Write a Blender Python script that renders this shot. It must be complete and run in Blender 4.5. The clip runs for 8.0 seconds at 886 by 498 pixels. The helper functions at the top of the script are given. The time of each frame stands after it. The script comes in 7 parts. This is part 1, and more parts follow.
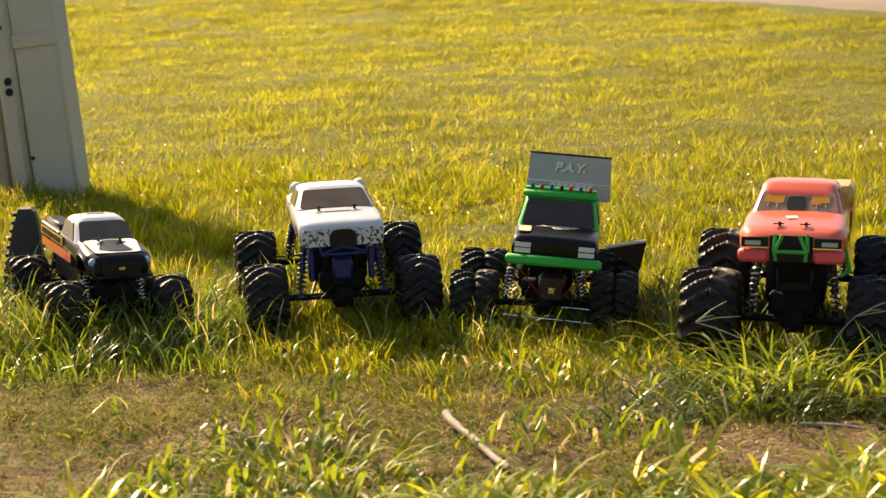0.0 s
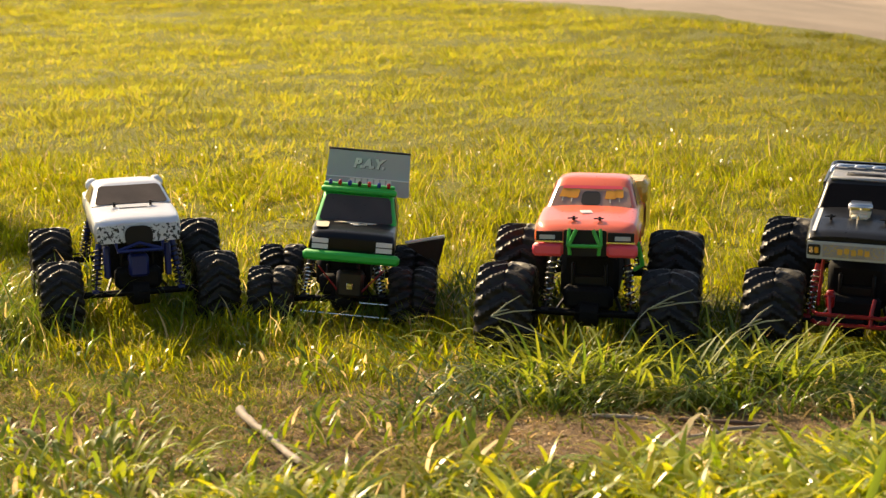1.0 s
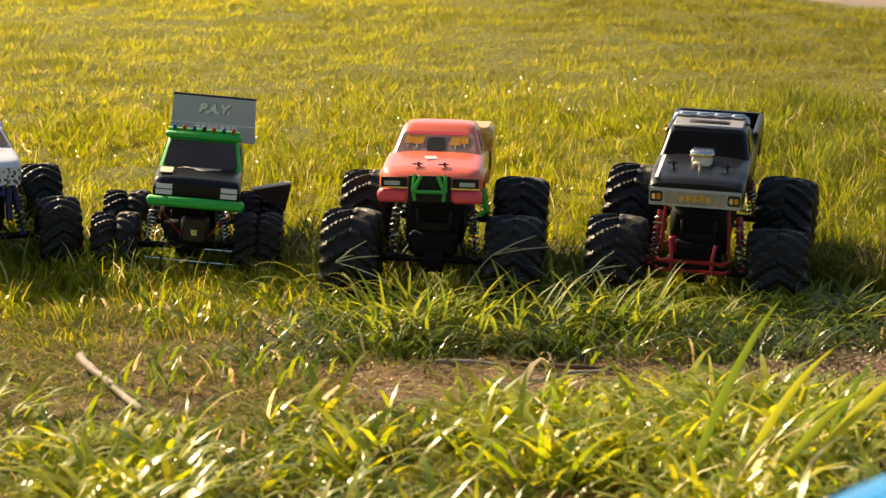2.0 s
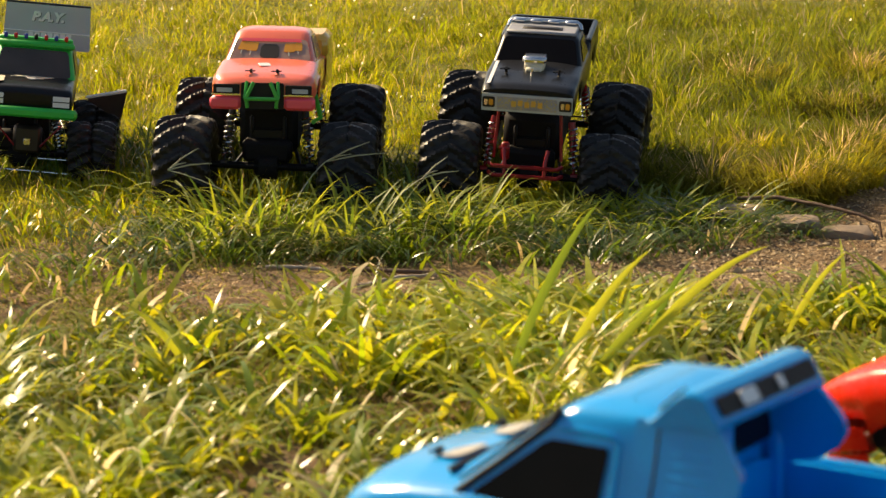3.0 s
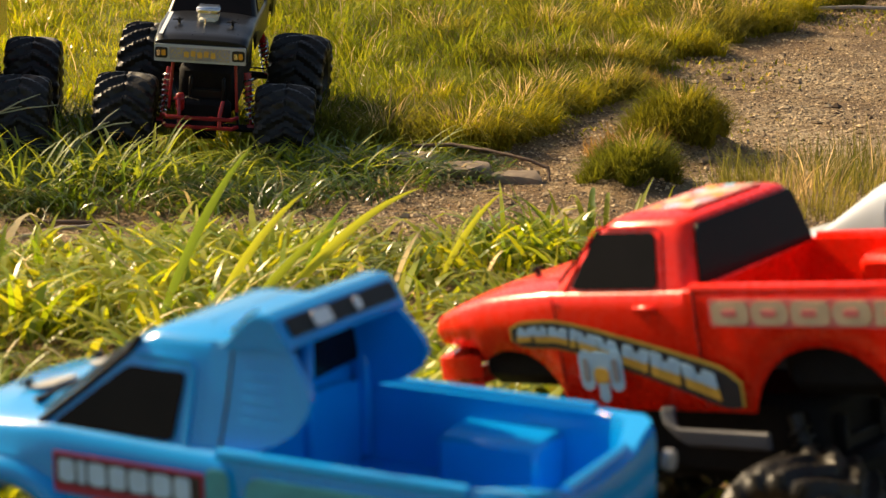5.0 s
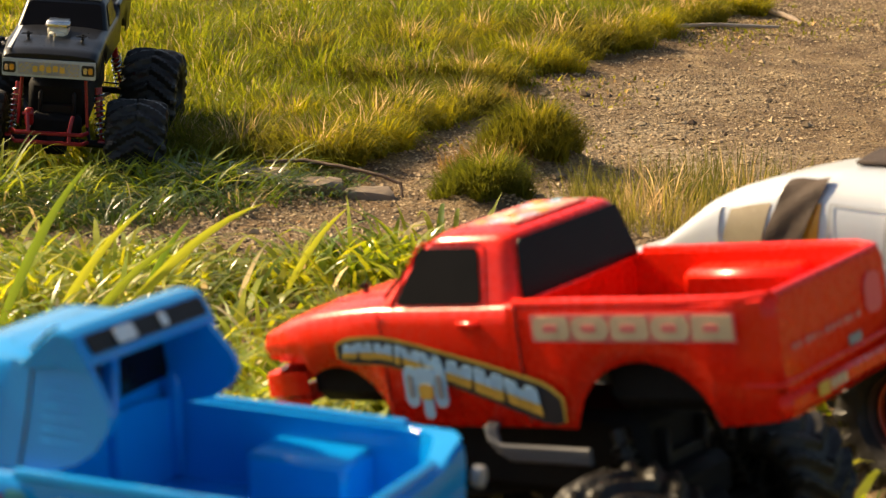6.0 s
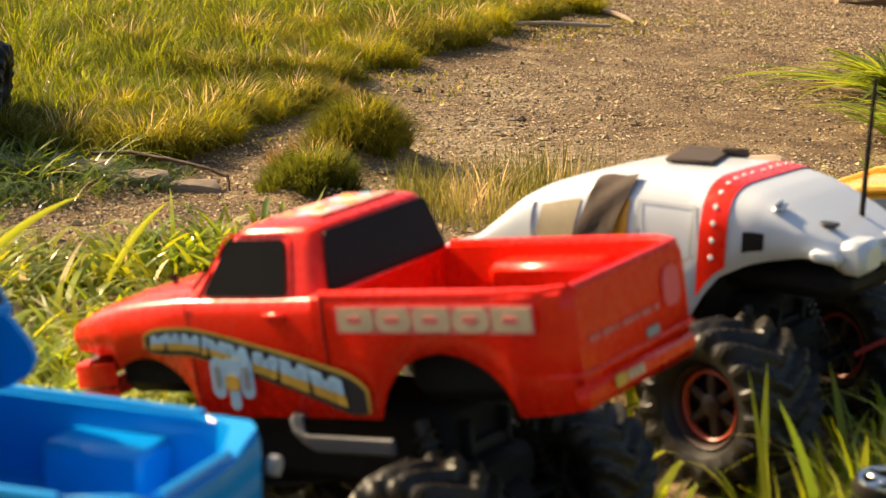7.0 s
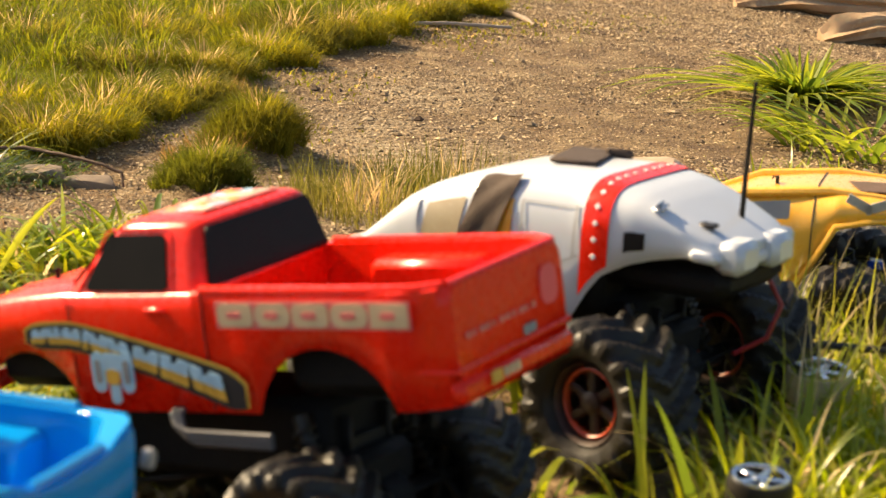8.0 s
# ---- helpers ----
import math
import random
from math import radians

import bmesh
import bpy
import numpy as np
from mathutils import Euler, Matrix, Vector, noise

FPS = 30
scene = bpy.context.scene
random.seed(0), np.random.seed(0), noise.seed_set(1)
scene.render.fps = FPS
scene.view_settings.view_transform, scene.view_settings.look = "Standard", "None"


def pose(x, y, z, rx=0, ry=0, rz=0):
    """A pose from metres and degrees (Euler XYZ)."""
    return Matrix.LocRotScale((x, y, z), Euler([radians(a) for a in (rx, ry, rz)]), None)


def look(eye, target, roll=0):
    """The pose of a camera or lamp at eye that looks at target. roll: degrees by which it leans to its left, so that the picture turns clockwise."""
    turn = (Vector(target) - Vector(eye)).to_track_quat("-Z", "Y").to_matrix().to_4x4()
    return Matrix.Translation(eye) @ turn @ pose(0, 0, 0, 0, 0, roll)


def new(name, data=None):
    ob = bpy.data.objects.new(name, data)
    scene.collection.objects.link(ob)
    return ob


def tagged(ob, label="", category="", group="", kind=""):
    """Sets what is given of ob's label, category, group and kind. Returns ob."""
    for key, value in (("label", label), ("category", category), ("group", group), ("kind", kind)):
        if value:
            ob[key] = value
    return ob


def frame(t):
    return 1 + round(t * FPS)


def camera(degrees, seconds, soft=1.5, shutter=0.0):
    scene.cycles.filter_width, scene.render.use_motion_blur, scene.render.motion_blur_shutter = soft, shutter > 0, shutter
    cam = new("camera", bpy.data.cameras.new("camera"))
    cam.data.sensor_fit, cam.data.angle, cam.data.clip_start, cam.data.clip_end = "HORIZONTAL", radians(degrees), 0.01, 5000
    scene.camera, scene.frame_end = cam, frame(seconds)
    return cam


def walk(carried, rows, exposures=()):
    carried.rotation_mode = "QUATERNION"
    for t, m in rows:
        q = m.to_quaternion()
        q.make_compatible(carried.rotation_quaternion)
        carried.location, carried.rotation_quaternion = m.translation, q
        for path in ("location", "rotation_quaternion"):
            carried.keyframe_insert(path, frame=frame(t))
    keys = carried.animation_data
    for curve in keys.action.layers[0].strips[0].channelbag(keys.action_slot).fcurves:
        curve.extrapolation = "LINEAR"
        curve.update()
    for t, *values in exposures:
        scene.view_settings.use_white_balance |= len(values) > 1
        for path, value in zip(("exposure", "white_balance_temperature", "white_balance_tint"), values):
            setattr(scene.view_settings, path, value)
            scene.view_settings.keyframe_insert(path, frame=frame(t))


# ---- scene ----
# camera and walk
cam = camera(24.0, 8.0, soft=1.4)
cam.data.dof.use_dof = True
cam.data.dof.focus_distance = 3.95
cam.data.dof.aperture_fstop = 10.5
walk(cam, [
    (0.0, look((-0.159, 0.032, 0.714), (-0.504, 3.479, 0.210), -1.53)),
    (0.5, look((-0.147, 0.040, 0.708), (-0.295, 3.501, 0.210), -1.05)),
    (1.0, look((-0.124, 0.037, 0.703), (-0.163, 3.499, 0.194), -1.07)),
    (1.2, look((-0.114, 0.037, 0.702), (-0.100, 3.498, 0.181), -0.93)),
    (2.3, look((-0.094, 0.041, 0.691), (0.175, 3.470, 0.044), -0.32)),
    (2.5, look((-0.077, 0.036, 0.687), (0.241, 3.453, -0.000), -0.29)),
    (3.0, look((-0.048, 0.025, 0.685), (0.369, 3.421, -0.054), -0.16)),
    (3.5, look((-0.032, 0.018, 0.678), (0.465, 3.397, -0.091), -0.16)),
    (4.0, look((0.000, 0.000, 0.678), (0.596, 3.359, -0.103), -0.07)),
    (4.5, look((0.026, -0.004, 0.666), (0.719, 3.329, -0.144), -0.13)),
    (5.0, look((0.054, -0.013, 0.663), (0.895, 3.290, -0.133), 0.36)),
    (5.2, look((0.067, -0.011, 0.665), (0.951, 3.283, -0.120), 0.51)),
    (6.3, look((0.115, -0.019, 0.657), (1.224, 3.211, -0.107), 1.44)),
    (6.5, look((0.122, -0.027, 0.656), (1.292, 3.181, -0.112), 1.85)),
    (7.0, look((0.130, -0.038, 0.661), (1.405, 3.130, -0.105), 2.36)),
    (7.5, look((0.139, -0.050, 0.661), (1.495, 3.086, -0.100), 2.98)),
    (8.0, look((0.144, -0.061, 0.663), (1.563, 3.047, -0.095), 3.43)),
], exposures=[(0.0, 0.89), (1.2, 0.87), (2.5, 0.80), (4.0, 0.74), (5.2, 0.78), (6.5, 0.94), (8.0, 1.16)])

# world and sun
SUN_AZ, SUN_EL = radians(-38), radians(36)
world = bpy.data.worlds.new("world")
scene.world = world
world.use_nodes = True
wn = world.node_tree.nodes
sky = wn.new("ShaderNodeTexSky")
sky.sky_type = 'NISHITA'
sky.sun_disc = False
sky.sun_elevation, sky.sun_rotation = SUN_EL, SUN_AZ
sky.air_density, sky.dust_density = 1.2, 2.5
wn["Background"].inputs["Strength"].default_value = 0.068
world.node_tree.links.new(sky.outputs[0], wn["Background"].inputs[0])
sun = new("sun", bpy.data.lights.new("sun", 'SUN'))
sun.data.energy, sun.data.angle, sun.data.color = 5.3, radians(2.2), (1.0, 0.76, 0.45)
sun_dir = Vector((math.sin(SUN_AZ) * math.cos(SUN_EL), math.cos(SUN_AZ) * math.cos(SUN_EL), math.sin(SUN_EL)))
sun.matrix_world = look(sun_dir * 30, (0, 0, 0))


# materials
def links(m):
    return m.node_tree.nodes, m.node_tree.links


def surface(name, color, rough=0.5, metal=0.0, vary=0.15, scale=30.0, bump=0.0, bump_scale=120.0, coat=0.0, speck=None, spec=0.5):
    """A node material: a base colour with blotches and fine grain, uneven gloss, and fine relief."""
    m = bpy.data.materials.new(name)
    m.use_nodes = True
    n, l = links(m)
    b = n["Principled BSDF"]
    tc = n.new("ShaderNodeTexCoord")
    big = n.new("ShaderNodeTexNoise")
    big.inputs["Scale"].default_value, big.inputs["Detail"].default_value = scale, 6
    l.new(tc.outputs["Object"], big.inputs["Vector"])
    fine = n.new("ShaderNodeTexNoise")
    fine.inputs["Scale"].default_value, fine.inputs["Detail"].default_value = scale * 9, 3
    l.new(tc.outputs["Object"], fine.inputs["Vector"])
    mix = n.new("ShaderNodeMix")
    mix.data_type = 'RGBA'
    mix.inputs["A"].default_value = (*[c * (1 - vary) for c in color], 1)
    mix.inputs["B"].default_value = (*[min(1, c * (1 + vary)) for c in color], 1)
    l.new(big.outputs["Fac"], mix.inputs["Factor"])
    out = mix.outputs["Result"]
    if speck:
        ramp = n.new("ShaderNodeValToRGB")
        ramp.color_ramp.elements[0].position, ramp.color_ramp.elements[1].position = 0.53, 0.58
        l.new(fine.outputs["Fac"], ramp.inputs["Fac"])
        mx = n.new("ShaderNodeMix")
        mx.data_type = 'RGBA'
        l.new(ramp.outputs["Color"], mx.inputs["Factor"])
        l.new(out, mx.inputs["A"])
        mx.inputs["B"].default_value = (*speck, 1)
        out = mx.outputs["Result"]
    l.new(out, b.inputs["Base Color"])
    mr = n.new("ShaderNodeMapRange")
    mr.inputs["To Min"].default_value, mr.inputs["To Max"].default_value = max(0.02, rough * 0.75), min(1, rough * 1.3)
    l.new(fine.outputs["Fac"], mr.inputs["Value"])
    l.new(mr.outputs["Result"], b.inputs["Roughness"])
    b.inputs["Metallic"].default_value = metal
    b.inputs["Specular IOR Level"].default_value = spec
    b.inputs["Coat Weight"].default_value = coat
    b.inputs["Coat Roughness"].default_value = 0.08
    if bump:
        bn = n.new("ShaderNodeTexNoise")
        bn.inputs["Scale"].default_value, bn.inputs["Detail"].default_value = bump_scale, 5
        l.new(tc.outputs["Object"], bn.inputs["Vector"])
        bp = n.new("ShaderNodeBump")
        bp.inputs["Strength"].default_value, bp.inputs["Distance"].default_value = bump, 0.002
        l.new(bn.outputs["Fac"], bp.inputs["Height"])
        l.new(bp.outputs["Normal"], b.inputs["Normal"])
    return m


def leaf_material(name, translucent=0.45, rough=0.45, gain=1.0, gloss=0.3):
    """Blades of grass: each blade's own tint, light shining through, a waxy sheen."""
    m = bpy.data.materials.new(name)
    m.use_nodes = True
    n, l = links(m)
    b = n["Principled BSDF"]
    at = n.new("ShaderNodeAttribute")
    at.attribute_name = "tint"
    tc = n.new("ShaderNodeTexCoord")
    ns = n.new("ShaderNodeTexNoise")
    ns.inputs["Scale"].default_value = 60
    l.new(tc.outputs["Object"], ns.inputs["Vector"])
    hs = n.new("ShaderNodeHueSaturation")
    mr = n.new("ShaderNodeMapRange")
    mr.inputs["To Min"].default_value, mr.inputs["To Max"].default_value = 0.7 * gain, 1.3 * gain
    l.new(ns.outputs["Fac"], mr.inputs["Value"])
    l.new(mr.outputs["Result"], hs.inputs["Value"])
    l.new(at.outputs["Color"], hs.inputs["Color"])
    l.new(hs.outputs["Color"], b.inputs["Base Color"])
    b.inputs["Roughness"].default_value = rough
    b.inputs["Specular IOR Level"].default_value = gloss
    tr = n.new("ShaderNodeBsdfTranslucent")
    hs2 = n.new("ShaderNodeHueSaturation")
    hs2.inputs["Hue"].default_value, hs2.inputs["Value"].default_value, hs2.inputs["Saturation"].default_value = 0.481, 1.5, 1.08
    l.new(hs.outputs["Color"], hs2.inputs["Color"])
    l.new(hs2.outputs["Color"], tr.inputs["Color"])
    mx = n.new("ShaderNodeMixShader")
    mx.inputs["Fac"].default_value = translucent
    l.new(b.outputs[0], mx.inputs[1])
    l.new(tr.outputs[0], mx.inputs[2])
    l.new(mx.outputs[0], n["Material Output"].inputs["Surface"])
    return m


def ground_material():
    """Dry soil and grit, passing into straw and moss where the turf grows."""
    m = bpy.data.materials.new("soil")
    m.use_nodes = True
    n, l = links(m)
    b = n["Principled BSDF"]
    b.inputs["Roughness"].default_value = 0.9
    tc = n.new("ShaderNodeTexCoord")

    def noise_node(scale, detail=8):
        t = n.new("ShaderNodeTexNoise")
        t.inputs["Scale"].default_value, t.inputs["Detail"].default_value = scale, detail
        l.new(tc.outputs["Object"], t.inputs["Vector"])
        return t

    def ramp(src, stops):
        r = n.new("ShaderNodeValToRGB")
        while len(r.color_ramp.elements) < len(stops):
            r.color_ramp.elements.new(0.5)
        for e, (p, c) in zip(r.color_ramp.elements, stops):
            e.position, e.color = p, (*c, 1)
        l.new(src, r.inputs["Fac"])
        return r

    soil = ramp(noise_node(9).outputs["Fac"], [(0.3, (0.118, 0.065, 0.025)), (0.5, (0.22, 0.136, 0.058)), (0.7, (0.37, 0.26, 0.13))])
    grit = ramp(noise_node(260, 4).outputs["Fac"], [(0.36, (0.35, 0.3, 0.26)), (0.5, (1, 1, 1)), (0.68, (1.5, 1.45, 1.35))])
    mul = n.new("ShaderNodeMix")
    mul.data_type, mul.blend_type = 'RGBA', 'MULTIPLY'
    mul.inputs["Factor"].default_value = 0.85
    l.new(soil.outputs["Color"], mul.inputs["A"])
    l.new(grit.outputs["Color"], mul.inputs["B"])
    dust = n.new("ShaderNodeAttribute")
    dust.attribute_name = "dust"
    pale = n.new("ShaderNodeMix")
    pale.data_type = 'RGBA'
    powder = n.new("ShaderNodeMath")
    powder.operation = 'MULTIPLY'
    l.new(dust.outputs["Fac"], powder.inputs[0])
    l.new(ramp(noise_node(30, 6).outputs["Fac"], [(0.32, (0.1, 0.1, 0.1)), (0.62, (1, 1, 1))]).outputs["Color"], powder.inputs[1])
    l.new(powder.outputs[0], pale.inputs["Factor"])
    l.new(mul.outputs["Result"], pale.inputs["A"])
    l.new(ramp(noise_node(110, 5).outputs["Fac"], [(0.35, (0.36, 0.27, 0.155)), (0.65, (0.66, 0.54, 0.35))]).outputs["Color"], pale.inputs["B"])
    turf = ramp(noise_node(45).outputs["Fac"], [(0.3, (0.14, 0.145, 0.012)), (0.55, (0.215, 0.21, 0.020)), (0.75, (0.28, 0.25, 0.035))])
    at = n.new("ShaderNodeAttribute")
    at.attribute_name = "turf"
    edge = n.new("ShaderNodeMath")
    edge.operation = 'MULTIPLY_ADD'
    l.new(noise_node(22).outputs["Fac"], edge.inputs[0])
    edge.inputs[1].default_value = 0.9
    l.new(at.outputs["Fac"], edge.inputs[2])
    step = n.new("ShaderNodeMapRange")
    step.inputs["From Min"].default_value, step.inputs["From Max"].default_value = 0.75, 1.1
    l.new(edge.outputs[0], step.inputs["Value"])
    mx = n.new("ShaderNodeMix")
    mx.data_type = 'RGBA'
    l.new(step.outputs["Result"], mx.inputs["Factor"])
    l.new(pale.outputs["Result"], mx.inputs["A"])
    l.new(turf.outputs["Color"], mx.inputs["B"])
    l.new(mx.outputs["Result"], b.inputs["Base Color"])
    bp = n.new("ShaderNodeBump")
    bp.inputs["Strength"].default_value, bp.inputs["Distance"].default_value = 1.0, 0.019
    l.new(noise_node(75, 9).outputs["Fac"], bp.inputs["Height"])
    fine = n.new("ShaderNodeBump")
    fine.inputs["Strength"].default_value, fine.inputs["Distance"].default_value = 1.0, 0.008
    l.new(noise_node(320, 4).outputs["Fac"], fine.inputs["Height"])
    l.new(fine.outputs["Normal"], bp.inputs["Normal"])
    l.new(bp.outputs["Normal"], b.inputs["Normal"])
    return m


SOIL = ground_material()
LAWN = leaf_material("lawn_blade", 0.58, 0.6, 1.5, 0.1)
BROAD = leaf_material("broad_blade", 0.50, 0.30, 1.32, 0.6)
RUBBER = surface("rubber", (0.017, 0.0145, 0.012), 0.45, vary=0.35, bump=0.06, bump_scale=150, spec=0.32)
BLACK = surface("black_plastic", (0.014, 0.012, 0.011), 0.45, vary=0.3, spec=0.25)
# brown base colour stands in for sky mirrored in the glass
SHEEN = surface("sky_sheen_window", (0.15, 0.112, 0.078), 0.2, vary=0.5, scale=18, spec=0.35)
# matte near-black for axles and for blocks that imitate shade under the bodies
MATTE_SHADE = surface("matte_shade_black", (0.008, 0.007, 0.007), 0.7, vary=0.4, spec=0.2)
DARK = surface("dark_metal", (0.035, 0.03, 0.026), 0.45, metal=0.5, vary=0.4)
STEEL = surface("steel", (0.6, 0.58, 0.55), 0.25, metal=1.0)
CHROME = surface("chrome", (0.75, 0.73, 0.7), 0.15, metal=1.0, vary=0.1)
GLASS = surface("tinted_window", (0.010, 0.008, 0.007), 0.16, vary=0.3, spec=0.09)
BLUE = surface("blue_paint", (0.002, 0.305, 0.77), 0.2, vary=0.16, scale=14, coat=0.5, spec=0.4, bump=0.03, bump_scale=20)
RED = surface("red_paint", (1.0, 0.022, 0.004), 0.27, vary=0.1, scale=14, coat=0.22, spec=0.3, bump=0.03, bump_scale=20)
ORANGE = surface("fluorescent_orange_paint", (1.0, 0.175, 0.075), 0.3, vary=0.05, scale=14, coat=0.8)
NAVYDEC = surface("dark_decal", (0.02, 0.022, 0.03), 0.4, vary=0.3)
ROSE = surface("rose_decal", (0.8, 0.2, 0.17), 0.45, vary=0.15)
PINK = surface("fluorescent_pink_paint", (0.98, 0.09, 0.12), 0.36, vary=0.1, scale=14, coat=0.15)
YELLOW = surface("yellow_paint", (0.88, 0.45, 0.045), 0.28, vary=0.2, scale=14, coat=0.6)
WHITE = surface("white_paint", (0.62, 0.65, 0.70), 0.35, vary=0.06, scale=14, coat=0.5, bump=0.03, bump_scale=20)
SILVER = surface("silver_paint", (0.70, 0.71, 0.75), 0.3, metal=0.1, vary=0.1, coat=0.4)
FLAME = surface("speckled_silver", (0.66, 0.66, 0.66), 0.4, vary=0.1, scale=22, speck=(0.03, 0.03, 0.03))
GREEN = surface("green_plastic", (0.03, 0.5, 0.06), 0.4, vary=0.12)
GUARD = surface("green_tube", (0.06, 0.42, 0.05), 0.4, vary=0.15)
NIGHT = surface("black_paint", (0.010, 0.010, 0.010), 0.3, vary=0.3, scale=14, coat=0.1, spec=0.22)
WINGREY = surface("pale_grey_plastic", (0.44, 0.45, 0.47), 0.35, vary=0.12, scale=20)
FOIL = surface("satin_chrome", (0.5, 0.52, 0.52), 0.35, metal=0.1, vary=0.2)
GREY = surface("grey_paint", (0.30, 0.30, 0.31), 0.4, vary=0.15)
REDTUBE = surface("red_tube", (0.27, 0.008, 0.01), 0.35, vary=0.15)
NAVY = surface("blue_chassis_plastic", (0.008, 0.016, 0.13), 0.4, vary=0.2)
CREAM = surface("cream_decal", (0.7, 0.62, 0.45), 0.5, vary=0.12)
GOLD = surface("gold_decal", (0.72, 0.42, 0.06), 0.45, vary=0.25, scale=60)
TEAL = surface("teal_decal", (0.05, 0.33, 0.4), 0.45, vary=0.4, scale=60)
MAROON = surface("maroon_decal", (0.30, 0.02, 0.05), 0.45, vary=0.3)
SKYDEC = surface("pale_blue_decal", (0.40, 0.62, 0.80), 0.45, vary=0.25, scale=60)
PALE = surface("white_decal", (0.82, 0.81, 0.79), 0.5, vary=0.08)
BROWN = surface("brown_cloth", (0.065, 0.042, 0.03), 0.9, vary=0.35, bump=0.5, bump_scale=500)
WOOD = surface("dry_wood", (0.36, 0.30, 0.24), 0.8, vary=0.35, bump=0.8, bump_scale=90)
DARKWOOD = surface("dark_wood", (0.11, 0.065, 0.04), 0.8, vary=0.35, bump=0.8, bump_scale=90)
LOGWOOD = surface("weathered_log", (0.40, 0.26, 0.145), 0.9, vary=0.6, scale=9, bump=1.0, bump_scale=30, speck=(0.42, 0.3, 0.17))
STONE = surface("stone", (0.22, 0.165, 0.115), 0.85, vary=0.35, scale=20, bump=1.0, bump_scale=80)
POST = surface("weathered_grey_paint", (0.52, 0.50, 0.42), 0.6, vary=0.2, scale=6, bump=0.15, bump_scale=60)
ROADM = surface("worn_asphalt", (0.26, 0.205, 0.155), 0.9, vary=0.45, scale=2.2, bump=0.6, bump_scale=60)
BRASS = surface("straw_plastic", (0.5, 0.4, 0.2), 0.5, vary=0.2)
AMBER = surface("amber_lens", (0.8, 0.35, 0.03), 0.2, vary=0.1)
REDLENS = surface("red_lens", (0.5, 0.02, 0.02), 0.2, vary=0.1)
BLUELENS = surface("blue_lens", (0.02, 0.05, 0.3), 0.2, vary=0.1)


# mesh helpers
class Build:
    """Collects vertices and faces of one mesh."""

    def __init__(self):
        self.v, self.f = [], []

    def add(self, verts, faces):
        o = len(self.v)
        self.v += [tuple(p) for p in verts]
        self.f += [[i + o for i in q] for q in faces]
        return self

    def box(self, centre, size, bevel=0.002, turn=None):
        bm = bmesh.new()
        bmesh.ops.create_cube(bm, size=1.0)
        for q in bm.verts:
            q.co = Vector((q.co.x * size[0], q.co.y * size[1], q.co.z * size[2]))
        if bevel:
            bmesh.ops.bevel(bm, geom=bm.edges[:], offset=min(bevel, min(size) * 0.45), segments=1, affect='EDGES')
        t = (turn or Euler((0, 0, 0)).to_matrix())
        bm.verts.index_update()
        self.add([t @ q.co + Vector(centre) for q in bm.verts], [[q.index for q in f.verts] for f in bm.faces])
        bm.free()
        return self

    def tube(self, pts, r, n=8, cap=True):
        pts = [Vector(p) for p in pts]
        rs = r if isinstance(r, (list, tuple)) else [r] * len(pts)
        o = len(self.v)
        side = None
        for i, p in enumerate(pts):
            d = (pts[min(i + 1, len(pts) - 1)] - pts[max(i - 1, 0)]).normalized()
            if side is None:
                side = d.orthogonal().normalized()
            side = (side - d * side.dot(d)).normalized()
            up = d.cross(side)
            for k in range(n):
                a = 2 * math.pi * k / n
                self.v.append(tuple(p + (side * math.cos(a) + up * math.sin(a)) * rs[i]))
        for i in range(len(pts) - 1):
            for k in range(n):
                a, b = o + i * n + k, o + i * n + (k + 1) % n
                self.f.append([a, b, b + n, a + n])
        if cap:
            self.f.append([o + k for k in reversed(range(n))])
            self.f.append([o + (len(pts) - 1) * n + k for k in range(n)])
        return self

    def lathe(self, profile, n=32, axis='X', closed=False):
        """profile: (along the axis, radius)."""
        o = len(self.v)
        for a, r in profile:
            for k in range(n):
                t = 2 * math.pi * k / n
                c, s = r * math.cos(t), r * math.sin(t)
                self.v.append((a, c, s) if axis == 'X' else (c, s, a))
        for i in range(len(profile) - 1):
            for k in range(n):
                a, b = o + i * n + k, o + i * n + (k + 1) % n
                self.f.append([a, b, b + n, a + n])
        if closed:
            self.f.append([o + k for k in reversed(range(n))])
            self.f.append([o + (len(profile) - 1) * n + k for k in range(n)])
        return self

    def panel(self, bl, br, tr, tl, thick=0.0015, lift=0.001, corner=0.12, nc=4, bow=0.0):
        """A rounded plate on the quadrilateral given, lifted off it along its normal."""
        bl, br, tr, tl = [Vector(p) for p in (bl, br, tr, tl)]
        nrm = (br - bl).cross(tl - bl).normalized()
        w, h = (br - bl).length, (tl - bl).length
        cu, cv = corner * min(w, h) / w, corner * min(w, h) / h
        ring = []
        for cx, cy, a0 in ((1 - cu, cv, -90), (1 - cu, 1 - cv, 0), (cu, 1 - cv, 90), (cu, cv, 180)):
            for k in range(nc + 1):
                a = radians(a0 + 90 * k / nc)
                ring.append((cx + cu * math.cos(a), cy + cv * math.sin(a)))
        m = len(ring)
        o = len(self.v)
        for z in (lift, lift + thick):
            for u, v in ring:
                p = bl * (1 - u) * (1 - v) + br * u * (1 - v) + tr * u * v + tl * (1 - u) * v
                self.v.append(tuple(p + nrm * (z + bow * (1 - (2 * u - 1) ** 2))))
        self.f.append([o + m + k for k in range(m)])
        self.f.append([o + k for k in reversed(range(m))])
        for k in range(m):
            a, b = o + k, o + (k + 1) % m
            self.f.append([a, b, b + m, a + m])
        return self


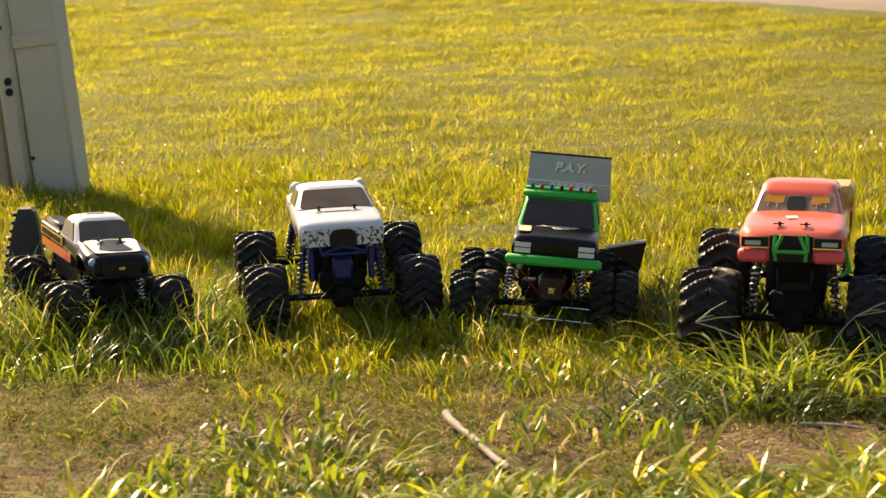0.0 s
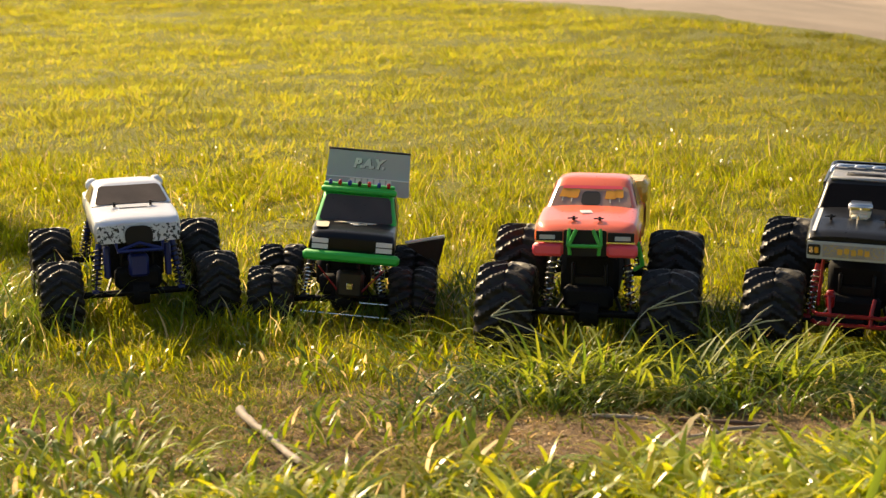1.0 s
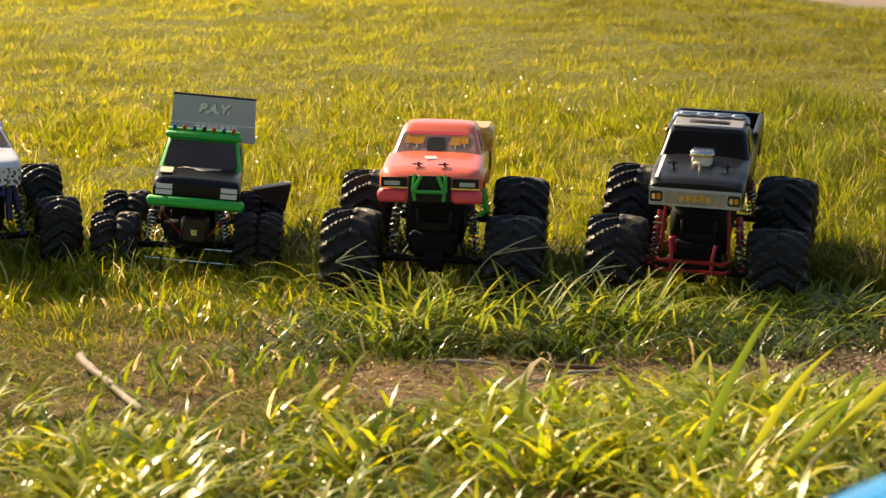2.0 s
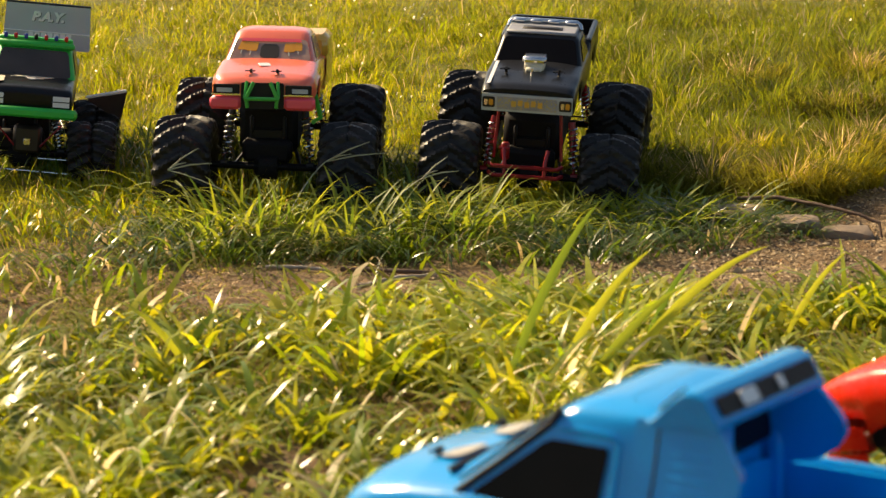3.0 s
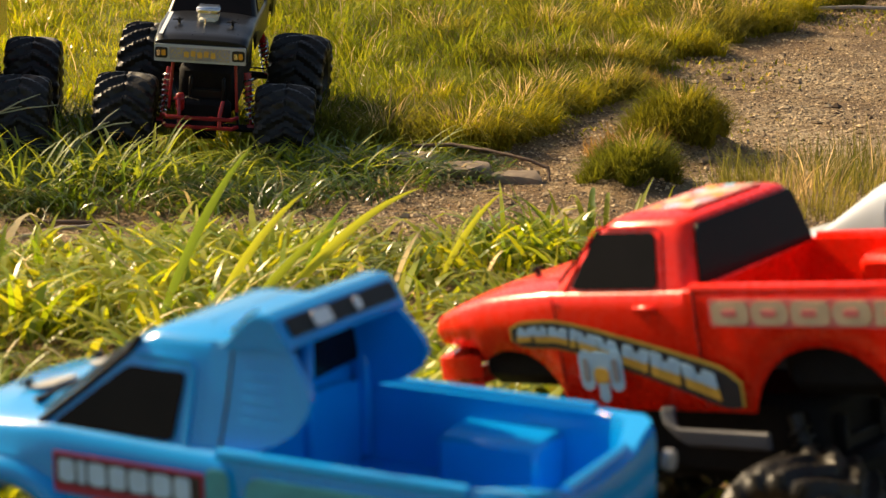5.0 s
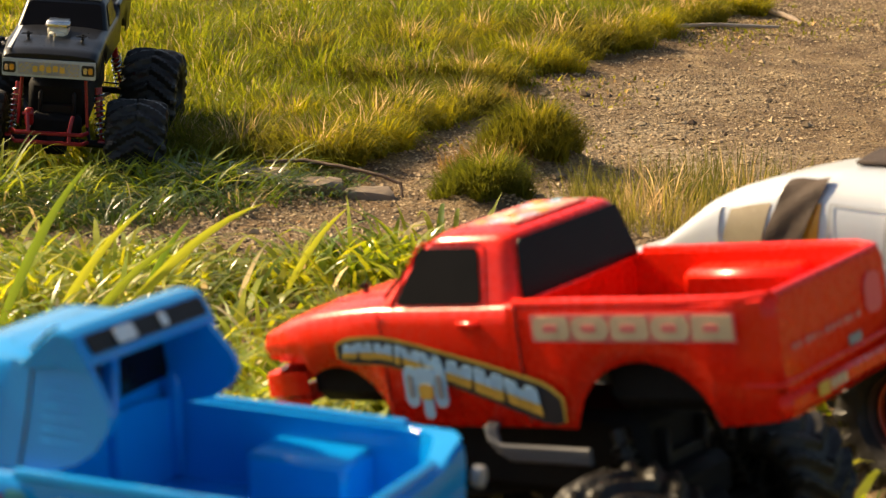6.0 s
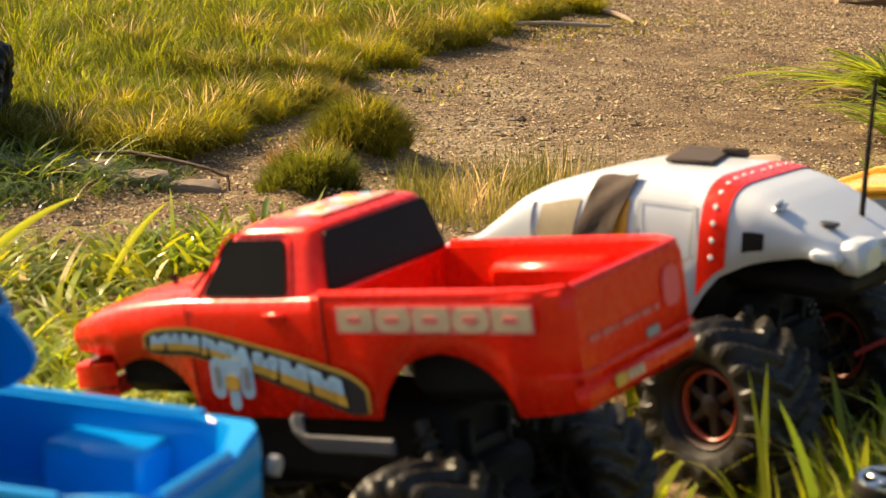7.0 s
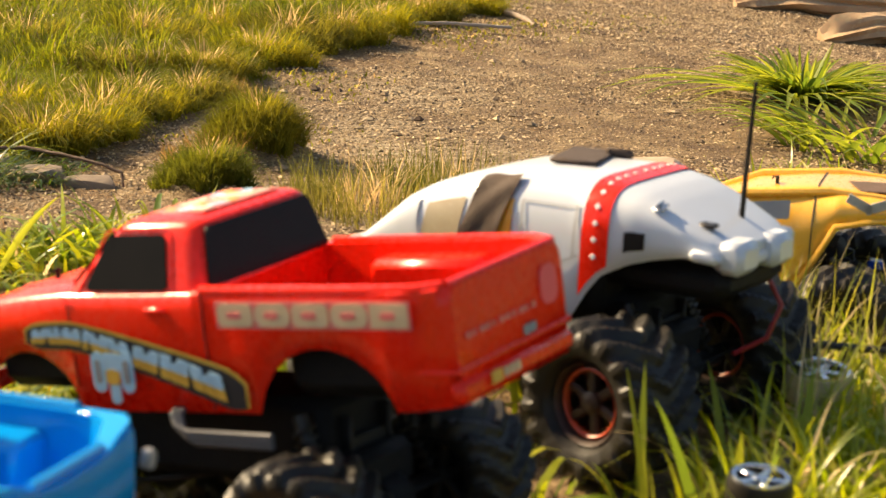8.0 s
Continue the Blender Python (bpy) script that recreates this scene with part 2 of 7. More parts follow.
def make_mesh(name, b, material, smooth=40):
    me = bpy.data.meshes.new(name)
    me.from_pydata(b.v, [], b.f)
    me.materials.append(material)
    if smooth:
        me.polygons.foreach_set("use_smooth", [True] * len(me.polygons))
        me.set_sharp_from_angle(angle=radians(smooth))
    me.update()
    return me


def part(name, b, material, parent, label="", m=None, smooth=40):
    """Links a mesh as one object under a thing or a part."""
    ob = new(name, b if isinstance(b, bpy.types.Mesh) else make_mesh(name, b, material, smooth))
    ob.parent = parent
    if m is not None:
        ob.matrix_local = m
    return tagged(ob, label)


def thing(name, label, category, m=None, group=""):
    ob = new(name)
    ob.empty_display_size = 0.05
    if m is not None:
        ob.matrix_world = m
    return tagged(ob, label, category, group)


def lone(name, b, material, label, category, m=None, group="", kind="", smooth=40):
    ob = new(name, make_mesh(name, b, material, smooth))
    if m is not None:
        ob.matrix_world = m
    return tagged(ob, label, category, group, kind)


def line(pts, x):
    return float(np.interp(x, [p[0] for p in pts], [p[1] for p in pts]))


def ease(a, b, x):
    t = np.clip((x - a) / (b - a), 0, 1)
    return t * t * (3 - 2 * t)


# where the trucks stand: x, y, z of the point between the axles, heading, nose-down, lean, tyre radius, half track, half wheelbase
STANDS = {
    "orange": (0.099, 3.700, 0.004, 187.8, 6.0, -2.5, 0.082, 0.139, 0.139),
    "black": (0.564, 3.656, -0.001, 195.0, 10.3, -4.0, 0.082, 0.136, 0.142),
    "silver": (-0.755, 3.914, 0.032, 165.4, 7.0, 1.0, 0.066, 0.141, 0.124),
    "green": (-0.354, 3.930, 0.003, 180.0, 1.5, -1.5, 0.060, 0.128, 0.118),
    "dark": (-1.198, 3.819, 0.031, 150.0, 3.0, -1.5, 0.054, 0.098, 0.135),
    "red": (0.716, 1.562, -0.002, -34.0, 7.8, 0.0, 0.066, 0.108, 0.148),
    "blue": (0.258, 1.332, 0.004, -48.0, 1.5, 0.0, 0.080, 0.130, 0.150),
    "white": (1.145, 1.824, 0.012, -34.0, 1.0, 0.0, 0.082, 0.146, 0.140),
    "yellow": (1.586, 2.145, -0.022, -50.0, 1.0, 0.0, 0.075, 0.130, 0.135),
}


# how the bodies sit on their axles: lift, nose-up, lean, shift across and along
SEATS = {"yellow": (-0.032, 0.0, 0.0), "white": (-0.014, 0.0, 0.0), "red": (0.026, -2.5, -3.5, 0.015, -0.012), "orange": (0.004, 7.0, 1.0), "black": (0.024, 5.0, 1.0), "silver": (0.004, 7.0, 0.0), "green": (0.008, 0.0, -4.5, -0.008, 0.0)}


def stand(name):
    """Where the axles of a truck stand."""
    x, y, z, az, nose, lean = STANDS[name][:6]
    return pose(x, y, z, -nose, lean, -az)


def seat(name):
    lift, up, lean, dx, dy = (*SEATS.get(name, (0, 0, 0)), 0, 0)[:5]
    return pose(dx, dy, lift, up, lean, 0)


# the lie of the land
GRID = np.random.RandomState(7).rand(64, 64)


def value_noise(x, y):
    x, y = np.asarray(x, float), np.asarray(y, float)
    xi, yi = np.floor(x).astype(int), np.floor(y).astype(int)
    fx, fy = x - xi, y - yi
    fx, fy = fx * fx * (3 - 2 * fx), fy * fy * (3 - 2 * fy)
    g = lambda a, b: GRID[a % 64, b % 64]
    return (g(xi, yi) * (1 - fx) + g(xi + 1, yi) * fx) * (1 - fy) + (g(xi, yi + 1) * (1 - fx) + g(xi + 1, yi + 1) * fx) * fy


def fbm(x, y):
    return (value_noise(x, y) + 0.5 * value_noise(2.1 * x + 9, 2.1 * y + 4) + 0.25 * value_noise(4.3 * x + 3, 4.3 * y + 17)) / 1.75


def height(x, y):
    x, y = np.asarray(x, float), np.asarray(y, float)
    bank = 0.034 * ease(3.58, 3.92, y) * (1 - 0.7 * ease(0.9, 1.3, x))
    rise = 0.052 * np.clip(y - 4.0, 0, 9.5) * (1 - 0.45 * ease(1.0, 2.6, x))
    near = ease(30, 12, np.hypot(x, y - 4))
    rough = (fbm(x * 1.6 + 5, y * 1.6) - 0.5) * 0.03 * ease(3.9, 4.8, y) + (fbm(x * 7, y * 7) - 0.5) * 0.014
    z = bank + rise + rough * near
    for px, py, dz, wide in MOUNDS:
        z = z + dz * np.exp(-((x - px) ** 2 + (y - py) ** 2) / wide ** 2)
    for px, py, dz in PADS:
        z = z + dz * np.exp(-((x - px) ** 2 + (y - py) ** 2) / 0.0065)
    return z


PADS = []
# low humps under the tufts: x, y, rise, width
MOUNDS = [(1.345, 3.38, 0.07, 0.085), (1.165, 3.10, 0.04, 0.075)]


def settle():
    """Presses the ground to the wheels: a hollow or a hump under each."""
    spots = []
    for name, s in STANDS.items():
        m = stand(name)
        for sx in (-1, 1):
            for sy in (-1, 1):
                p = m @ Vector((sx * s[7], sy * s[8], 0))
                spots.append((p.x, p.y, p.z))
    PADS.extend([(x, y, z + 0.003 - float(height(x, y))) for x, y, z in spots] if not PADS else [])


settle()


LAWN_EDGE = [(-9, 3.3), (0.2, 3.32), (0.8, 3.36), (1.02, 3.5), (1.25, 3.75), (1.5, 4.02), (1.68, 4.28), (1.86, 4.68), (2.1, 4.9), (2.4, 5.22), (3.1, 5.6), (4.5, 6.3), (9, 7.5)]


def lawn_edge(x):
    return np.interp(x, [p[0] for p in LAWN_EDGE], [p[1] for p in LAWN_EDGE])


def lawn_cover(x, y):
    """1 in the lawn behind the row, 0 on bare soil."""
    d = y - lawn_edge(x) + (fbm(x * 5, y * 5) - 0.5) * (0.3 + 0.25 * ease(0.9, 1.3, x) + 0.5 * ease(0.2, -0.4, x))
    return ease(-0.08, 0.1 + 0.3 * ease(0.2, -0.4, x), d)


def under_trucks(x, y):
    """1 on the ground between the near trucks, where the grass is thinned."""
    near = 9.0
    stops = [STANDS[k][:2] for k in ("blue", "red", "white", "yellow")]
    for (ax, ay), (bx, by) in zip(stops[:-1], stops[1:]):
        f = np.clip(((x - ax) * (bx - ax) + (y - ay) * (by - ay)) / ((bx - ax) ** 2 + (by - ay) ** 2), 0, 1)
        near = np.minimum(near, np.hypot(x - ax - f * (bx - ax), y - ay - f * (by - ay)))
    return ease(0.34, 0.2, near)


def stick_patch(x, y):
    """1 on the bare patch round the pale stick."""
    return np.exp(-((x + 0.37) / 0.10) ** 2 - ((y - 2.83) / 0.13) ** 2)


def front_cover(x, y):
    """The lush grass between the two lots of trucks."""
    top = np.interp(x, [-0.9, -0.3, 0.0, 0.6, 1.0, 1.25, 1.5], [2.45, 2.74, 2.82, 2.84, 2.72, 2.4, 2.1])
    d = top - y + (fbm(x * 6 + 2, y * 6) - 0.5) * 0.35
    hole = ease(0.53, 0.65, fbm(x * 4.8 + 11, y * 4.8 + 5))
    return ease(-0.05, 0.1, d) * (1 - 0.85 * hole) * (1 - 0.9 * under_trucks(x, y)) * (1 - 0.95 * stick_patch(x, y))


def strip_cover(x, y):
    """Thin dry turf in front of the row, west of the bare path."""
    path = ease(-0.3, 0.0, x + 0.3 * (fbm(x * 5, y * 5) - 0.5)) * ease(3.16, 3.04, y + 0.15 * (fbm(x * 9, y * 9) - 0.5)) * ease(2.74, 2.84, y)
    return (1 - 0.85 * path) * (1 - 0.8 * stick_patch(x, y)) * ease(0.45, -0.15, x) * ease(3.75, 3.4, y) * (0.3 + 0.7 * ease(0.3, 0.62, fbm(x * 4 + 3, y * 4 + 1) + 0.1)) * ease(2.1, 2.35, y)


def lay_ground():
    def axis(lo, hi, fine_lo, fine_hi, step):
        a = list(np.arange(fine_lo, fine_hi, step))
        s, v = step, fine_hi
        while v < hi:
            a.append(v)
            s *= 1.12
            v += s
        a.append(hi)
        s, v = step * 1.25, fine_lo - step * 1.25
        while v > lo:
            a.insert(0, v)
            s *= 1.12
            v -= s
        a.insert(0, lo)
        return np.array(a)

    xs, ys = axis(-2000, 2000, -2.0, 3.4, 0.036), axis(-1500, 3000, 1.0, 5.4, 0.036)
    gx, gy = np.meshgrid(xs, ys)
    gz = height(gx, gy)
    nx, ny = len(xs), len(ys)
    idx = np.arange(nx * ny).reshape(ny, nx)
    quads = np.stack([idx[:-1, :-1], idx[:-1, 1:], idx[1:, 1:], idx[1:, :-1]], -1).reshape(-1, 4)
    me = bpy.data.meshes.new("ground")
    me.from_pydata(np.stack([gx, gy, gz], -1).reshape(-1, 3).tolist(), [], quads.tolist())
    cover = np.maximum(np.maximum(lawn_cover(gx, gy), 0.55 * front_cover(gx, gy)), 0.6 * strip_cover(gx, gy))
    at = me.attributes.new("turf", 'FLOAT', 'POINT')
    at.data.foreach_set("value", cover.ravel().astype(np.float32))
    # powdery worn line between the tufts and the far border
    way = np.interp(gy, [2.7, 3.17, 3.43, 3.96, 4.3, 4.9, 5.6], [1.2, 1.46, 1.56, 1.74, 2.08, 2.75, 3.4])
    dust = np.exp(-((gx - way) / (0.13 + 0.05 * gy)) ** 2) * 1.0 * ease(2.5, 2.9, gy) * ease(4.9, 3.6, gy) * (0.15 + 0.85 * ease(0.35, 0.6, fbm(gx * 3 + 1, gy * 3 + 6)))
    at = me.attributes.new("dust", 'FLOAT', 'POINT')
    at.data.foreach_set("value", dust.ravel().astype(np.float32))
    me.polygons.foreach_set("use_smooth", [True] * len(me.polygons))
    me.materials.append(SOIL)
    ob = new("ground", me)
    return tagged(ob, "uneven dry brown soil with patchy turf", "ground", kind="structure")


lay_ground()


def road_edge(x):
    return np.interp(x, [-14, -3, -1.2, 0.1, 0.95, 1.4, 2.2, 4, 30], [21, 15, 12.0, 10.7, 9.6, 9.2, 8.8, 8.4, 8.0])


def lay_road():
    b = Build()
    n = 400
    for i in range(n + 1):
        x = -14 + 44 * i / n
        near = float(road_edge(x)) + 0.12 * (fbm(x * 1.3, 3) - 0.5) + 0.35 * (fbm(x * 5.0, 8) - 0.5)
        for j in range(9):
            y = near + (24 - near) * (j / 8) ** 1.6
            b.v.append((x, y, float(height(x, y)) + (0.012 if j else -0.04)))
    for i in range(n):
        for j in range(8):
            a = i * 9 + j
            b.f.append([a, a + 9, a + 10, a + 1])
    lone("road", b, ROADM, "pale worn grey road beyond the lawn", "road", kind="structure")


lay_road()


# grass
def blades(name, xy, h, w, lean, tint, material, label, category="grass", segs=2, flat=0.0, seed=1, toward=None, loose=0.5, low=1.0, curl=1.7):
    """Tapering bent blades, one for each place of xy. h, w: length and width; lean: how far they bend over."""
    rs = np.random.RandomState(seed)
    n = len(xy)
    x, y = xy[:, 0], xy[:, 1]
    z = height(x, y) - 0.004
    az = rs.rand(n) * 2 * np.pi if toward is None else toward + rs.randn(n) * loose
    dx, dy = np.cos(az), np.sin(az)
    tw = az + np.pi / 2 + rs.randn(n) * 0.5
    sx, sy = np.cos(tw), np.sin(tw)
    rows = []
    for k in range(segs + 1):
        s = k / segs
        bend = lean * s ** curl * h
        up = low * (h * s * np.sqrt(np.clip(1 - (lean * s) ** 2 * 0.8, 0.05, 1)) - flat * h * s ** 3 * lean)
        px, py, pz = x + dx * bend, y + dy * bend, z + up
        half = w * 0.5 * (1 - s ** 2.2) * (0.8 + 0.4 * min(s * 3, 1))
        if k < segs:
            rows.append(np.stack([px - sx * half, py - sy * half, pz], -1))
            rows.append(np.stack([px + sx * half, py + sy * half, pz], -1))
        else:
            rows.append(np.stack([px, py, pz], -1))
    vpb = 2 * segs + 1
    verts = np.stack(rows, 1).reshape(-1, 3).astype(np.float32)
    base = (np.arange(n) * vpb)[:, None]
    tris = []
    for k in range(segs - 1):
        a = 2 * k
        tris += [[a, a + 1, a + 3], [a, a + 3, a + 2]]
    a = 2 * (segs - 1)
    tris.append([a, a + 1, a + 2])
    tris = (base[:, :, None] + np.array(tris)[None]).reshape(-1)
    me = bpy.data.meshes.new(name)
    nt = len(tris) // 3
    me.vertices.add(len(verts))
    me.vertices.foreach_set("co", verts.ravel())
    me.loops.add(len(tris))
    me.loops.foreach_set("vertex_index", tris.astype(np.int32))
    me.polygons.add(nt)
    me.polygons.foreach_set("loop_start", (np.arange(nt) * 3).astype(np.int32))
    me.polygons.foreach_set("use_smooth", np.ones(nt, bool))
    col = np.ones((n, vpb, 4), np.float32)
    col[:, :, :3] = tint[:, None, :]
    ca = me.color_attributes.new("tint", 'FLOAT_COLOR', 'POINT')
    ca.data.foreach_set("color", col.ravel())
    me.materials.append(material)
    me.update(calc_edges=True)
    me.validate()
    return tagged(new(name, me), label, category, kind="stuff")


def scatter(n, x0, x1, y0, y1, cover, seed):
    rs = np.random.RandomState(seed)
    p = np.stack([x0 + (x1 - x0) * rs.rand(n), y0 + (y1 - y0) * rs.rand(n)], -1)
    return p[rs.rand(n) < cover(p[:, 0], p[:, 1])]


def tints(n, a, b, straw, share, seed):
    rs = np.random.RandomState(seed)
    t = rs.rand(n, 1)
    c = np.array(a) * (1 - t) + np.array(b) * t
    s = rs.rand(n) < share
    c[s] = np.array(straw) * (0.7 + 0.6 * rs.rand(s.sum(), 1))
    return c * (0.75 + 0.5 * rs.rand(n, 1))


def outward(x, y, scale, shift=0.0):
    """How tall a clump grows at a place, and the heading away from its middle."""
    c = lambda a, b: 0.65 * value_noise(a * scale + shift, b * scale) + 0.35 * value_noise(a * scale * 2.3 + 7, b * scale * 2.3 + shift)
    e = 0.15 / scale
    return c(x, y), np.arctan2(c(x, y - e) - c(x, y + e), c(x - e, y) - c(x + e, y))


def grow():
    rs = np.random.RandomState(3)
    # lawn close behind the row
    p = scatter(400000, -2.1, 2.6, 3.2, 5.9, lambda x, y: lawn_cover(x, y) * (0.4 + 0.6 * ease(0.3, 0.6, fbm(x * 3, y * 3))) * ease(6.0, 5.2, y) * ease(-2.1, -1.75, x + 0.5 * (fbm(x * 2, y * 2 + 5) - 0.5)), 11)
    n = len(p)
    patch = fbm(p[:, 0] * 2.5, p[:, 1] * 2.5)
    clump, away = outward(p[:, 0], p[:, 1], 8.0, 3.3)
    h = (0.02 + 0.036 * rs.rand(n) ** 1.4) * (0.55 + 0.95 * patch) * (0.35 + 1.35 * ease(0.2, 0.75, clump))
    # greener to the east; the dimming there stands for weaker backlight
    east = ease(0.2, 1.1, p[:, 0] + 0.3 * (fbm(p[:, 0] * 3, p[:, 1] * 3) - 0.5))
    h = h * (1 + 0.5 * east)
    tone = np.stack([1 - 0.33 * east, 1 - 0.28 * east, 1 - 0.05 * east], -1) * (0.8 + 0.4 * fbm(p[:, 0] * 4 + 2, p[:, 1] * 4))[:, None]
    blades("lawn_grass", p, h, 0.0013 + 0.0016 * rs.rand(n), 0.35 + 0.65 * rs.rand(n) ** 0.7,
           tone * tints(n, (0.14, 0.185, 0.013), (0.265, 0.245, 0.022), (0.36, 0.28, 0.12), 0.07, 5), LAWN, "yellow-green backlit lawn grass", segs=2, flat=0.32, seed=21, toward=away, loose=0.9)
    # stray taller stalks in it
    p = scatter(1700, -2.0, 2.2, 3.5, 5.6, lawn_cover, 16)
    n = len(p)
    blades("lawn_stalks", p, 0.05 + 0.05 * rs.rand(n), 0.0013 + 0.0013 * rs.rand(n), 0.3 + 0.6 * rs.rand(n),
           tints(n, (0.13, 0.17, 0.015), (0.25, 0.23, 0.03), (0.4, 0.33, 0.14), 0.2, 15), LAWN, "thin taller grass stalks standing out of the lawn", segs=4, seed=31)
    # tiny pale flecks on top of it
    p = scatter(700, -2.0, 2.3, 3.0, 6.0, lawn_cover, 26)
    n = len(p)
    ob = blades("lawn_flecks", p, 0.006 + 0.008 * rs.rand(n), 0.003 + 0.003 * rs.rand(n), 0.8 + 0.2 * rs.rand(n),
                tints(n, (0.6, 0.55, 0.4), (0.75, 0.7, 0.55), (0.5, 0.4, 0.2), 0.2, 27), LAWN, "tiny pale flecks on top of the lawn", segs=2, seed=28)
    ob.location.z = 0.028
    # farther lawn
    p = scatter(760000, -5.5, 6.0, 5.2, 14.0, lambda x, y: lawn_cover(x, y) * ease(5.2, 5.8, y) * ease(-0.75, -0.3, x + 0.36 * y) * ease(-0.2, 0.25, road_edge(x) - y + 0.7 * (fbm(x * 4, y * 4) - 0.5)) * ease(0.9, -0.6, x - 0.75 * y + 1.0), 12)
    n = len(p)
    clump, away = outward(p[:, 0], p[:, 1], 5.0, 1.7)
    h = (0.014 + 0.022 * rs.rand(n)) * (0.5 + 0.9 * fbm(p[:, 0] * 2.5, p[:, 1] * 2.5)) * (0.65 + 0.7 * ease(0.2, 0.75, clump))
    # dimmed eastward likewise, with the tints' blue lifted for haze
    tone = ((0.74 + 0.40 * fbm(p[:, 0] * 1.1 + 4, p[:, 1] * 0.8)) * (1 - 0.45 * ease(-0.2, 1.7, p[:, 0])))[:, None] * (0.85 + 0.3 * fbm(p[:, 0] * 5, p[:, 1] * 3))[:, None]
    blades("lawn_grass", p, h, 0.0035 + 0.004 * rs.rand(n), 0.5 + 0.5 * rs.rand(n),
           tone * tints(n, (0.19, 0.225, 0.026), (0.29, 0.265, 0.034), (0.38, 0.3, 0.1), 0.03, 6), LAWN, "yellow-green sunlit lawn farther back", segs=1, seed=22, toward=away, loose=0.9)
    # longer grass round the wheels of the row
    p = scatter(42000, -1.7, 0.95, 3.3, 4.05, lambda x, y: ease(0.33, 0.6, fbm(x * 6 + 4, y * 6)) * ease(4.05, 3.8, y + 0.45 * np.clip(x, 0, 1)) * (1 - ease(0.3, -0.05, x) * (1 - ease(3.4, 3.72, y + 0.45 * (fbm(x * 3, y * 3 + 2) - 0.5)))), 36)
    n = len(p)
    # tint darkened for the trucks' shadow, then lifted westward for haze
    blades("row_grass", p, (0.03 + 0.08 * rs.rand(n) ** 1.6) * (1 - 0.4 * ease(3.62, 3.5, p[:, 1]) + 0.45 * ease(-0.5, -0.75, p[:, 0])), 0.0018 + 0.0024 * rs.rand(n), 0.35 + 0.65 * rs.rand(n),
           (1 + 0.8 * ease(0.0, -0.4, p[:, 0]))[:, None] * tints(n, (0.035, 0.066, 0.008), (0.11, 0.13, 0.014), (0.30, 0.24, 0.10), 0.08, 37), BROAD, "longer grass grown round the truck wheels", segs=4, flat=0.25, seed=38)
    # thin turf before the row
    p = scatter(100000, -1.7, 0.6, 2.2, 3.75, strip_cover, 13)
    n = len(p)
    blades("dry_turf", p, (0.016 + 0.050 * rs.rand(n) ** 1.6) * (0.5 + 1.0 * fbm(p[:, 0] * 7, p[:, 1] * 7)), 0.0013 + 0.0018 * rs.rand(n), 0.75 + 0.25 * rs.rand(n),
           tints(n, (0.07, 0.12, 0.012), (0.16, 0.165, 0.022), (0.25, 0.19, 0.075), 0.34, 7), LAWN, "short sparse turf mixed with dry straw", segs=3, flat=0.45, seed=23, low=0.62, curl=1.25)
    # broader leaves among it
    p = scatter(6000, -1.7, 0.5, 2.3, 3.55, lambda x, y: ease(0.5, 0.62, fbm(x * 6 + 1, y * 6)) * ease(0.6, 0.1, x) * (1 - stick_patch(x, y)) * (1 - 0.9 * ease(-0.3, 0.0, x) * ease(3.16, 3.04, y) * ease(2.74, 2.84, y)), 17)
    n = len(p)
    blades("weed_grass", p, 0.03 + 0.05 * rs.rand(n), 0.004 + 0.004 * rs.rand(n), 0.4 + 0.6 * rs.rand(n),
           tints(n, (0.08, 0.14, 0.015), (0.2, 0.24, 0.02), (0.45, 0.36, 0.18), 0.15, 17), BROAD, "tufts of broader green grass in the dry turf", segs=4, flat=0.3, seed=32)
    # straw and dead stalks lying about
    p = scatter(6500, -1.7, 1.6, 2.1, 3.6, lambda x, y: ease(0.35, 0.7, fbm(x * 5 + 7, y * 5)), 18)
    n = len(p)
    blades("dead_straw", p, 0.02 + 0.05 * rs.rand(n), 0.0009 + 0.0012 * rs.rand(n), 0.96 + 0.04 * rs.rand(n),
           tints(n, (0.30, 0.21, 0.10), (0.20, 0.13, 0.06), (0.5, 0.4, 0.24), 0.15, 18), LAWN, "pale dead straw lying on the soil", segs=3, flat=0.75, seed=33, low=0.4)

    # dark tussocks at the foot of the row
    def band(x, y):
        near = 3.10 - 0.07 * ease(0.1, 0.5, x) + 0.3 * (fbm(x * 4.5 + 3, y * 4.5) - 0.42) + 0.12 * ease(0.8, 1.05, x)
        return ease(-0.03, 0.07, y - near) * ease(3.45, 3.28, y) * ease(-0.32, 0.12, x + 0.3 * (fbm(x * 5, y * 5 + 3) - 0.5)) * ease(1.04, 0.9, x) * (0.25 + 0.75 * ease(0.36, 0.56, fbm(x * 6, y * 6 + 8)))
    p = scatter(31000, -0.55, 1.05, 2.9, 3.7, band, 14)
    n = len(p)
    clump, away = outward(p[:, 0], p[:, 1], 5.0, 8.2)
    fall = np.arctan2(np.sin(away) - 0.7, np.cos(away))
    blades("tussock_grass", p, (0.06 + 0.13 * rs.rand(n) ** 1.3) * (0.5 + 0.6 * ease(0.25, 0.7, clump)) * (1 - 0.35 * ease(3.25, 3.4, p[:, 1])), 0.0018 + 0.0030 * rs.rand(n) ** 1.4, 0.45 + 0.55 * rs.rand(n) ** 0.8,
           tints(n, (0.028, 0.060, 0.008), (0.085, 0.125, 0.013), (0.34, 0.28, 0.12), 0.10, 8), BROAD, "long dark green tussock grass", segs=5, flat=0.5, seed=24, toward=fall, loose=1.1, low=0.55, curl=1.3)
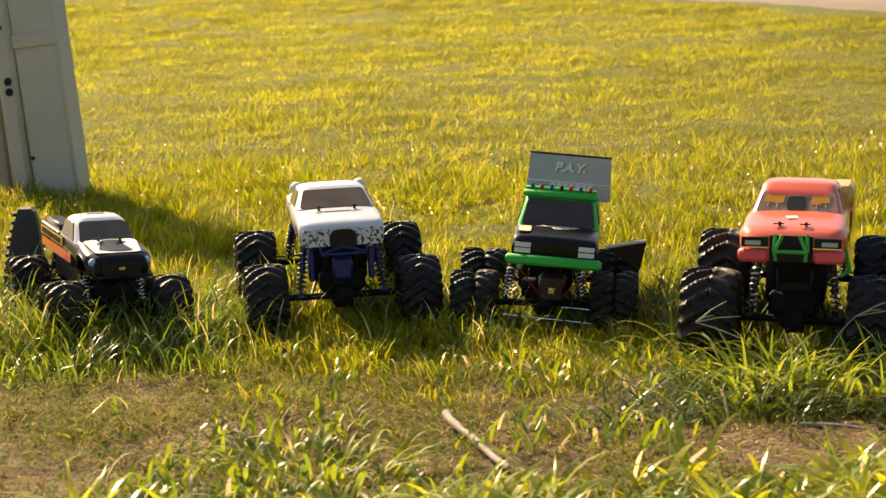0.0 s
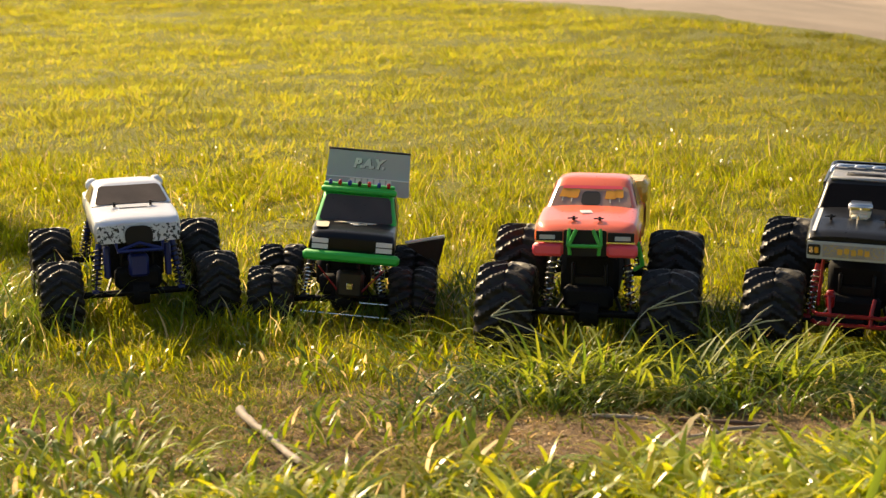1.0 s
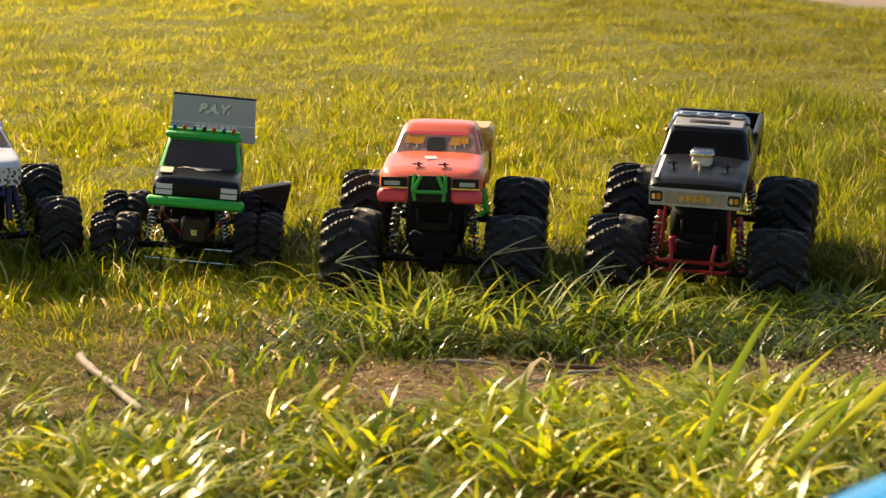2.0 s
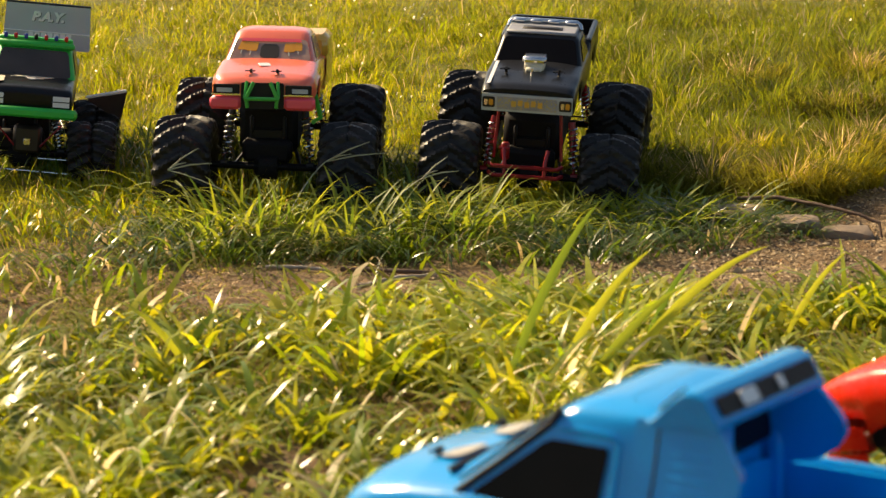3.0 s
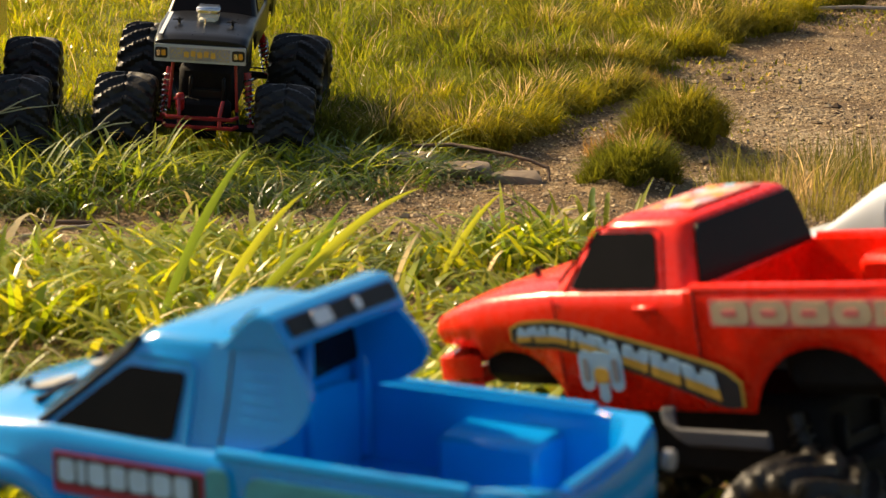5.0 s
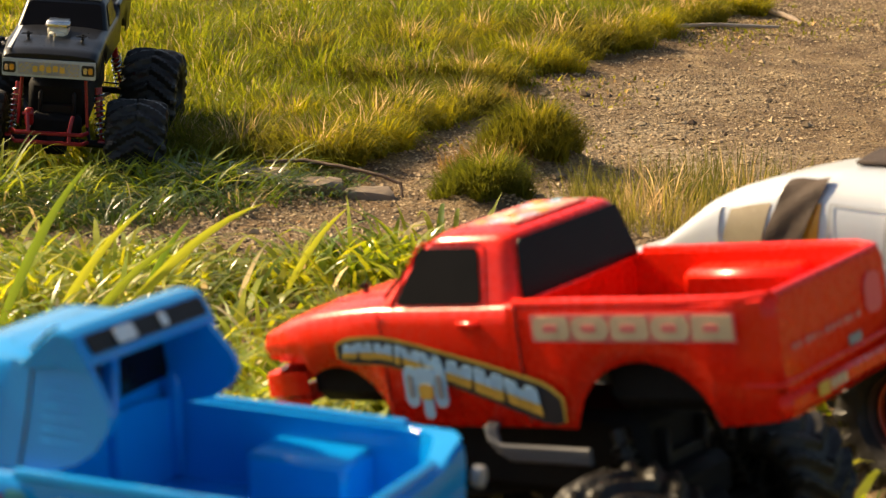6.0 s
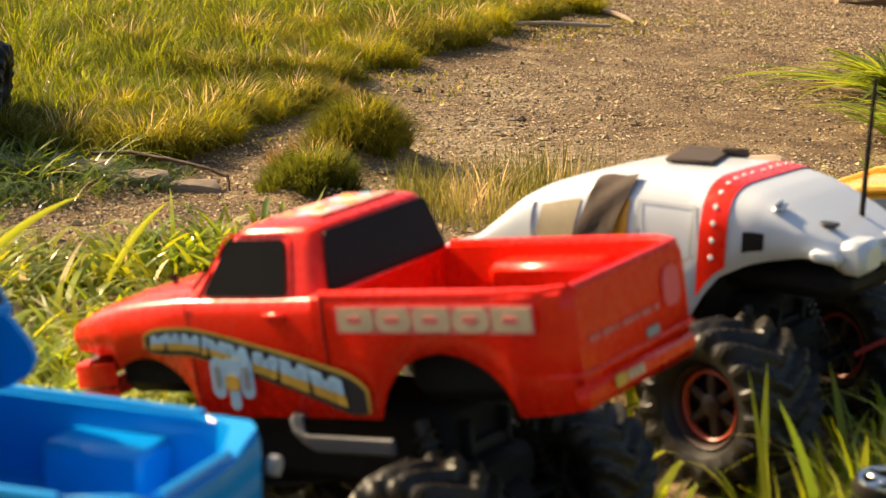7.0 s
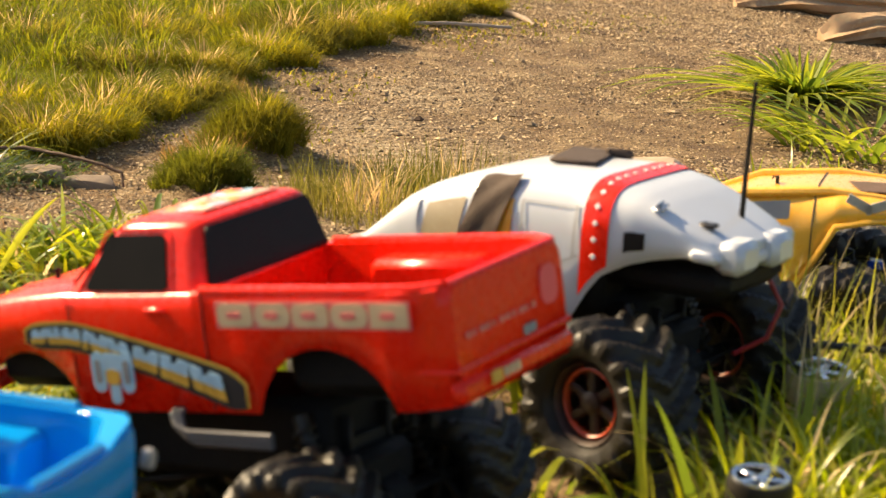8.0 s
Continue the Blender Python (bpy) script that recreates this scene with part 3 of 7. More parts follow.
    # lush front grass
    front = lambda x, y: front_cover(x, y) * (1 - ease(0.1, -0.1, y - 1.75 + 0.4 * x))
    p = scatter(24000, -0.9, 1.5, 1.5, 3.0, front, 15)
    n = len(p)
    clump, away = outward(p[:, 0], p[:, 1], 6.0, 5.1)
    # tint dims in the low gaps between clumps, imitating shade there
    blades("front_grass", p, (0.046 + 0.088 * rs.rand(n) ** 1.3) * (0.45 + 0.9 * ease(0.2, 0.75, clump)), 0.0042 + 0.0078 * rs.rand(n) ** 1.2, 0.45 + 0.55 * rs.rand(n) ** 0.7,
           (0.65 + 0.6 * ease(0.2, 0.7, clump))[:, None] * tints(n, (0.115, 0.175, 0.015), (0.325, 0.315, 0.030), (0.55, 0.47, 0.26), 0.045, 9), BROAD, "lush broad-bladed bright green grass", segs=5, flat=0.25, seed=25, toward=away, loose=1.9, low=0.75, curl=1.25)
    p = scatter(22000, -0.9, 1.5, 1.5, 3.0, front, 19)
    n = len(p)
    # undergrowth tint kept dark for the shaded gaps
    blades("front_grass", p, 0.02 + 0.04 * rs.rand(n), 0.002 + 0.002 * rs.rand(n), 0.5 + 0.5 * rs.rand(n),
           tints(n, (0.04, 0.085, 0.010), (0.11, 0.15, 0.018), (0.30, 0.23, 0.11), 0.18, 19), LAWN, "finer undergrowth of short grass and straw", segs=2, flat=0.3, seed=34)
    # rank grass round the near trucks on the east
    p = scatter(34000, 1.0, 2.6, 1.15, 2.9, lambda x, y: ease(-0.08, 0.12, x - 0.62 * y - 0.22) * (1 - 0.85 * under_trucks(x, y)) * ease(0.3, 0.5, fbm(x * 5, y * 5) + 0.12) * ease(2.9, 2.5, y) * ease(2.5, 1.95, x + 0.5 * (fbm(x * 3, y * 3) - 0.5)) * ease(1.12, 1.35, y + 0.3 * (fbm(x * 4 + 2, y * 4) - 0.5)), 20)
    n = len(p)
    blades("rank_grass", p, 0.05 + 0.12 * rs.rand(n), 0.002 + 0.0045 * rs.rand(n), 0.3 + 0.7 * rs.rand(n),
           tints(n, (0.14, 0.20, 0.012), (0.31, 0.32, 0.02), (0.5, 0.4, 0.2), 0.1, 20), BROAD, "rank yellow-green grass beside the near trucks", segs=5, flat=0.2, seed=35)

    # thin stalks standing before the yellow truck
    p = scatter(3200, 1.3, 1.95, 1.6, 2.2, lambda x, y: ease(0.4, 0.6, fbm(x * 7 + 3, y * 7)) * ease(-0.1, 0.05, x - 0.62 * y - 0.28), 44)
    n = len(p)
    blades("rank_stalks", p, 0.08 + 0.13 * rs.rand(n), 0.0014 + 0.0016 * rs.rand(n), 0.1 + 0.4 * rs.rand(n),
           tints(n, (0.20, 0.24, 0.03), (0.36, 0.35, 0.06), (0.5, 0.42, 0.22), 0.3, 45), BROAD, "thin pale stalks standing before the yellow truck", segs=5, flat=0.1, seed=46)

    # low weeds creeping out from the lawn over the soil
    p = scatter(16000, 1.2, 3.2, 3.4, 5.8, lambda x, y: ease(0.48, 0.6, fbm(x * 5 + 6, y * 5 + 2)) * ease(0.55, 0.0, np.abs(y - lawn_edge(x) + 0.2)), 81)
    n = len(p)
    blades("low_weeds", p, 0.008 + 0.016 * rs.rand(n), 0.003 + 0.003 * rs.rand(n), 0.5 + 0.5 * rs.rand(n),
           tints(n, (0.09, 0.11, 0.012), (0.2, 0.19, 0.025), (0.3, 0.22, 0.09), 0.2, 82), LAWN, "low creeping weeds at the edge of bare soil", segs=2, seed=83)
    # plain turf all round, beyond the view
    def beyond(x, y):
        seen = ease(-2.2, -1.7, x) * ease(3.2, 2.6, x) * ease(1.0, 1.5, y)
        soil = ease(1.2, 1.6, x) * ease(2.2, 2.6, y) * ease(6.5, 5.5, y)
        return (1 - seen) * (1 - soil) * (0.35 + 0.65 * fbm(x * 2, y * 2)) * ease(7.5, 4.5, np.hypot(x, y - 2))
    p = scatter(170000, -6, 7, -5, 6, beyond, 71)
    n = len(p)
    blades("lawn_grass", p, 0.025 + 0.04 * rs.rand(n), 0.005 + 0.005 * rs.rand(n), 0.5 + 0.5 * rs.rand(n),
           tints(n, (0.10, 0.14, 0.013), (0.22, 0.21, 0.02), (0.36, 0.28, 0.11), 0.12, 72), LAWN, "short patchy turf on the open ground", segs=1, seed=73)


grow()


# truck parts
CACHE = {}


def tyre_meshes(r, half, rim_mat, double=False, lugs=13, spokes=6):
    """A wheel on the x axis: tyre with chevron lugs, and a dished rim with spokes."""
    key = (r, half, rim_mat.name, double, lugs)
    if key in CACHE:
        return CACHE[key]
    c = r * 0.915
    if double:
        prof = [(0.72, 0.56), (0.96, 0.66), (1.0, 0.80), (0.985, 0.9), (0.9, 0.965), (0.74, 0.99), (0.58, 1.0), (0.42, 1.0), (0.26, 0.985), (0.12, 0.95), (0, 0.87)]
    else:
        prof = [(0.72, 0.56), (0.93, 0.64), (1.0, 0.75), (0.99, 0.84), (0.945, 0.9), (0.86, 0.945), (0.74, 0.972), (0.6, 0.987), (0.45, 0.996), (0.3, 1.0), (0.16, 1.0), (0.07, 1.0), (0, 1.0)]
    across = [(-u, q) for u, q in prof] + [(u, q) for u, q in reversed(prof[:-1])]
    per = 8
    n, m = lugs * per, len(across)
    b = Build()
    for k in range(n):
        for u, q in across:
            out = abs(u)
            phase = (k / per + 1.15 * out ** 1.25 + (0.12 if u > 0 else 0.0)) % 1.0
            lug = float(np.interp(phase, [0, 0.08, 0.42, 0.52, 1.0], [0.0, 1.0, 1.0, 0.0, 0.0]))
            if q < 0.7:
                lug = 0.0
            elif out < 0.03:
                lug *= 0.75
            rad = c * q + (r - c) * lug * (1.0 if q > 0.88 else 0.6)
            a = 2 * math.pi * k / n
            b.v.append((u * half * (1 + (0.05 * lug if out > 0.9 else 0)), rad * math.cos(a), rad * math.sin(a)))
    b.f = [[k * m + j, k * m + j + 1, ((k + 1) % n) * m + j + 1, ((k + 1) % n) * m + j] for k in range(n) for j in range(m - 1)]
    tyre = make_mesh("wheel", b, RUBBER, 30)
    q = Build()
    q.lathe([(-half * 0.7, c * 0.57), (-half * 0.78, c * 0.54), (-half * 0.7, c * 0.5), (-half * 0.25, c * 0.46), (-half * 0.2, c * 0.1), (half * 0.2, c * 0.1),
             (half * 0.25, c * 0.46), (half * 0.7, c * 0.5), (half * 0.78, c * 0.54), (half * 0.7, c * 0.57)], 28)
    for side in (-1, 1):
        for i in range(spokes):
            t = Matrix.Rotation(2 * math.pi * i / spokes, 3, 'X')
            q.box(t @ Vector((side * half * 0.42, 0, c * 0.29)), (half * 0.3, c * 0.13, c * 0.42), 0.002, t)
        q.lathe([(side * half * 0.2, c * 0.16), (side * half * 0.62, c * 0.15), (side * half * 0.68, c * 0.08), (side * half * 0.68, 0.0005)], 16)
    rim = make_mesh("rim", q, rim_mat, 35)
    CACHE[key] = (tyre, rim)
    return CACHE[key]


def spring_mesh(length, radius, material, wire=0.0016, turns=8):
    key = ("spring", length, radius, material.name)
    if key not in CACHE:
        n = turns * 10
        pts = [(radius * math.cos(2 * math.pi * i / 10), radius * math.sin(2 * math.pi * i / 10), length * i / n) for i in range(n + 1)]
        CACHE[key] = make_mesh("spring", Build().tube(pts, wire, 5), material)
    return CACHE[key]


def add_wheels(truck, name, half, rim_mat, double=False, steer=0.0, lugs=17, ring_mat=None):
    r, tx, wy = STANDS[name][6:]
    c = r * 0.915
    lip = Build()
    for sx in (-1, 1):
        lip.lathe([(sx * half * 0.50, c * 0.47), (sx * half * 0.62, c * 0.465), (sx * half * 0.64, c * 0.44), (sx * half * 0.60, c * 0.415), (sx * half * 0.50, c * 0.41)], 28)
    lip = make_mesh("rim_ring", lip, ring_mat, 35) if ring_mat else None
    tyre, rim = tyre_meshes(r, half, rim_mat, double, lugs)
    level = seat(name).inverted()
    for i, (sx, sy) in enumerate(((1, 1), (-1, 1), (1, -1), (-1, -1))):
        w = part("wheel", tyre, None, truck, m=level @ pose(sx * tx, sy * wy, r, 37 * i, 0, steer * sy))
        part("rim", rim, None, w)
        if lip:
            part("rim_ring", lip, None, w, "orange rim lip")


def add_chassis(truck, name, body_z, frame_mat, spring_mat, shock_mat, shock_x=0.055, lift=0.0):
    """Frame plates, gearbox, axles, links and coil-over shocks."""
    r, tx, wy = STANDS[name][6:]
    low = r + 0.015 + lift
    k = seat(name).inverted()
    b = Build()
    for sx in (-1, 1):
        b.box((sx * 0.028, 0, (low + body_z) / 2 + 0.006), (0.006, wy * 1.9, max(0.03, (body_z - low) * 0.75)), 0.002)
        b.box((sx * 0.028, wy * 0.55, low + 0.006), (0.009, wy * 0.5, 0.016), 0.002)
    for y in (-0.9, -0.45, 0.0, 0.45, 0.9):
        b.box((0, y * wy, (low + body_z) / 2), (0.058, 0.008, 0.022), 0.002)
    part("frame", b, frame_mat, truck, m=k)
    g = Build().box((0, 0, low + 0.022), (0.048, 0.07, 0.038), 0.006).box((0, 0.055, low + 0.02), (0.03, 0.05, 0.03), 0.005)
    g.box((0.0, -0.06, low + 0.026), (0.045, 0.055, 0.028), 0.004)
    part("gearbox", g, BLACK, truck, m=k)
    # added block, near-black to stand in for the shade under the body
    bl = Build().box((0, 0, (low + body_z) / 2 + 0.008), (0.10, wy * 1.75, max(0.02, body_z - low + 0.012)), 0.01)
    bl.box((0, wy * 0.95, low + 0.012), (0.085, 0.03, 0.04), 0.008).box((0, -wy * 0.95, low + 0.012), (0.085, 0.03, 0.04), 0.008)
    part("belly_shade", bl, MATTE_SHADE, truck, m=k)
    for sy in (-1, 1):
        a = Build().tube([(-tx * 0.8, sy * wy, r), (-tx * 0.28, sy * wy, r), (tx * 0.28, sy * wy, r), (tx * 0.8, sy * wy, r)], [0.006, 0.0065, 0.0065, 0.006], 10)
        a.lathe([(-0.02, 0.004), (-0.018, 0.022), (0.012, 0.024), (0.02, 0.014), (0.024, 0.004)], 16)
        for i in range(len(a.v) - 80, len(a.v)):
            x, y, z = a.v[i]
            a.v[i] = (x, y + sy * wy, z + r)
        part("axle", a, MATTE_SHADE, truck, m=k)
        part("tie_rod", Build().tube([(-tx * 0.72, sy * (wy + 0.022), r + 0.006), (tx * 0.72, sy * (wy + 0.022), r + 0.006)], 0.0016, 6), MATTE_SHADE, truck, m=k)
        for sx in (-1, 1):
            part("link", Build().tube([(sx * 0.03, 0.0, low + 0.002), (sx * tx * 0.42, sy * wy * 0.96, r - 0.004)], 0.003, 6), DARK, truck, m=k)
            top = Vector((sx * shock_x, sy * wy * 0.78, body_z + 0.004))
            foot = Vector((sx * (shock_x + 0.012), sy * wy * 1.0, r + 0.004))
            d = foot - top
            turn = d.to_track_quat('Z', 'Y').to_matrix().to_4x4()
            s = Build().tube([top, top + d * 0.55], 0.0062, 10).tube([top + d * 0.5, foot], 0.0024, 8).tube([foot - Vector((0.006, 0, 0)), foot + Vector((0.006, 0, 0))], 0.005, 8)
            sh = part("shock", s, shock_mat, truck, m=k)
            part("spring", spring_mesh(round(d.length * 0.8, 3), 0.0088, spring_mat), None, sh, m=Matrix.Translation(top + d * 0.12) @ turn)


def shell(w, top, bot, arches, tail, nose, bed=None, crown=0.004, n=60, flare=0.0, tuck=0.96, wall=0.008, dip=0.0):
    """The skin of a pick-up below the belt line: hood, flanks with wheel arches, and an open bed."""
    ys = set(np.linspace(tail, nose, n).round(5))
    for yc, zc, q in arches:
        for k in range(13):
            ys.add(round(yc + q * math.cos(math.pi * k / 12), 5))
    ys = sorted(y for y in ys if tail <= y <= nose)
    stations = [(y, False) for y in ys]
    if bed:
        b0, b1, floor = bed
        stations = [(y, b0 < y < b1) for y in ys if abs(y - b0) > 1e-4 and abs(y - b1) > 1e-4]
        stations += [(b0, False), (b0 + 2e-5, True), (b1 - 2e-5, True), (b1, False)]
        stations.sort()
    rows = []
    for y, inside in stations:
        hw, zt, zb = line(w, y), line(top, y), line(bot, y)
        bulge = 0.0
        for yc, zc, q in arches:
            d = abs(y - yc)
            if d < q:
                zb = max(zb, zc + math.sqrt(max(q * q - d * d, 0)))
            if flare and d < q * 1.35:
                bulge = max(bulge, flare * math.cos(d / (q * 1.35) * math.pi / 2) ** 0.6)
        zb = min(zb, zt - 0.012)
        mid = zb + 0.5 * (zt - zb)
        half = [(hw * tuck + bulge, zb), (hw + bulge * 0.9, mid)]
        if inside:
            inner = hw * 0.975 - wall
            half += [(hw + bulge * 0.2, zt - 0.016), (hw * 0.997, zt - 0.008), (hw * 0.99, zt - 0.0025), (hw * 0.975 - 0.003, zt), (inner, zt - 0.001), (inner - 0.002, (zt + floor) / 2), (inner - 0.004, floor), (0, floor)]
        else:
            lift = -dip if bed and y <= bed[0] + 1e-6 else crown
            drop = min(0.016, (zt - zb) * 0.4)
            half += [(hw + bulge * 0.2, zt - drop), (hw * 0.988, zt - drop * 0.56), (hw * 0.962, zt - drop * 0.25), (hw * 0.92, zt - drop * 0.05), (hw * 0.8, zt + lift * 0.35), (hw * 0.55, zt + lift * 0.8), (hw * 0.3, zt + lift * 0.95), (0, zt + lift)]
        rows.append([(-x, y, z) for x, z in half] + [(x, y, z) for x, z in reversed(half[:-1])])
    m = len(rows[0])
    b = Build()
    b.add([p for row in rows for p in row], [[i * m + j, i * m + j + 1, (i + 1) * m + j + 1, (i + 1) * m + j] for i in range(len(rows) - 1) for j in range(m - 1)])
    b.f.append(list(range(m)))
    b.f.append([(len(rows) - 1) * m + k for k in reversed(range(m))])
    return b


def ring(yf, yb, hw, z, rad, k=4):
    pts = []
    for cx, cy, a0 in ((hw - rad, yf - rad, 0), (-hw + rad, yf - rad, 90), (-hw + rad, yb + rad, 180), (hw - rad, yb + rad, 270)):
        for i in range(k + 1):
            a = radians(a0 + 90 * i / k)
            pts.append((cx + rad * math.cos(a), cy + rad * math.sin(a), z))
    return pts


def cab_mesh(belt, roof, rad=0.018, crown=0.006):
    """Belt and roof: front y, back y, half width, height."""
    b = Build()
    mix = lambda f: [belt[i] + (roof[i] - belt[i]) * f for i in range(4)]
    levels = []
    for f in (0, 0.35, 0.7, 0.93):
        yf, yb, hw, z = mix(f)
        levels.append(ring(yf, yb, hw, z, rad))
    yf, yb, hw, z = roof
    for inset, up in ((0.0016, -0.08), (0.004, 0.22), (0.008, 0.48), (0.015, 0.75)):
        levels.append(ring(yf - inset, yb + inset, hw - inset, z + crown * up, rad * 0.95))
    levels.append(ring(yf - 0.03, yb + 0.03, hw - 0.03, z + crown, rad * 0.6))
    m = len(levels[0])
    b.add([p for lv in levels for p in lv], [[i * m + j, i * m + (j + 1) % m, (i + 1) * m + (j + 1) % m, (i + 1) * m + j] for i in range(len(levels) - 1) for j in range(m)])
    b.f.append([(len(levels) - 1) * m + k for k in range(m)])
    return b


def cab_face(belt, roof, side, u0, u1, v0, v1, skew=0.0):
    """Corners of a patch on one face of the cab; u runs to the viewer's right, v up."""
    def at(f):
        return [belt[i] + (roof[i] - belt[i]) * f for i in range(4)]

    def point(u, v):
        yf, yb, hw, z = at(v)
        x = hw * (1 - 2 * u)
        if side == "front":
            return (x, yf, z)
        if side == "back":
            return (-x, yb, z)
        if side == "left":
            return (-hw, yf + (yb - yf) * u, z)
        return (hw, yb + (yf - yb) * u, z)
    return point(u0, v0), point(u1, v0), point(u1, v1), point(u0, v1)


def pickup(truck, s, paint, cab_paint=None, glass=GLASS):
    """Body shell, cab and windows of a pick-up from its measures s."""
    body = part("body", shell(s["w"], s["top"], s["bot"], s["arches"], s["tail"], s["nose"], s.get("bed"), s.get("crown", 0.004), 60, s.get("flare", 0), dip=s.get("dip", 0.0)), paint, truck, smooth=32)
    sol = body.modifiers.new("thickness", 'SOLIDIFY')
    sol.thickness, sol.offset = 0.0016, -1
    belt, roof = s["belt"], s["roof"]
    cab = part("cab", cab_mesh(belt, roof, s.get("rad", 0.018)), cab_paint or paint, truck, smooth=32)
    part("windshield", Build().panel(*cab_face(belt, roof, "front", 0.045, 0.955, 0.04, s.get("shield", 0.93)), 0.0012, 0.0005, 0.14), glass, cab)
    if s.get("back", True):
        part("rear_window", Build().panel(*cab_face(belt, roof, "back", 0.06, 0.94, 0.06, 0.93), 0.0012, 0.0005, 0.14), glass, cab)
    for side in (("left", "right") if s.get("sides", True) else ()):
        u0, u1 = s.get("side", (0.2, 0.86))
        if side == "right":
            u0, u1 = 1 - u1, 1 - u0
        part("side_window", Build().panel(*cab_face(belt, roof, side, u0, u1, 0.08, s.get("side_top", 0.86)), 0.0012, 0.0006, 0.14), glass, cab)
    if s.get("bed") and s.get("tubs", True):
        b0, b1, floor = s["bed"]
        for sx in (-1, 1):
            yc = s["arches"][0][0]
            part("wheel_tub", Build().box((sx * (line(s["w"], yc) - 0.026), yc, floor + 0.017), (0.036, 0.11, 0.034), 0.006), paint, body)
    return body, cab


def clip(body, x, y, z):
    b = Build().tube([(x, y, z - 0.004), (x, y, z + 0.008)], 0.0024, 8)
    b.tube([(x - 0.007, y, z + 0.005), (x + 0.008, y + 0.003, z + 0.005), (x + 0.010, y + 0.007, z + 0.005), (x - 0.006, y + 0.005, z + 0.005)], 0.001, 6)
    part("body_clip", b, BLACK, body)


def flank(x, y0, y1, z0, z1, left=True, lift=0.0015, corner=0.1):
    """A plate on the flank at half width x."""
    if left:
        return Build().panel((-x, y1, z0), (-x, y0, z0), (-x, y0, z1), (-x, y1, z1), 0.0008, lift, corner)
    return Build().panel((x, y0, z0), (x, y1, z0), (x, y1, z1), (x, y0, z1), 0.0008, lift, corner)


def front_plate(x0, x1, y, z0, z1, thick=0.0015, lift=0.001, corner=0.1, lean=0.0):
    return Build().panel((x1, y, z0), (x0, y, z0), (x0, y + lean, z1), (x1, y + lean, z1), thick, lift, corner)


def back_plate(x0, x1, y, z0, z1, thick=0.0008, lift=0.001, corner=0.1, lean=0.0):
    return Build().panel((x0, y, z0), (x1, y, z0), (x1, y + lean, z1), (x0, y + lean, z1), thick, lift, corner)


# the row of trucks facing the lens
def orange_truck():
    t = thing("monster_truck", "fluorescent orange model monster truck with yellow bed and green guard", "model truck", stand("orange") @ seat("orange"), "row of trucks")
    s = dict(tail=-0.205, nose=0.218, w=[(-0.205, 0.078), (-0.1, 0.084), (0.1, 0.086), (0.19, 0.086), (0.205, 0.08), (0.218, 0.07)],
             top=[(-0.205, 0.233), (0.03, 0.236), (0.1, 0.236), (0.19, 0.222), (0.21, 0.215), (0.218, 0.208)], bot=[(-0.205, 0.17), (0.1, 0.165), (0.218, 0.17)],
             arches=[(-0.135, 0.155, 0.048), (0.14, 0.155, 0.046)], bed=(-0.198, -0.062, 0.195),
             belt=(0.098, -0.06, 0.078, 0.234), roof=(0.042, -0.05, 0.063, 0.280), crown=0.004, flare=0.004, shield=0.74)
    # reddish base colour imitates the orange interior mirrored in the windows
    see = surface("orange_sheen_window", (0.40, 0.25, 0.18), 0.14, vary=0.5, scale=30, spec=0.5)
    body, cab = pickup(t, s, ORANGE, ORANGE, see)
    for u, wide, lo, hi in ((0.13, 0.07, 0.36, 0.64), (0.23, 0.09, 0.33, 0.62), (0.68, 0.09, 0.31, 0.6), (0.80, 0.06, 0.36, 0.62)):
        q = cab_face(s["belt"], s["roof"], "front", u, u + wide, lo, hi)
        part("seat_decal", Build().panel(*[Vector(p) + Vector((sh, 0, 0)) for p, sh in zip(q, (0.004, -0.002, -0.004, 0.001))], 0.0006, 0.0022, 0.16), AMBER, cab, "orange seat shapes")
        q = cab_face(s["belt"], s["roof"], "front", u + wide * 0.3, u + wide * 0.45, lo - 0.13, lo + 0.02)
        part("seat_belt", Build().panel(*q, 0.0006, 0.0021, 0.3), CREAM, cab)
    part("dash_shape", Build().panel(*cab_face(s["belt"], s["roof"], "front", 0.38, 0.6, 0.1, 0.56), 0.0006, 0.0019, 0.25), DARK, cab)
    part("sun_strip", Build().panel(*cab_face(s["belt"], s["roof"], "front", 0.12, 0.88, 0.64, 0.74), 0.0006, 0.0030, 0.1), PINK, cab, "rose lettered strip")
    part("side_panel", flank(0.0845, -0.2, -0.065, 0.178, 0.232, True, 0.002), YELLOW, body, "yellow bed side")
    part("side_panel", flank(0.0845, -0.2, -0.065, 0.178, 0.232, False, 0.002), YELLOW, body, "yellow bed side")
    part("bed_cover", Build().box((-0.064, -0.125, 0.246), (0.05, 0.14, 0.045), 0.010), YELLOW, body, "yellow bed edge")
    for sx in (-1, 1):
        part("bumper", Build().box((sx * 0.062, 0.217, 0.178), (0.052, 0.02, 0.022), 0.005), PINK, body, "pink half bumper")
        hl = part("headlight", front_plate(sx * 0.06 - 0.022, sx * 0.06 + 0.022, 0.219, 0.192, 0.209, 0.003), BLACK, body)
        part("lens", front_plate(sx * 0.063 - 0.013, sx * 0.063 + 0.013, 0.222, 0.196, 0.203, 0.002), FOIL, hl)
        part("trim_bar", front_plate(sx * 0.06 - 0.024, sx * 0.06 + 0.024, 0.2215, 0.191, 0.1935, 0.003), CHROME, body)
        clip(body, sx * 0.022, 0.19, 0.224)
    part("grille", front_plate(-0.036, 0.036, 0.2165, 0.168, 0.212, 0.002), BLACK, body)
    g = Build()
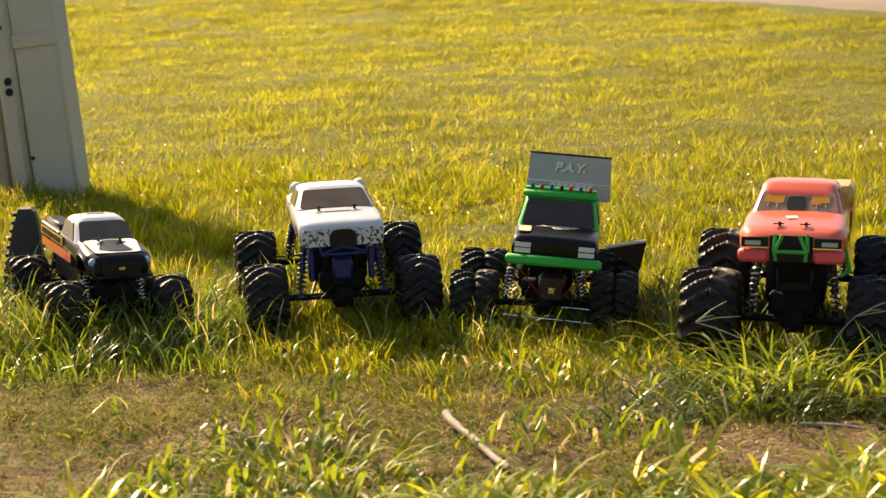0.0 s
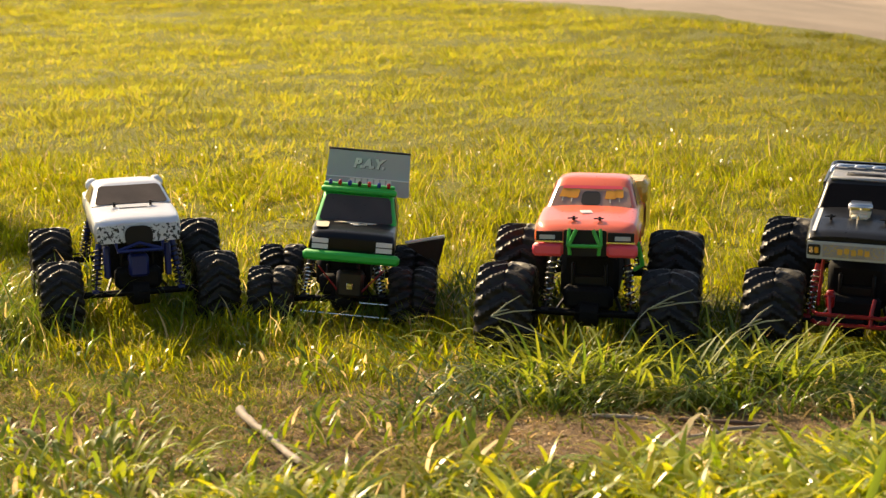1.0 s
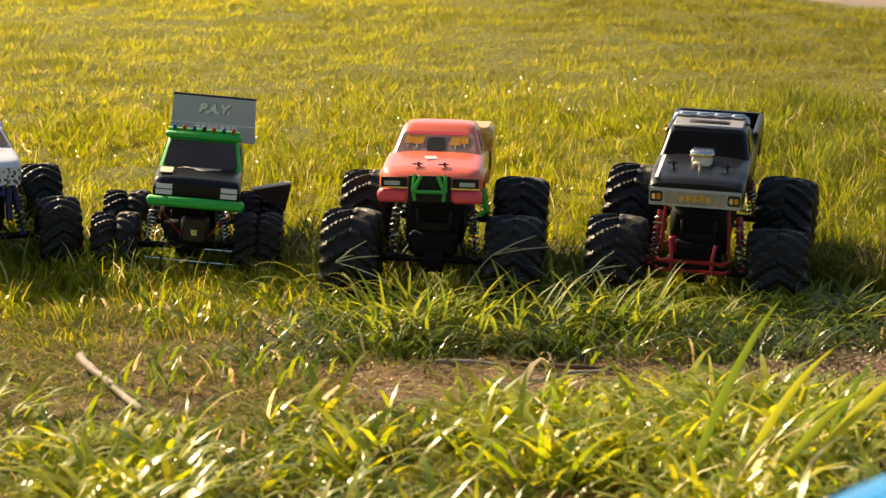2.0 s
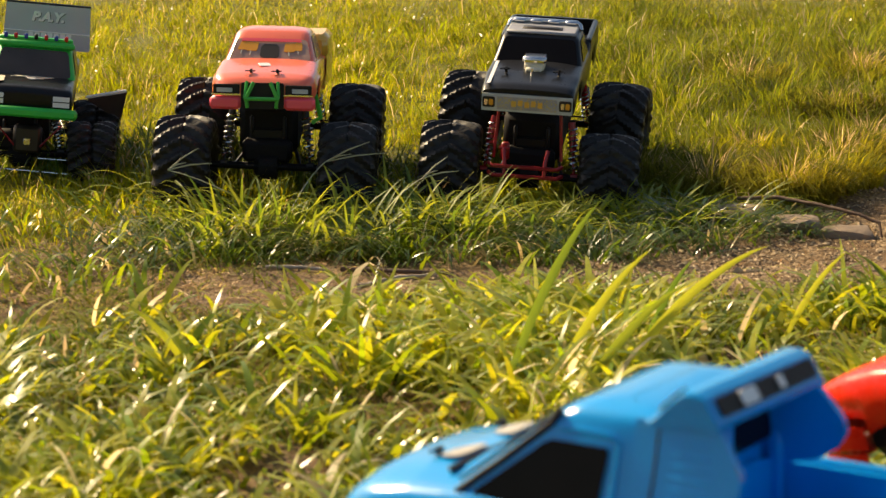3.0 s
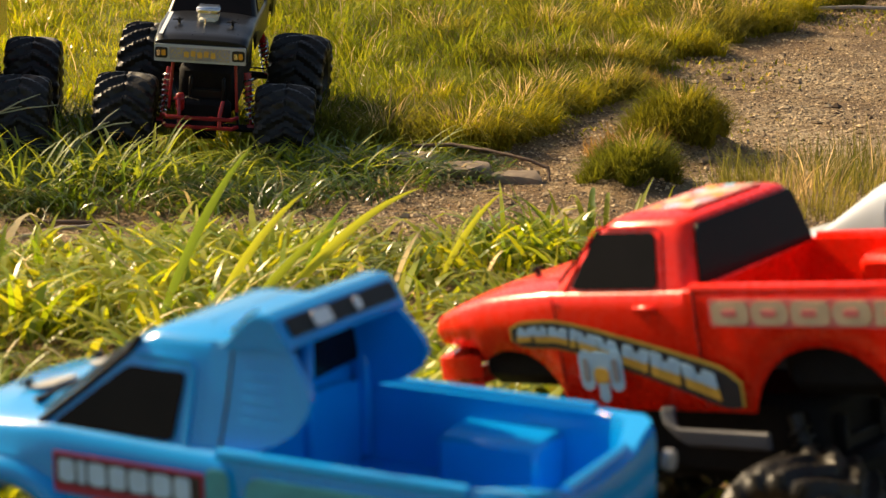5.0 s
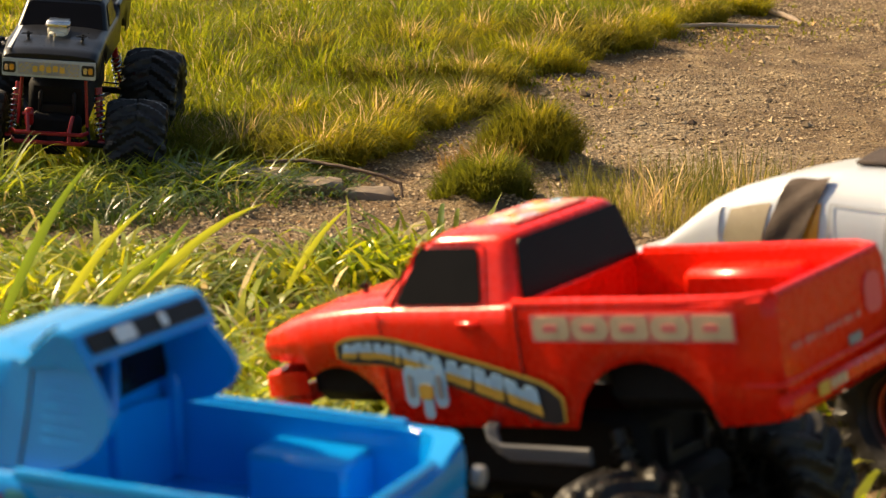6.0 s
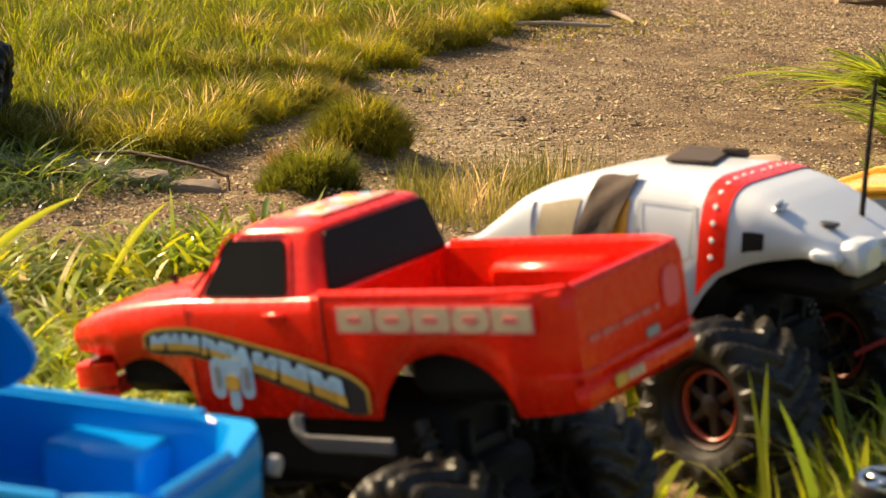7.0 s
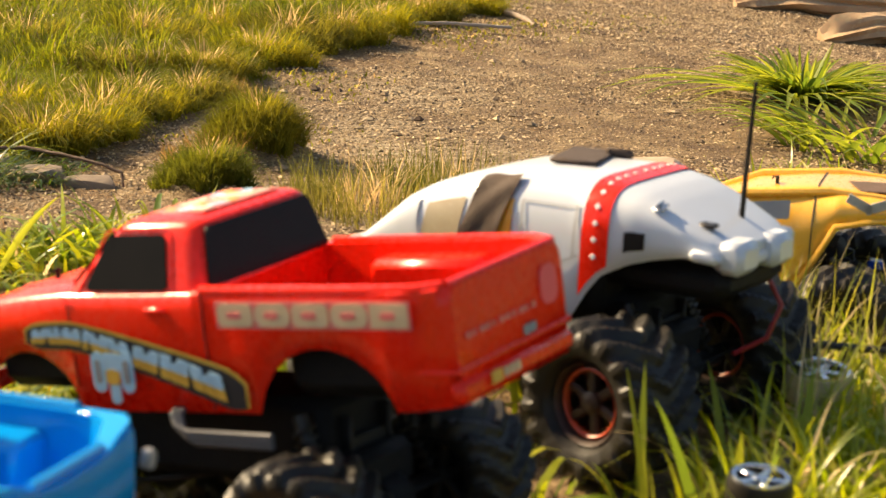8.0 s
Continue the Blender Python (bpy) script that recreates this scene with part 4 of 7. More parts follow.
    for sx in (-1, 1):
        g.tube([(sx * 0.014, 0.230, 0.214), (sx * 0.026, 0.236, 0.188), (sx * 0.024, 0.232, 0.172)], 0.0032, 8)
        g.tube([(sx * 0.026, 0.222, 0.214), (sx * 0.028, 0.234, 0.188)], 0.0028, 8)
    g.tube([(-0.029, 0.236, 0.187), (0.029, 0.236, 0.187)], 0.0032, 8)
    part("tube_guard", g, GUARD, t, "bright green tube guard")
    part("emblem", Build().box((0.004, 0.145, 0.2345), (0.02, 0.014, 0.0016), 0.0005, Euler((-0.25, 0, 0.4)).to_matrix()), PALE, body)
    part("corner_brace", Build().tube([(-0.086, 0.19, 0.19), (-0.094, 0.17, 0.15), (-0.08, 0.16, 0.14)], 0.004, 8), GUARD, t)
    add_chassis(t, "orange", 0.17, BLACK, STEEL, DARK, 0.062)
    add_wheels(t, "orange", 0.048, DARK, steer=0.0)


def black_truck():
    t = thing("monster_truck", "black model pick-up truck with chrome blower and red bumper tubes", "model truck", stand("black") @ seat("black"), "row of trucks")
    s = dict(tail=-0.235, nose=0.222, w=[(-0.235, 0.082), (0.1, 0.081), (0.2, 0.080), (0.222, 0.0785)],
             top=[(-0.235, 0.246), (-0.07, 0.244), (-0.05, 0.228), (0.08, 0.226), (0.15, 0.222), (0.21, 0.214), (0.222, 0.208)], bot=[(-0.235, 0.168), (0.222, 0.172)],
             arches=[(-0.142, 0.155, 0.048), (0.142, 0.155, 0.046)], bed=(-0.228, -0.068, 0.190),
             belt=(0.085, -0.06, 0.077, 0.223), roof=(0.038, -0.05, 0.066, 0.264), rad=0.012)
    body, cab = pickup(t, s, NIGHT, NIGHT, GLASS)
    part("roof_panel", Build().box((0, -0.006, 0.2685), (0.122, 0.078, 0.006), 0.003), GREY, cab, "grey sunlit roof panel")
    part("stripe", Build().panel((0.070, 0.215, 0.2152), (0.064, 0.215, 0.2155), (0.064, 0.09, 0.2258), (0.070, 0.09, 0.2255), 0.0008, 0.002, 0.05), PALE, body)
    gr = part("grille", front_plate(-0.076, 0.076, 0.2215, 0.174, 0.203, 0.004, 0.002, 0.08), FOIL, body, "chrome grille with worn iridescent foil")
    part("grille_insert", front_plate(-0.05, 0.05, 0.227, 0.178, 0.199, 0.001, 0.001, 0.05), surface("iridescent_foil", (0.34, 0.33, 0.38), 0.35, metal=0.3, vary=0.5, scale=40, speck=(0.5, 0.4, 0.2)), gr)
    for i in range(5):
        part("grille_mark", front_plate(-0.026 + 0.011 * i, -0.018 + 0.011 * i, 0.2285, 0.183 + 0.002 * (i % 2), 0.193 + 0.002 * (i % 2), 0.001, 0.001, 0.2), GOLD, gr)
    for sx in (-1, 1):
        hl = part("headlight", front_plate(sx * 0.064 - 0.0105, sx * 0.064 + 0.0105, 0.227, 0.180, 0.198, 0.001, 0.001, 0.2), DARK, gr, "dark headlight recess")
        part("bulb", front_plate(sx * 0.064 - 0.0075, sx * 0.064 - 0.0005, 0.2285, 0.184, 0.194, 0.001, 0.001, 0.3), AMBER, hl, "amber lens")
        part("bulb", front_plate(sx * 0.064 + 0.0015, sx * 0.064 + 0.0075, 0.2285, 0.184, 0.194, 0.001, 0.001, 0.3), CHROME, hl)
        clip(body, sx * 0.045, 0.155, 0.226)
    bl = part("blower", Build().box((0, 0.120, 0.230), (0.034, 0.034, 0.016), 0.003).box((0, 0.14, 0.226), (0.028, 0.012, 0.012), 0.003), CREAM, body, "cream and chrome supercharger")
    part("scoop", Build().box((0, 0.117, 0.2425), (0.040, 0.034, 0.011), 0.003).box((0, 0.135, 0.2415), (0.034, 0.004, 0.006), 0.001), CHROME, bl)
    part("hood_pin", Build().tube([(0, 0.168, 0.222), (0, 0.168, 0.236)], 0.002, 8), CHROME, body)
    part("sunroof", Build().box((0, 0.004, 0.2715), (0.07, 0.022, 0.003), 0.001).box((0, 0.004, 0.2732), (0.06, 0.014, 0.002), 0.0008), DARK, cab)
    lb = Build().tube([(-0.064, -0.036, 0.264), (-0.062, -0.04, 0.272), (-0.056, -0.042, 0.276), (0.056, -0.042, 0.276), (0.062, -0.04, 0.272), (0.064, -0.036, 0.264)], 0.0042, 10)
    bar = part("light_bar", lb, CHROME, cab)
    for x in (-0.046, -0.0155, 0.0155, 0.046):
        part("lamp", Build().box((x, -0.037, 0.2755), (0.022, 0.010, 0.008), 0.003), CHROME, bar)
    br = Build()
    for z in (0.062, 0.078):
        br.tube([(-0.062, 0.205, z), (-0.055, 0.222, z), (0.055, 0.222, z), (0.062, 0.205, z)], 0.0034, 8)
    for x in (-0.034, 0.034):
        br.tube([(x, 0.222, 0.062), (x, 0.218, 0.085), (x * 1.1, 0.205, 0.105)], 0.0032, 8)
    part("bumper_tube", br, REDTUBE, t, "red tube bumper")
    part("red_upright", Build().tube([(0.058, 0.175, 0.08), (0.052, 0.165, 0.172)], 0.0028, 8), REDTUBE, t)
    part("red_upright", Build().tube([(-0.058, 0.175, 0.08), (-0.052, 0.165, 0.172)], 0.0028, 8), REDTUBE, t)
    part("servo", Build().box((0.036, 0.195, 0.098), (0.014, 0.012, 0.03), 0.003).tube([(0.028, 0.2, 0.104), (0.046, 0.2, 0.104)], 0.003, 8), REDTUBE, t)
    add_chassis(t, "black", 0.168, BLACK, STEEL, REDTUBE, 0.066)
    add_wheels(t, "black", 0.05, DARK, steer=4.0)


def silver_truck():
    t = thing("monster_truck", "silver model monster truck with speckled nose on a blue chassis", "model truck", stand("silver") @ seat("silver"), "row of trucks")
    s = dict(tail=-0.19, nose=0.185, w=[(-0.19, 0.070), (0.05, 0.078), (0.14, 0.079), (0.17, 0.078), (0.185, 0.066)],
             top=[(-0.19, 0.2), (0.03, 0.201), (0.09, 0.2), (0.155, 0.191), (0.176, 0.186), (0.185, 0.178)], bot=[(-0.19, 0.16), (0.1, 0.152), (0.15, 0.146), (0.185, 0.148)],
             arches=[(-0.11, 0.14, 0.042), (0.12, 0.13, 0.036)], bed=(-0.183, -0.075, 0.175),
             belt=(0.085, -0.07, 0.074, 0.202), roof=(0.032, -0.06, 0.060, 0.234), crown=0.003)
    body, cab = pickup(t, s, SILVER, SILVER, SHEEN)
    for sx in (-1, 1):
        part("nose_panel", front_plate(sx * 0.047 - 0.027, sx * 0.047 + 0.027, 0.1855, 0.146, 0.177, 0.003, 0.001, 0.2, -0.002), FLAME, body, "black-speckled silver nose")
        clip(body, sx * 0.033, 0.1, 0.202)
        part("roof_flap", Build().box((sx * (0.058 if sx > 0 else 0.063), -0.074, 0.224), (0.024, 0.03, 0.024), 0.007), SILVER, cab)
    part("grille", front_plate(-0.025, 0.025, 0.1885, 0.138, 0.176, 0.002, 0.001, 0.4), BLACK, body)
    part("hood_seam", Build().box((0, 0.115, 0.2005), (0.05, 0.003, 0.001), 0.0003), BLACK, body)
    g = Build().tube([(-0.042, 0.19, 0.146), (-0.04, 0.196, 0.132), (0.04, 0.196, 0.132), (0.042, 0.19, 0.146)], 0.0034, 8)
    g.tube([(-0.038, 0.196, 0.134), (0, 0.192, 0.145), (0.038, 0.196, 0.134)], 0.003, 8)
    part("tube_guard", g, NAVY, t, "blue tube guard")
    part("skid_plate", Build().box((0, 0.15, 0.10), (0.036, 0.03, 0.042), 0.005), NAVY, t)
    for sx in (-1, 1):
        part("upright", Build().box((sx * 0.055, 0.135, 0.105), (0.012, 0.014, 0.06), 0.003), NAVY, t)
    add_chassis(t, "silver", 0.15, BLACK, DARK, NAVY, 0.066)
    add_wheels(t, "silver", 0.038, DARK, double=False, lugs=18)


def green_truck():
    t = thing("monster_truck", "black and green model pick-up with a tall grey rear wing", "model truck", stand("green") @ seat("green"), "row of trucks")
    s = dict(tail=-0.18, nose=0.188, w=[(-0.18, 0.072), (0.05, 0.077), (0.15, 0.078), (0.188, 0.0775)],
             top=[(-0.18, 0.19), (0.03, 0.191), (0.1, 0.189), (0.15, 0.187), (0.18, 0.182), (0.188, 0.172)], bot=[(-0.18, 0.135), (0.188, 0.14)],
             arches=[(-0.11, 0.12, 0.042), (0.118, 0.12, 0.04)], bed=(-0.173, -0.06, 0.158),
             belt=(0.095, -0.055, 0.075, 0.188), roof=(0.055, -0.045, 0.064, 0.237), rad=0.012, crown=0.003)
    # paler window base stands in for sky reflection and glare
    body, cab = pickup(t, s, NIGHT, GREEN, surface("sky_glare_window", (0.065, 0.052, 0.042), 0.3, vary=0.5, scale=18, spec=0.4))
    part("bumper", Build().box((0, 0.192, 0.142), (0.174, 0.018, 0.018), 0.005), GREEN, body, "bright green full-width bumper")
    for sx in (-1, 1):
        for z in (0.158, 0.1685):
            part("headlight", front_plate(sx * 0.0575 - 0.0145, sx * 0.0575 + 0.0145, 0.1885, z - 0.0042, z + 0.0042, 0.0015, 0.001, 0.05), PALE, body)
    for x, y, run, wide, turn in ((-0.004, 0.116, 0.07, 0.003, 0.03), (0.012, 0.121, 0.03, 0.004, -0.2), (-0.022, 0.123, 0.026, 0.003, 0.25), (0.0, 0.128, 0.014, 0.006, 0.5), (-0.012, 0.131, 0.02, 0.0022, -0.1), (0.03, 0.124, 0.016, 0.002, 0.3)):
        part("hood_scuff", Build().box((x, y, 0.1935 - 0.04 * (y - 0.116)), (run, wide, 0.0012), 0.0004, Euler((-0.05, 0, turn)).to_matrix()), CREAM, body, "paint scuffed to pale plastic")
    part("hood_decal", Build().box((-0.002, 0.128, 0.1925), (0.018, 0.018, 0.0012), 0.0004, Euler((-0.06, 0, 0.6)).to_matrix()), FOIL, body)
    part("hood_decal", Build().panel((0.068, 0.165, 0.187), (0.046, 0.165, 0.1875), (0.046, 0.122, 0.1905), (0.07, 0.122, 0.189), 0.0005, 0.002, 0.3), CREAM, body, "flaking cream hood patch")
    bar = part("light_bar", Build().box((0, 0.052, 0.243), (0.14, 0.02, 0.012), 0.004).box((0, 0.046, 0.251), (0.132, 0.012, 0.008), 0.002), GREEN, cab, "green roof bar")
    for i in range(7):
        x = 0.054 - 0.018 * i
        part("lamp", Build().box((x, 0.054, 0.2565), (0.007, 0.008, 0.010), 0.002), (BLUELENS, REDLENS, BLUELENS, BLACK, REDLENS, BLUELENS, REDLENS)[i], bar)
    wing = part("wing", Build().panel((0.083, -0.165, 0.215), (-0.083, -0.165, 0.215), (-0.079, -0.172, 0.300), (0.079, -0.172, 0.300), 0.003, 0, 0.05), WINGREY, t, "grey flat rear wing", Matrix.Translation((-0.007, 0, -0.011)))
    part("wing_edge", Build().tube([(0.08, -0.1695, 0.301), (-0.08, -0.1695, 0.301)], 0.0022, 6), DARK, wing)
    part("wing_edge", Build().tube([(0.0815, -0.164, 0.247), (-0.0815, -0.164, 0.247)], 0.0012, 6), PALE, wing)
    fc = bpy.data.curves.new("lettering", 'FONT')
    fc.body, fc.size, fc.extrude, fc.align_x, fc.shear = "P.A.Y.", 0.025, 0.0006, 'CENTER', 0.25
    fc.offset = 0.0014
    fc.materials.append(PALE)
    tx = new("lettering", fc)
    tx.parent = wing
    tx.matrix_local = Matrix.Translation((0, -0.1655, 0.268)) @ Euler((radians(95), 0, math.pi)).to_matrix().to_4x4()
    sc = fc.copy()
    sc.offset, sc.extrude = 0.0017, 0.0002
    sc.materials.clear()
    sc.materials.append(BLACK)
    sh = new("lettering_shadow", sc)
    sh.parent = wing
    sh.matrix_local = Matrix.Translation((-0.0010, -0.1662, 0.2673)) @ Euler((radians(95), 0, math.pi)).to_matrix().to_4x4()
    for i in range(7):
        part("lettering_bar", front_plate(0.035 - 0.012 * i - 0.009, 0.035 - 0.012 * i, -0.1655, 0.236, 0.246, 0.001, 0.0015, 0.1, -0.001), PALE, wing)
    for sx in (-1, 1):
        part("wing_stay", Build().tube([(sx * 0.05, -0.15, 0.185), (sx * 0.05, -0.166, 0.23)], 0.003, 6), BLACK, wing)
    flap = part("mud_flap", Build().panel((-0.095, -0.06, 0.128), (-0.158, -0.085, 0.09), (-0.166, -0.10, 0.144), (-0.095, -0.06, 0.132), 0.004, 0, 0.06), BLACK, t, "black flap with a pale worn edge")
    part("flap_edge", Build().tube([(-0.092, -0.055, 0.135), (-0.165, -0.096, 0.147)], 0.0026, 6), PALE, flap)
    part("bumper_rod", Build().tube([(-0.078, 0.165, 0.03), (0.085, 0.165, 0.032)], 0.0016, 6), STEEL, t)
    part("bumper_rod", Build().tube([(-0.078, 0.15, 0.052), (-0.02, 0.15, 0.052)], 0.0016, 6), STEEL, t)
    pl = part("gear_cover", Build().box((0, 0.14, 0.085), (0.05, 0.03, 0.05), 0.006), DARK, t)
    part("hub_screw", Build().box((0, 0.1565, 0.082), (0.013, 0.003, 0.013), 0.003), STEEL, pl)
    for sx in (-1, 1):
        part("cross_brace", Build().tube([(sx * 0.02, 0.150, 0.07), (sx * 0.06, 0.15, 0.115)], 0.0016, 6), REDTUBE, t)
    add_chassis(t, "green", 0.122, BLACK, STEEL, DARK, 0.06)
    add_wheels(t, "green", 0.042, DARK, double=True, lugs=18)


def dark_truck():
    t = thing("monster_truck", "small black model pick-up with pale shining hood and yellow side lettering", "model truck", stand("dark") @ seat("dark"), "row of trucks")
    s = dict(tail=-0.2, nose=0.175, w=[(-0.2, 0.056), (0.1, 0.06), (0.15, 0.06), (0.175, 0.05)],
             top=[(-0.2, 0.165), (0.02, 0.166), (0.09, 0.166), (0.15, 0.156), (0.168, 0.15), (0.175, 0.142)], bot=[(-0.2, 0.115), (0.175, 0.118)],
             arches=[(-0.13, 0.108, 0.038), (0.125, 0.108, 0.036)], bed=(-0.194, -0.055, 0.14),
             belt=(0.085, -0.05, 0.057, 0.163), roof=(0.035, -0.035, 0.046, 0.2), crown=0.006, flare=0.004)
    body, cab = pickup(t, s, NIGHT, SILVER, SHEEN)
    # white panel imitates the bright reflection on the black hood
    part("hood_sheen", Build().panel((0.042, 0.158, 0.1575), (-0.042, 0.158, 0.1575), (-0.05, 0.09, 0.1695), (0.05, 0.09, 0.1695), 0.0008, 0.001, 0.15, bow=0.002), PALE, body, "black hood whitened for its bright reflection")
    part("grille", front_plate(-0.036, 0.036, 0.1755, 0.122, 0.146, 0.002, 0.001, 0.15), BLACK, body)
    part("badge", front_plate(-0.006, 0.006, 0.1785, 0.132, 0.137, 0.001, 0.001, 0.3), CHROME, body)
    for sx in (-1, 1):
        part("headlight", Build().box((sx * 0.049, 0.163, 0.144), (0.016, 0.016, 0.015), 0.005), SKYDEC, body)
        clip(body, sx * 0.02, 0.095, 0.17)
        part("bumper", Build().box((sx * 0.03, 0.178, 0.119), (0.056, 0.008, 0.006), 0.002), BLACK, body)
    for left in (True, False):
        part("side_panel", flank(0.058, -0.172, -0.01, 0.145, 0.162, left, 0.0025), GOLD, body, "yellow lettered side stripe")
        part("side_panel", flank(0.058, -0.165, 0.05, 0.124, 0.141, left, 0.0025), ORANGE, body, "orange lower stripe")
        for i in range(8):
            part("lettering_bar", flank(0.058, -0.16 + i * 0.018, -0.148 + i * 0.018, 0.149, 0.159, left, 0.0036), BLACK, body)
    part("motor", Build().tube([(0.03, 0.1, 0.1), (0.06, 0.1, 0.1)], 0.016, 14), CHROME, t)
    add_chassis(t, "dark", 0.112, BLACK, STEEL, DARK, 0.045)
    add_wheels(t, "dark", 0.036, CHROME, lugs=15)


def paddle_wheel():
    b = Build()
    prof = [(-0.035, 0.0), (0.035, 0.0), (0.030, 0.05), (0.022, 0.105), (0.014, 0.112), (-0.01, 0.112), (-0.022, 0.08), (-0.032, 0.03)]
    for y in (-0.03, 0.03):
        b.v += [(x, y * (1 - 2.2 * z), z) for x, z in prof]
    n = len(prof)
    b.f += [list(range(n)), [n + k for k in reversed(range(n))]] + [[k, n + k, n + (k + 1) % n, (k + 1) % n] for k in range(n)]
    t = lone("ramp_block", b, surface("grey_rubber", (0.05, 0.047, 0.045), 0.7, vary=0.25), "tall dark grey wedge-shaped rubber block in the grass", "rubber block", pose(-1.412, 4.10, float(height(-1.412, 4.10)) + 0.065, 0, 0, 12))
    for i in range(6):
        part("rib", Build().box((-0.034 + 0.0035 * i, 0.0, 0.02 + 0.016 * i), (0.014, 0.05 - 0.004 * i, 0.007), 0.002), RUBBER, t)
    part("foot", Build().box((0, 0, -0.035), (0.08, 0.06, 0.075), 0.01), RUBBER, t)


orange_truck()
black_truck()
silver_truck()
green_truck()
dark_truck()
paddle_wheel()


# the trucks close to the lens
SAND = surface("sand_decal", (0.72, 0.52, 0.30), 0.5, vary=0.15, scale=60)
WORN = surface("worn_grey_decal", (0.40, 0.39, 0.36), 0.5, vary=0.4, scale=60)
PIPE = surface("dull_grey_plastic", (0.085, 0.085, 0.095), 0.45, vary=0.2, spec=0.3)


def red_truck():
    t = thing("monster_truck", "glossy red model pick-up truck with gold decals and open bed", "model truck", stand("red") @ seat("red"), "near trucks")
    s = dict(tail=-0.275, nose=0.262, w=[(-0.275, 0.086), (-0.262, 0.095), (-0.24, 0.1), (0.0, 0.1), (0.13, 0.1), (0.21, 0.098), (0.246, 0.09), (0.262, 0.074)],
             top=[(-0.275, 0.233), (0.0, 0.232), (0.11, 0.231), (0.15, 0.228), (0.18, 0.2245), (0.218, 0.216), (0.245, 0.206), (0.262, 0.192)],
             bot=[(-0.275, 0.139), (-0.1, 0.131), (0.05, 0.129), (0.1, 0.132), (0.188, 0.142), (0.193, 0.181), (0.262, 0.182)],
             arches=[(-0.158, 0.118, 0.068), (0.155, 0.124, 0.055)], bed=(-0.267, -0.036, 0.188),
             belt=(0.108, -0.045, 0.094, 0.229), roof=(0.052, -0.037, 0.077, 0.283), crown=0.004, flare=0.003, rad=0.016, sides=False, back=False)
    body, cab = pickup(t, s, RED)
    part("rear_window", Build().panel(*cab_face(s["belt"], s["roof"], "back", 0.045, 0.955, 0.05, 0.94), 0.0012, 0.0005, 0.12), GLASS, cab)
    wide = lambda z: 0.094 - (z - 0.229) / 0.054 * 0.017
    for sx in (-1, 1):
        q = [(sx * wide(z), y, z) for y, z in ((0.081, 0.2315), (-0.009, 0.2315), (-0.004, 0.2755), (0.056, 0.2755))]
        part("side_window", Build().panel(*(q if sx < 0 else [q[1], q[0], q[3], q[2]]), 0.0012, 0.0006, 0.12), GLASS, cab)
        part("window_frame", Build().tube([(sx * (wide(z) + 0.0004), y, z) for y, z in ((0.088, 0.230), (0.060, 0.2775), (0.055, 0.280), (-0.004, 0.280), (-0.010, 0.276), (-0.0145, 0.230))], 0.0011, 6), RED, cab)
    rd = part("roof_decal", Build().box((0.0, 0.004, 0.2886), (0.104, 0.056, 0.0012), 0.0004), ROSE, cab, "faded roof decal of pale patches")
    for i in range(15):
        x, y = -0.040 + 0.02 * (i % 5) + 0.004 * math.sin(i * 3.1), -0.018 + 0.016 * (i // 5)
        part("decal_patch", Build().box((x, y + 0.004, 0.2896), (0.014 + 0.005 * math.sin(i * 1.7), 0.011 + 0.004 * math.cos(i * 2.3), 0.0008), 0.0003, Euler((0, 0, 0.5 * math.sin(i * 4.4))).to_matrix()), (CREAM, SKYDEC, GOLD, CREAM)[i % 4], rd)
    for sx in (-1, 1):
        clip(body, sx * 0.035, 0.165, 0.231)
        part("headlight", Build().box((sx * 0.066, 0.234, 0.188), (0.034, 0.02, 0.02), 0.006), RED, body)
        part("door_handle", Build().box((sx * 0.101, 0.002, 0.216), (0.005, 0.024, 0.007), 0.0022), RED, body)
        part("fender_ridge", Build().tube([(sx * 0.086, 0.12, 0.2275), (sx * 0.085, 0.175, 0.2205), (sx * 0.076, 0.228, 0.205)], [0.004, 0.006, 0.004], 8), RED, body)
        part("hood_crease", Build().tube([(sx * 0.058, 0.112, 0.233), (sx * 0.055, 0.18, 0.226), (sx * 0.046, 0.236, 0.206)], [0.003, 0.004, 0.002], 8), RED, body)
    part("grille", front_plate(-0.045, 0.045, 0.2625, 0.165, 0.188, 0.002, 0.001, 0.2), BLACK, body)
    for z, tall, reach in ((0.160, 0.020, 0.0), (0.139, 0.016, -0.004)):
        pts = [(-0.0995, 0.206, z + 0.003), (-0.100, 0.236 + reach, z + 0.001), (-0.097, 0.243 + reach, z), (-0.085, 0.250 + reach, z), (-0.04, 0.258 + reach, z), (0.04, 0.258 + reach, z), (0.085, 0.250 + reach, z), (0.097, 0.243 + reach, z), (0.100, 0.236 + reach, z + 0.001), (0.0995, 0.206, z + 0.003)]
        b = Build()
        for x, y, zz in pts:
            b.v += [(x, y, zz - tall / 2), (x, y, zz + tall / 2), (x * 0.95, y - 0.010, zz + tall / 2), (x * 0.95, y - 0.010, zz - tall / 2)]
        b.f = [[4 * i + j, 4 * i + (j + 1) % 4, 4 * i + 4 + (j + 1) % 4, 4 * i + 4 + j] for i in range(9) for j in range(4)] + [[3, 2, 1, 0], [36, 37, 38, 39]]
        part("bumper", b, RED, body, smooth=30)
    part("rear_bumper", Build().box((0, -0.271, 0.150), (0.182, 0.016, 0.022), 0.007), RED, body)
    part("tail_emblem", back_plate(0.045, 0.072, -0.2755, 0.186, 0.218, lift=0.0015, corner=0.35), PINK, body, "pale pink tailgate emblem")
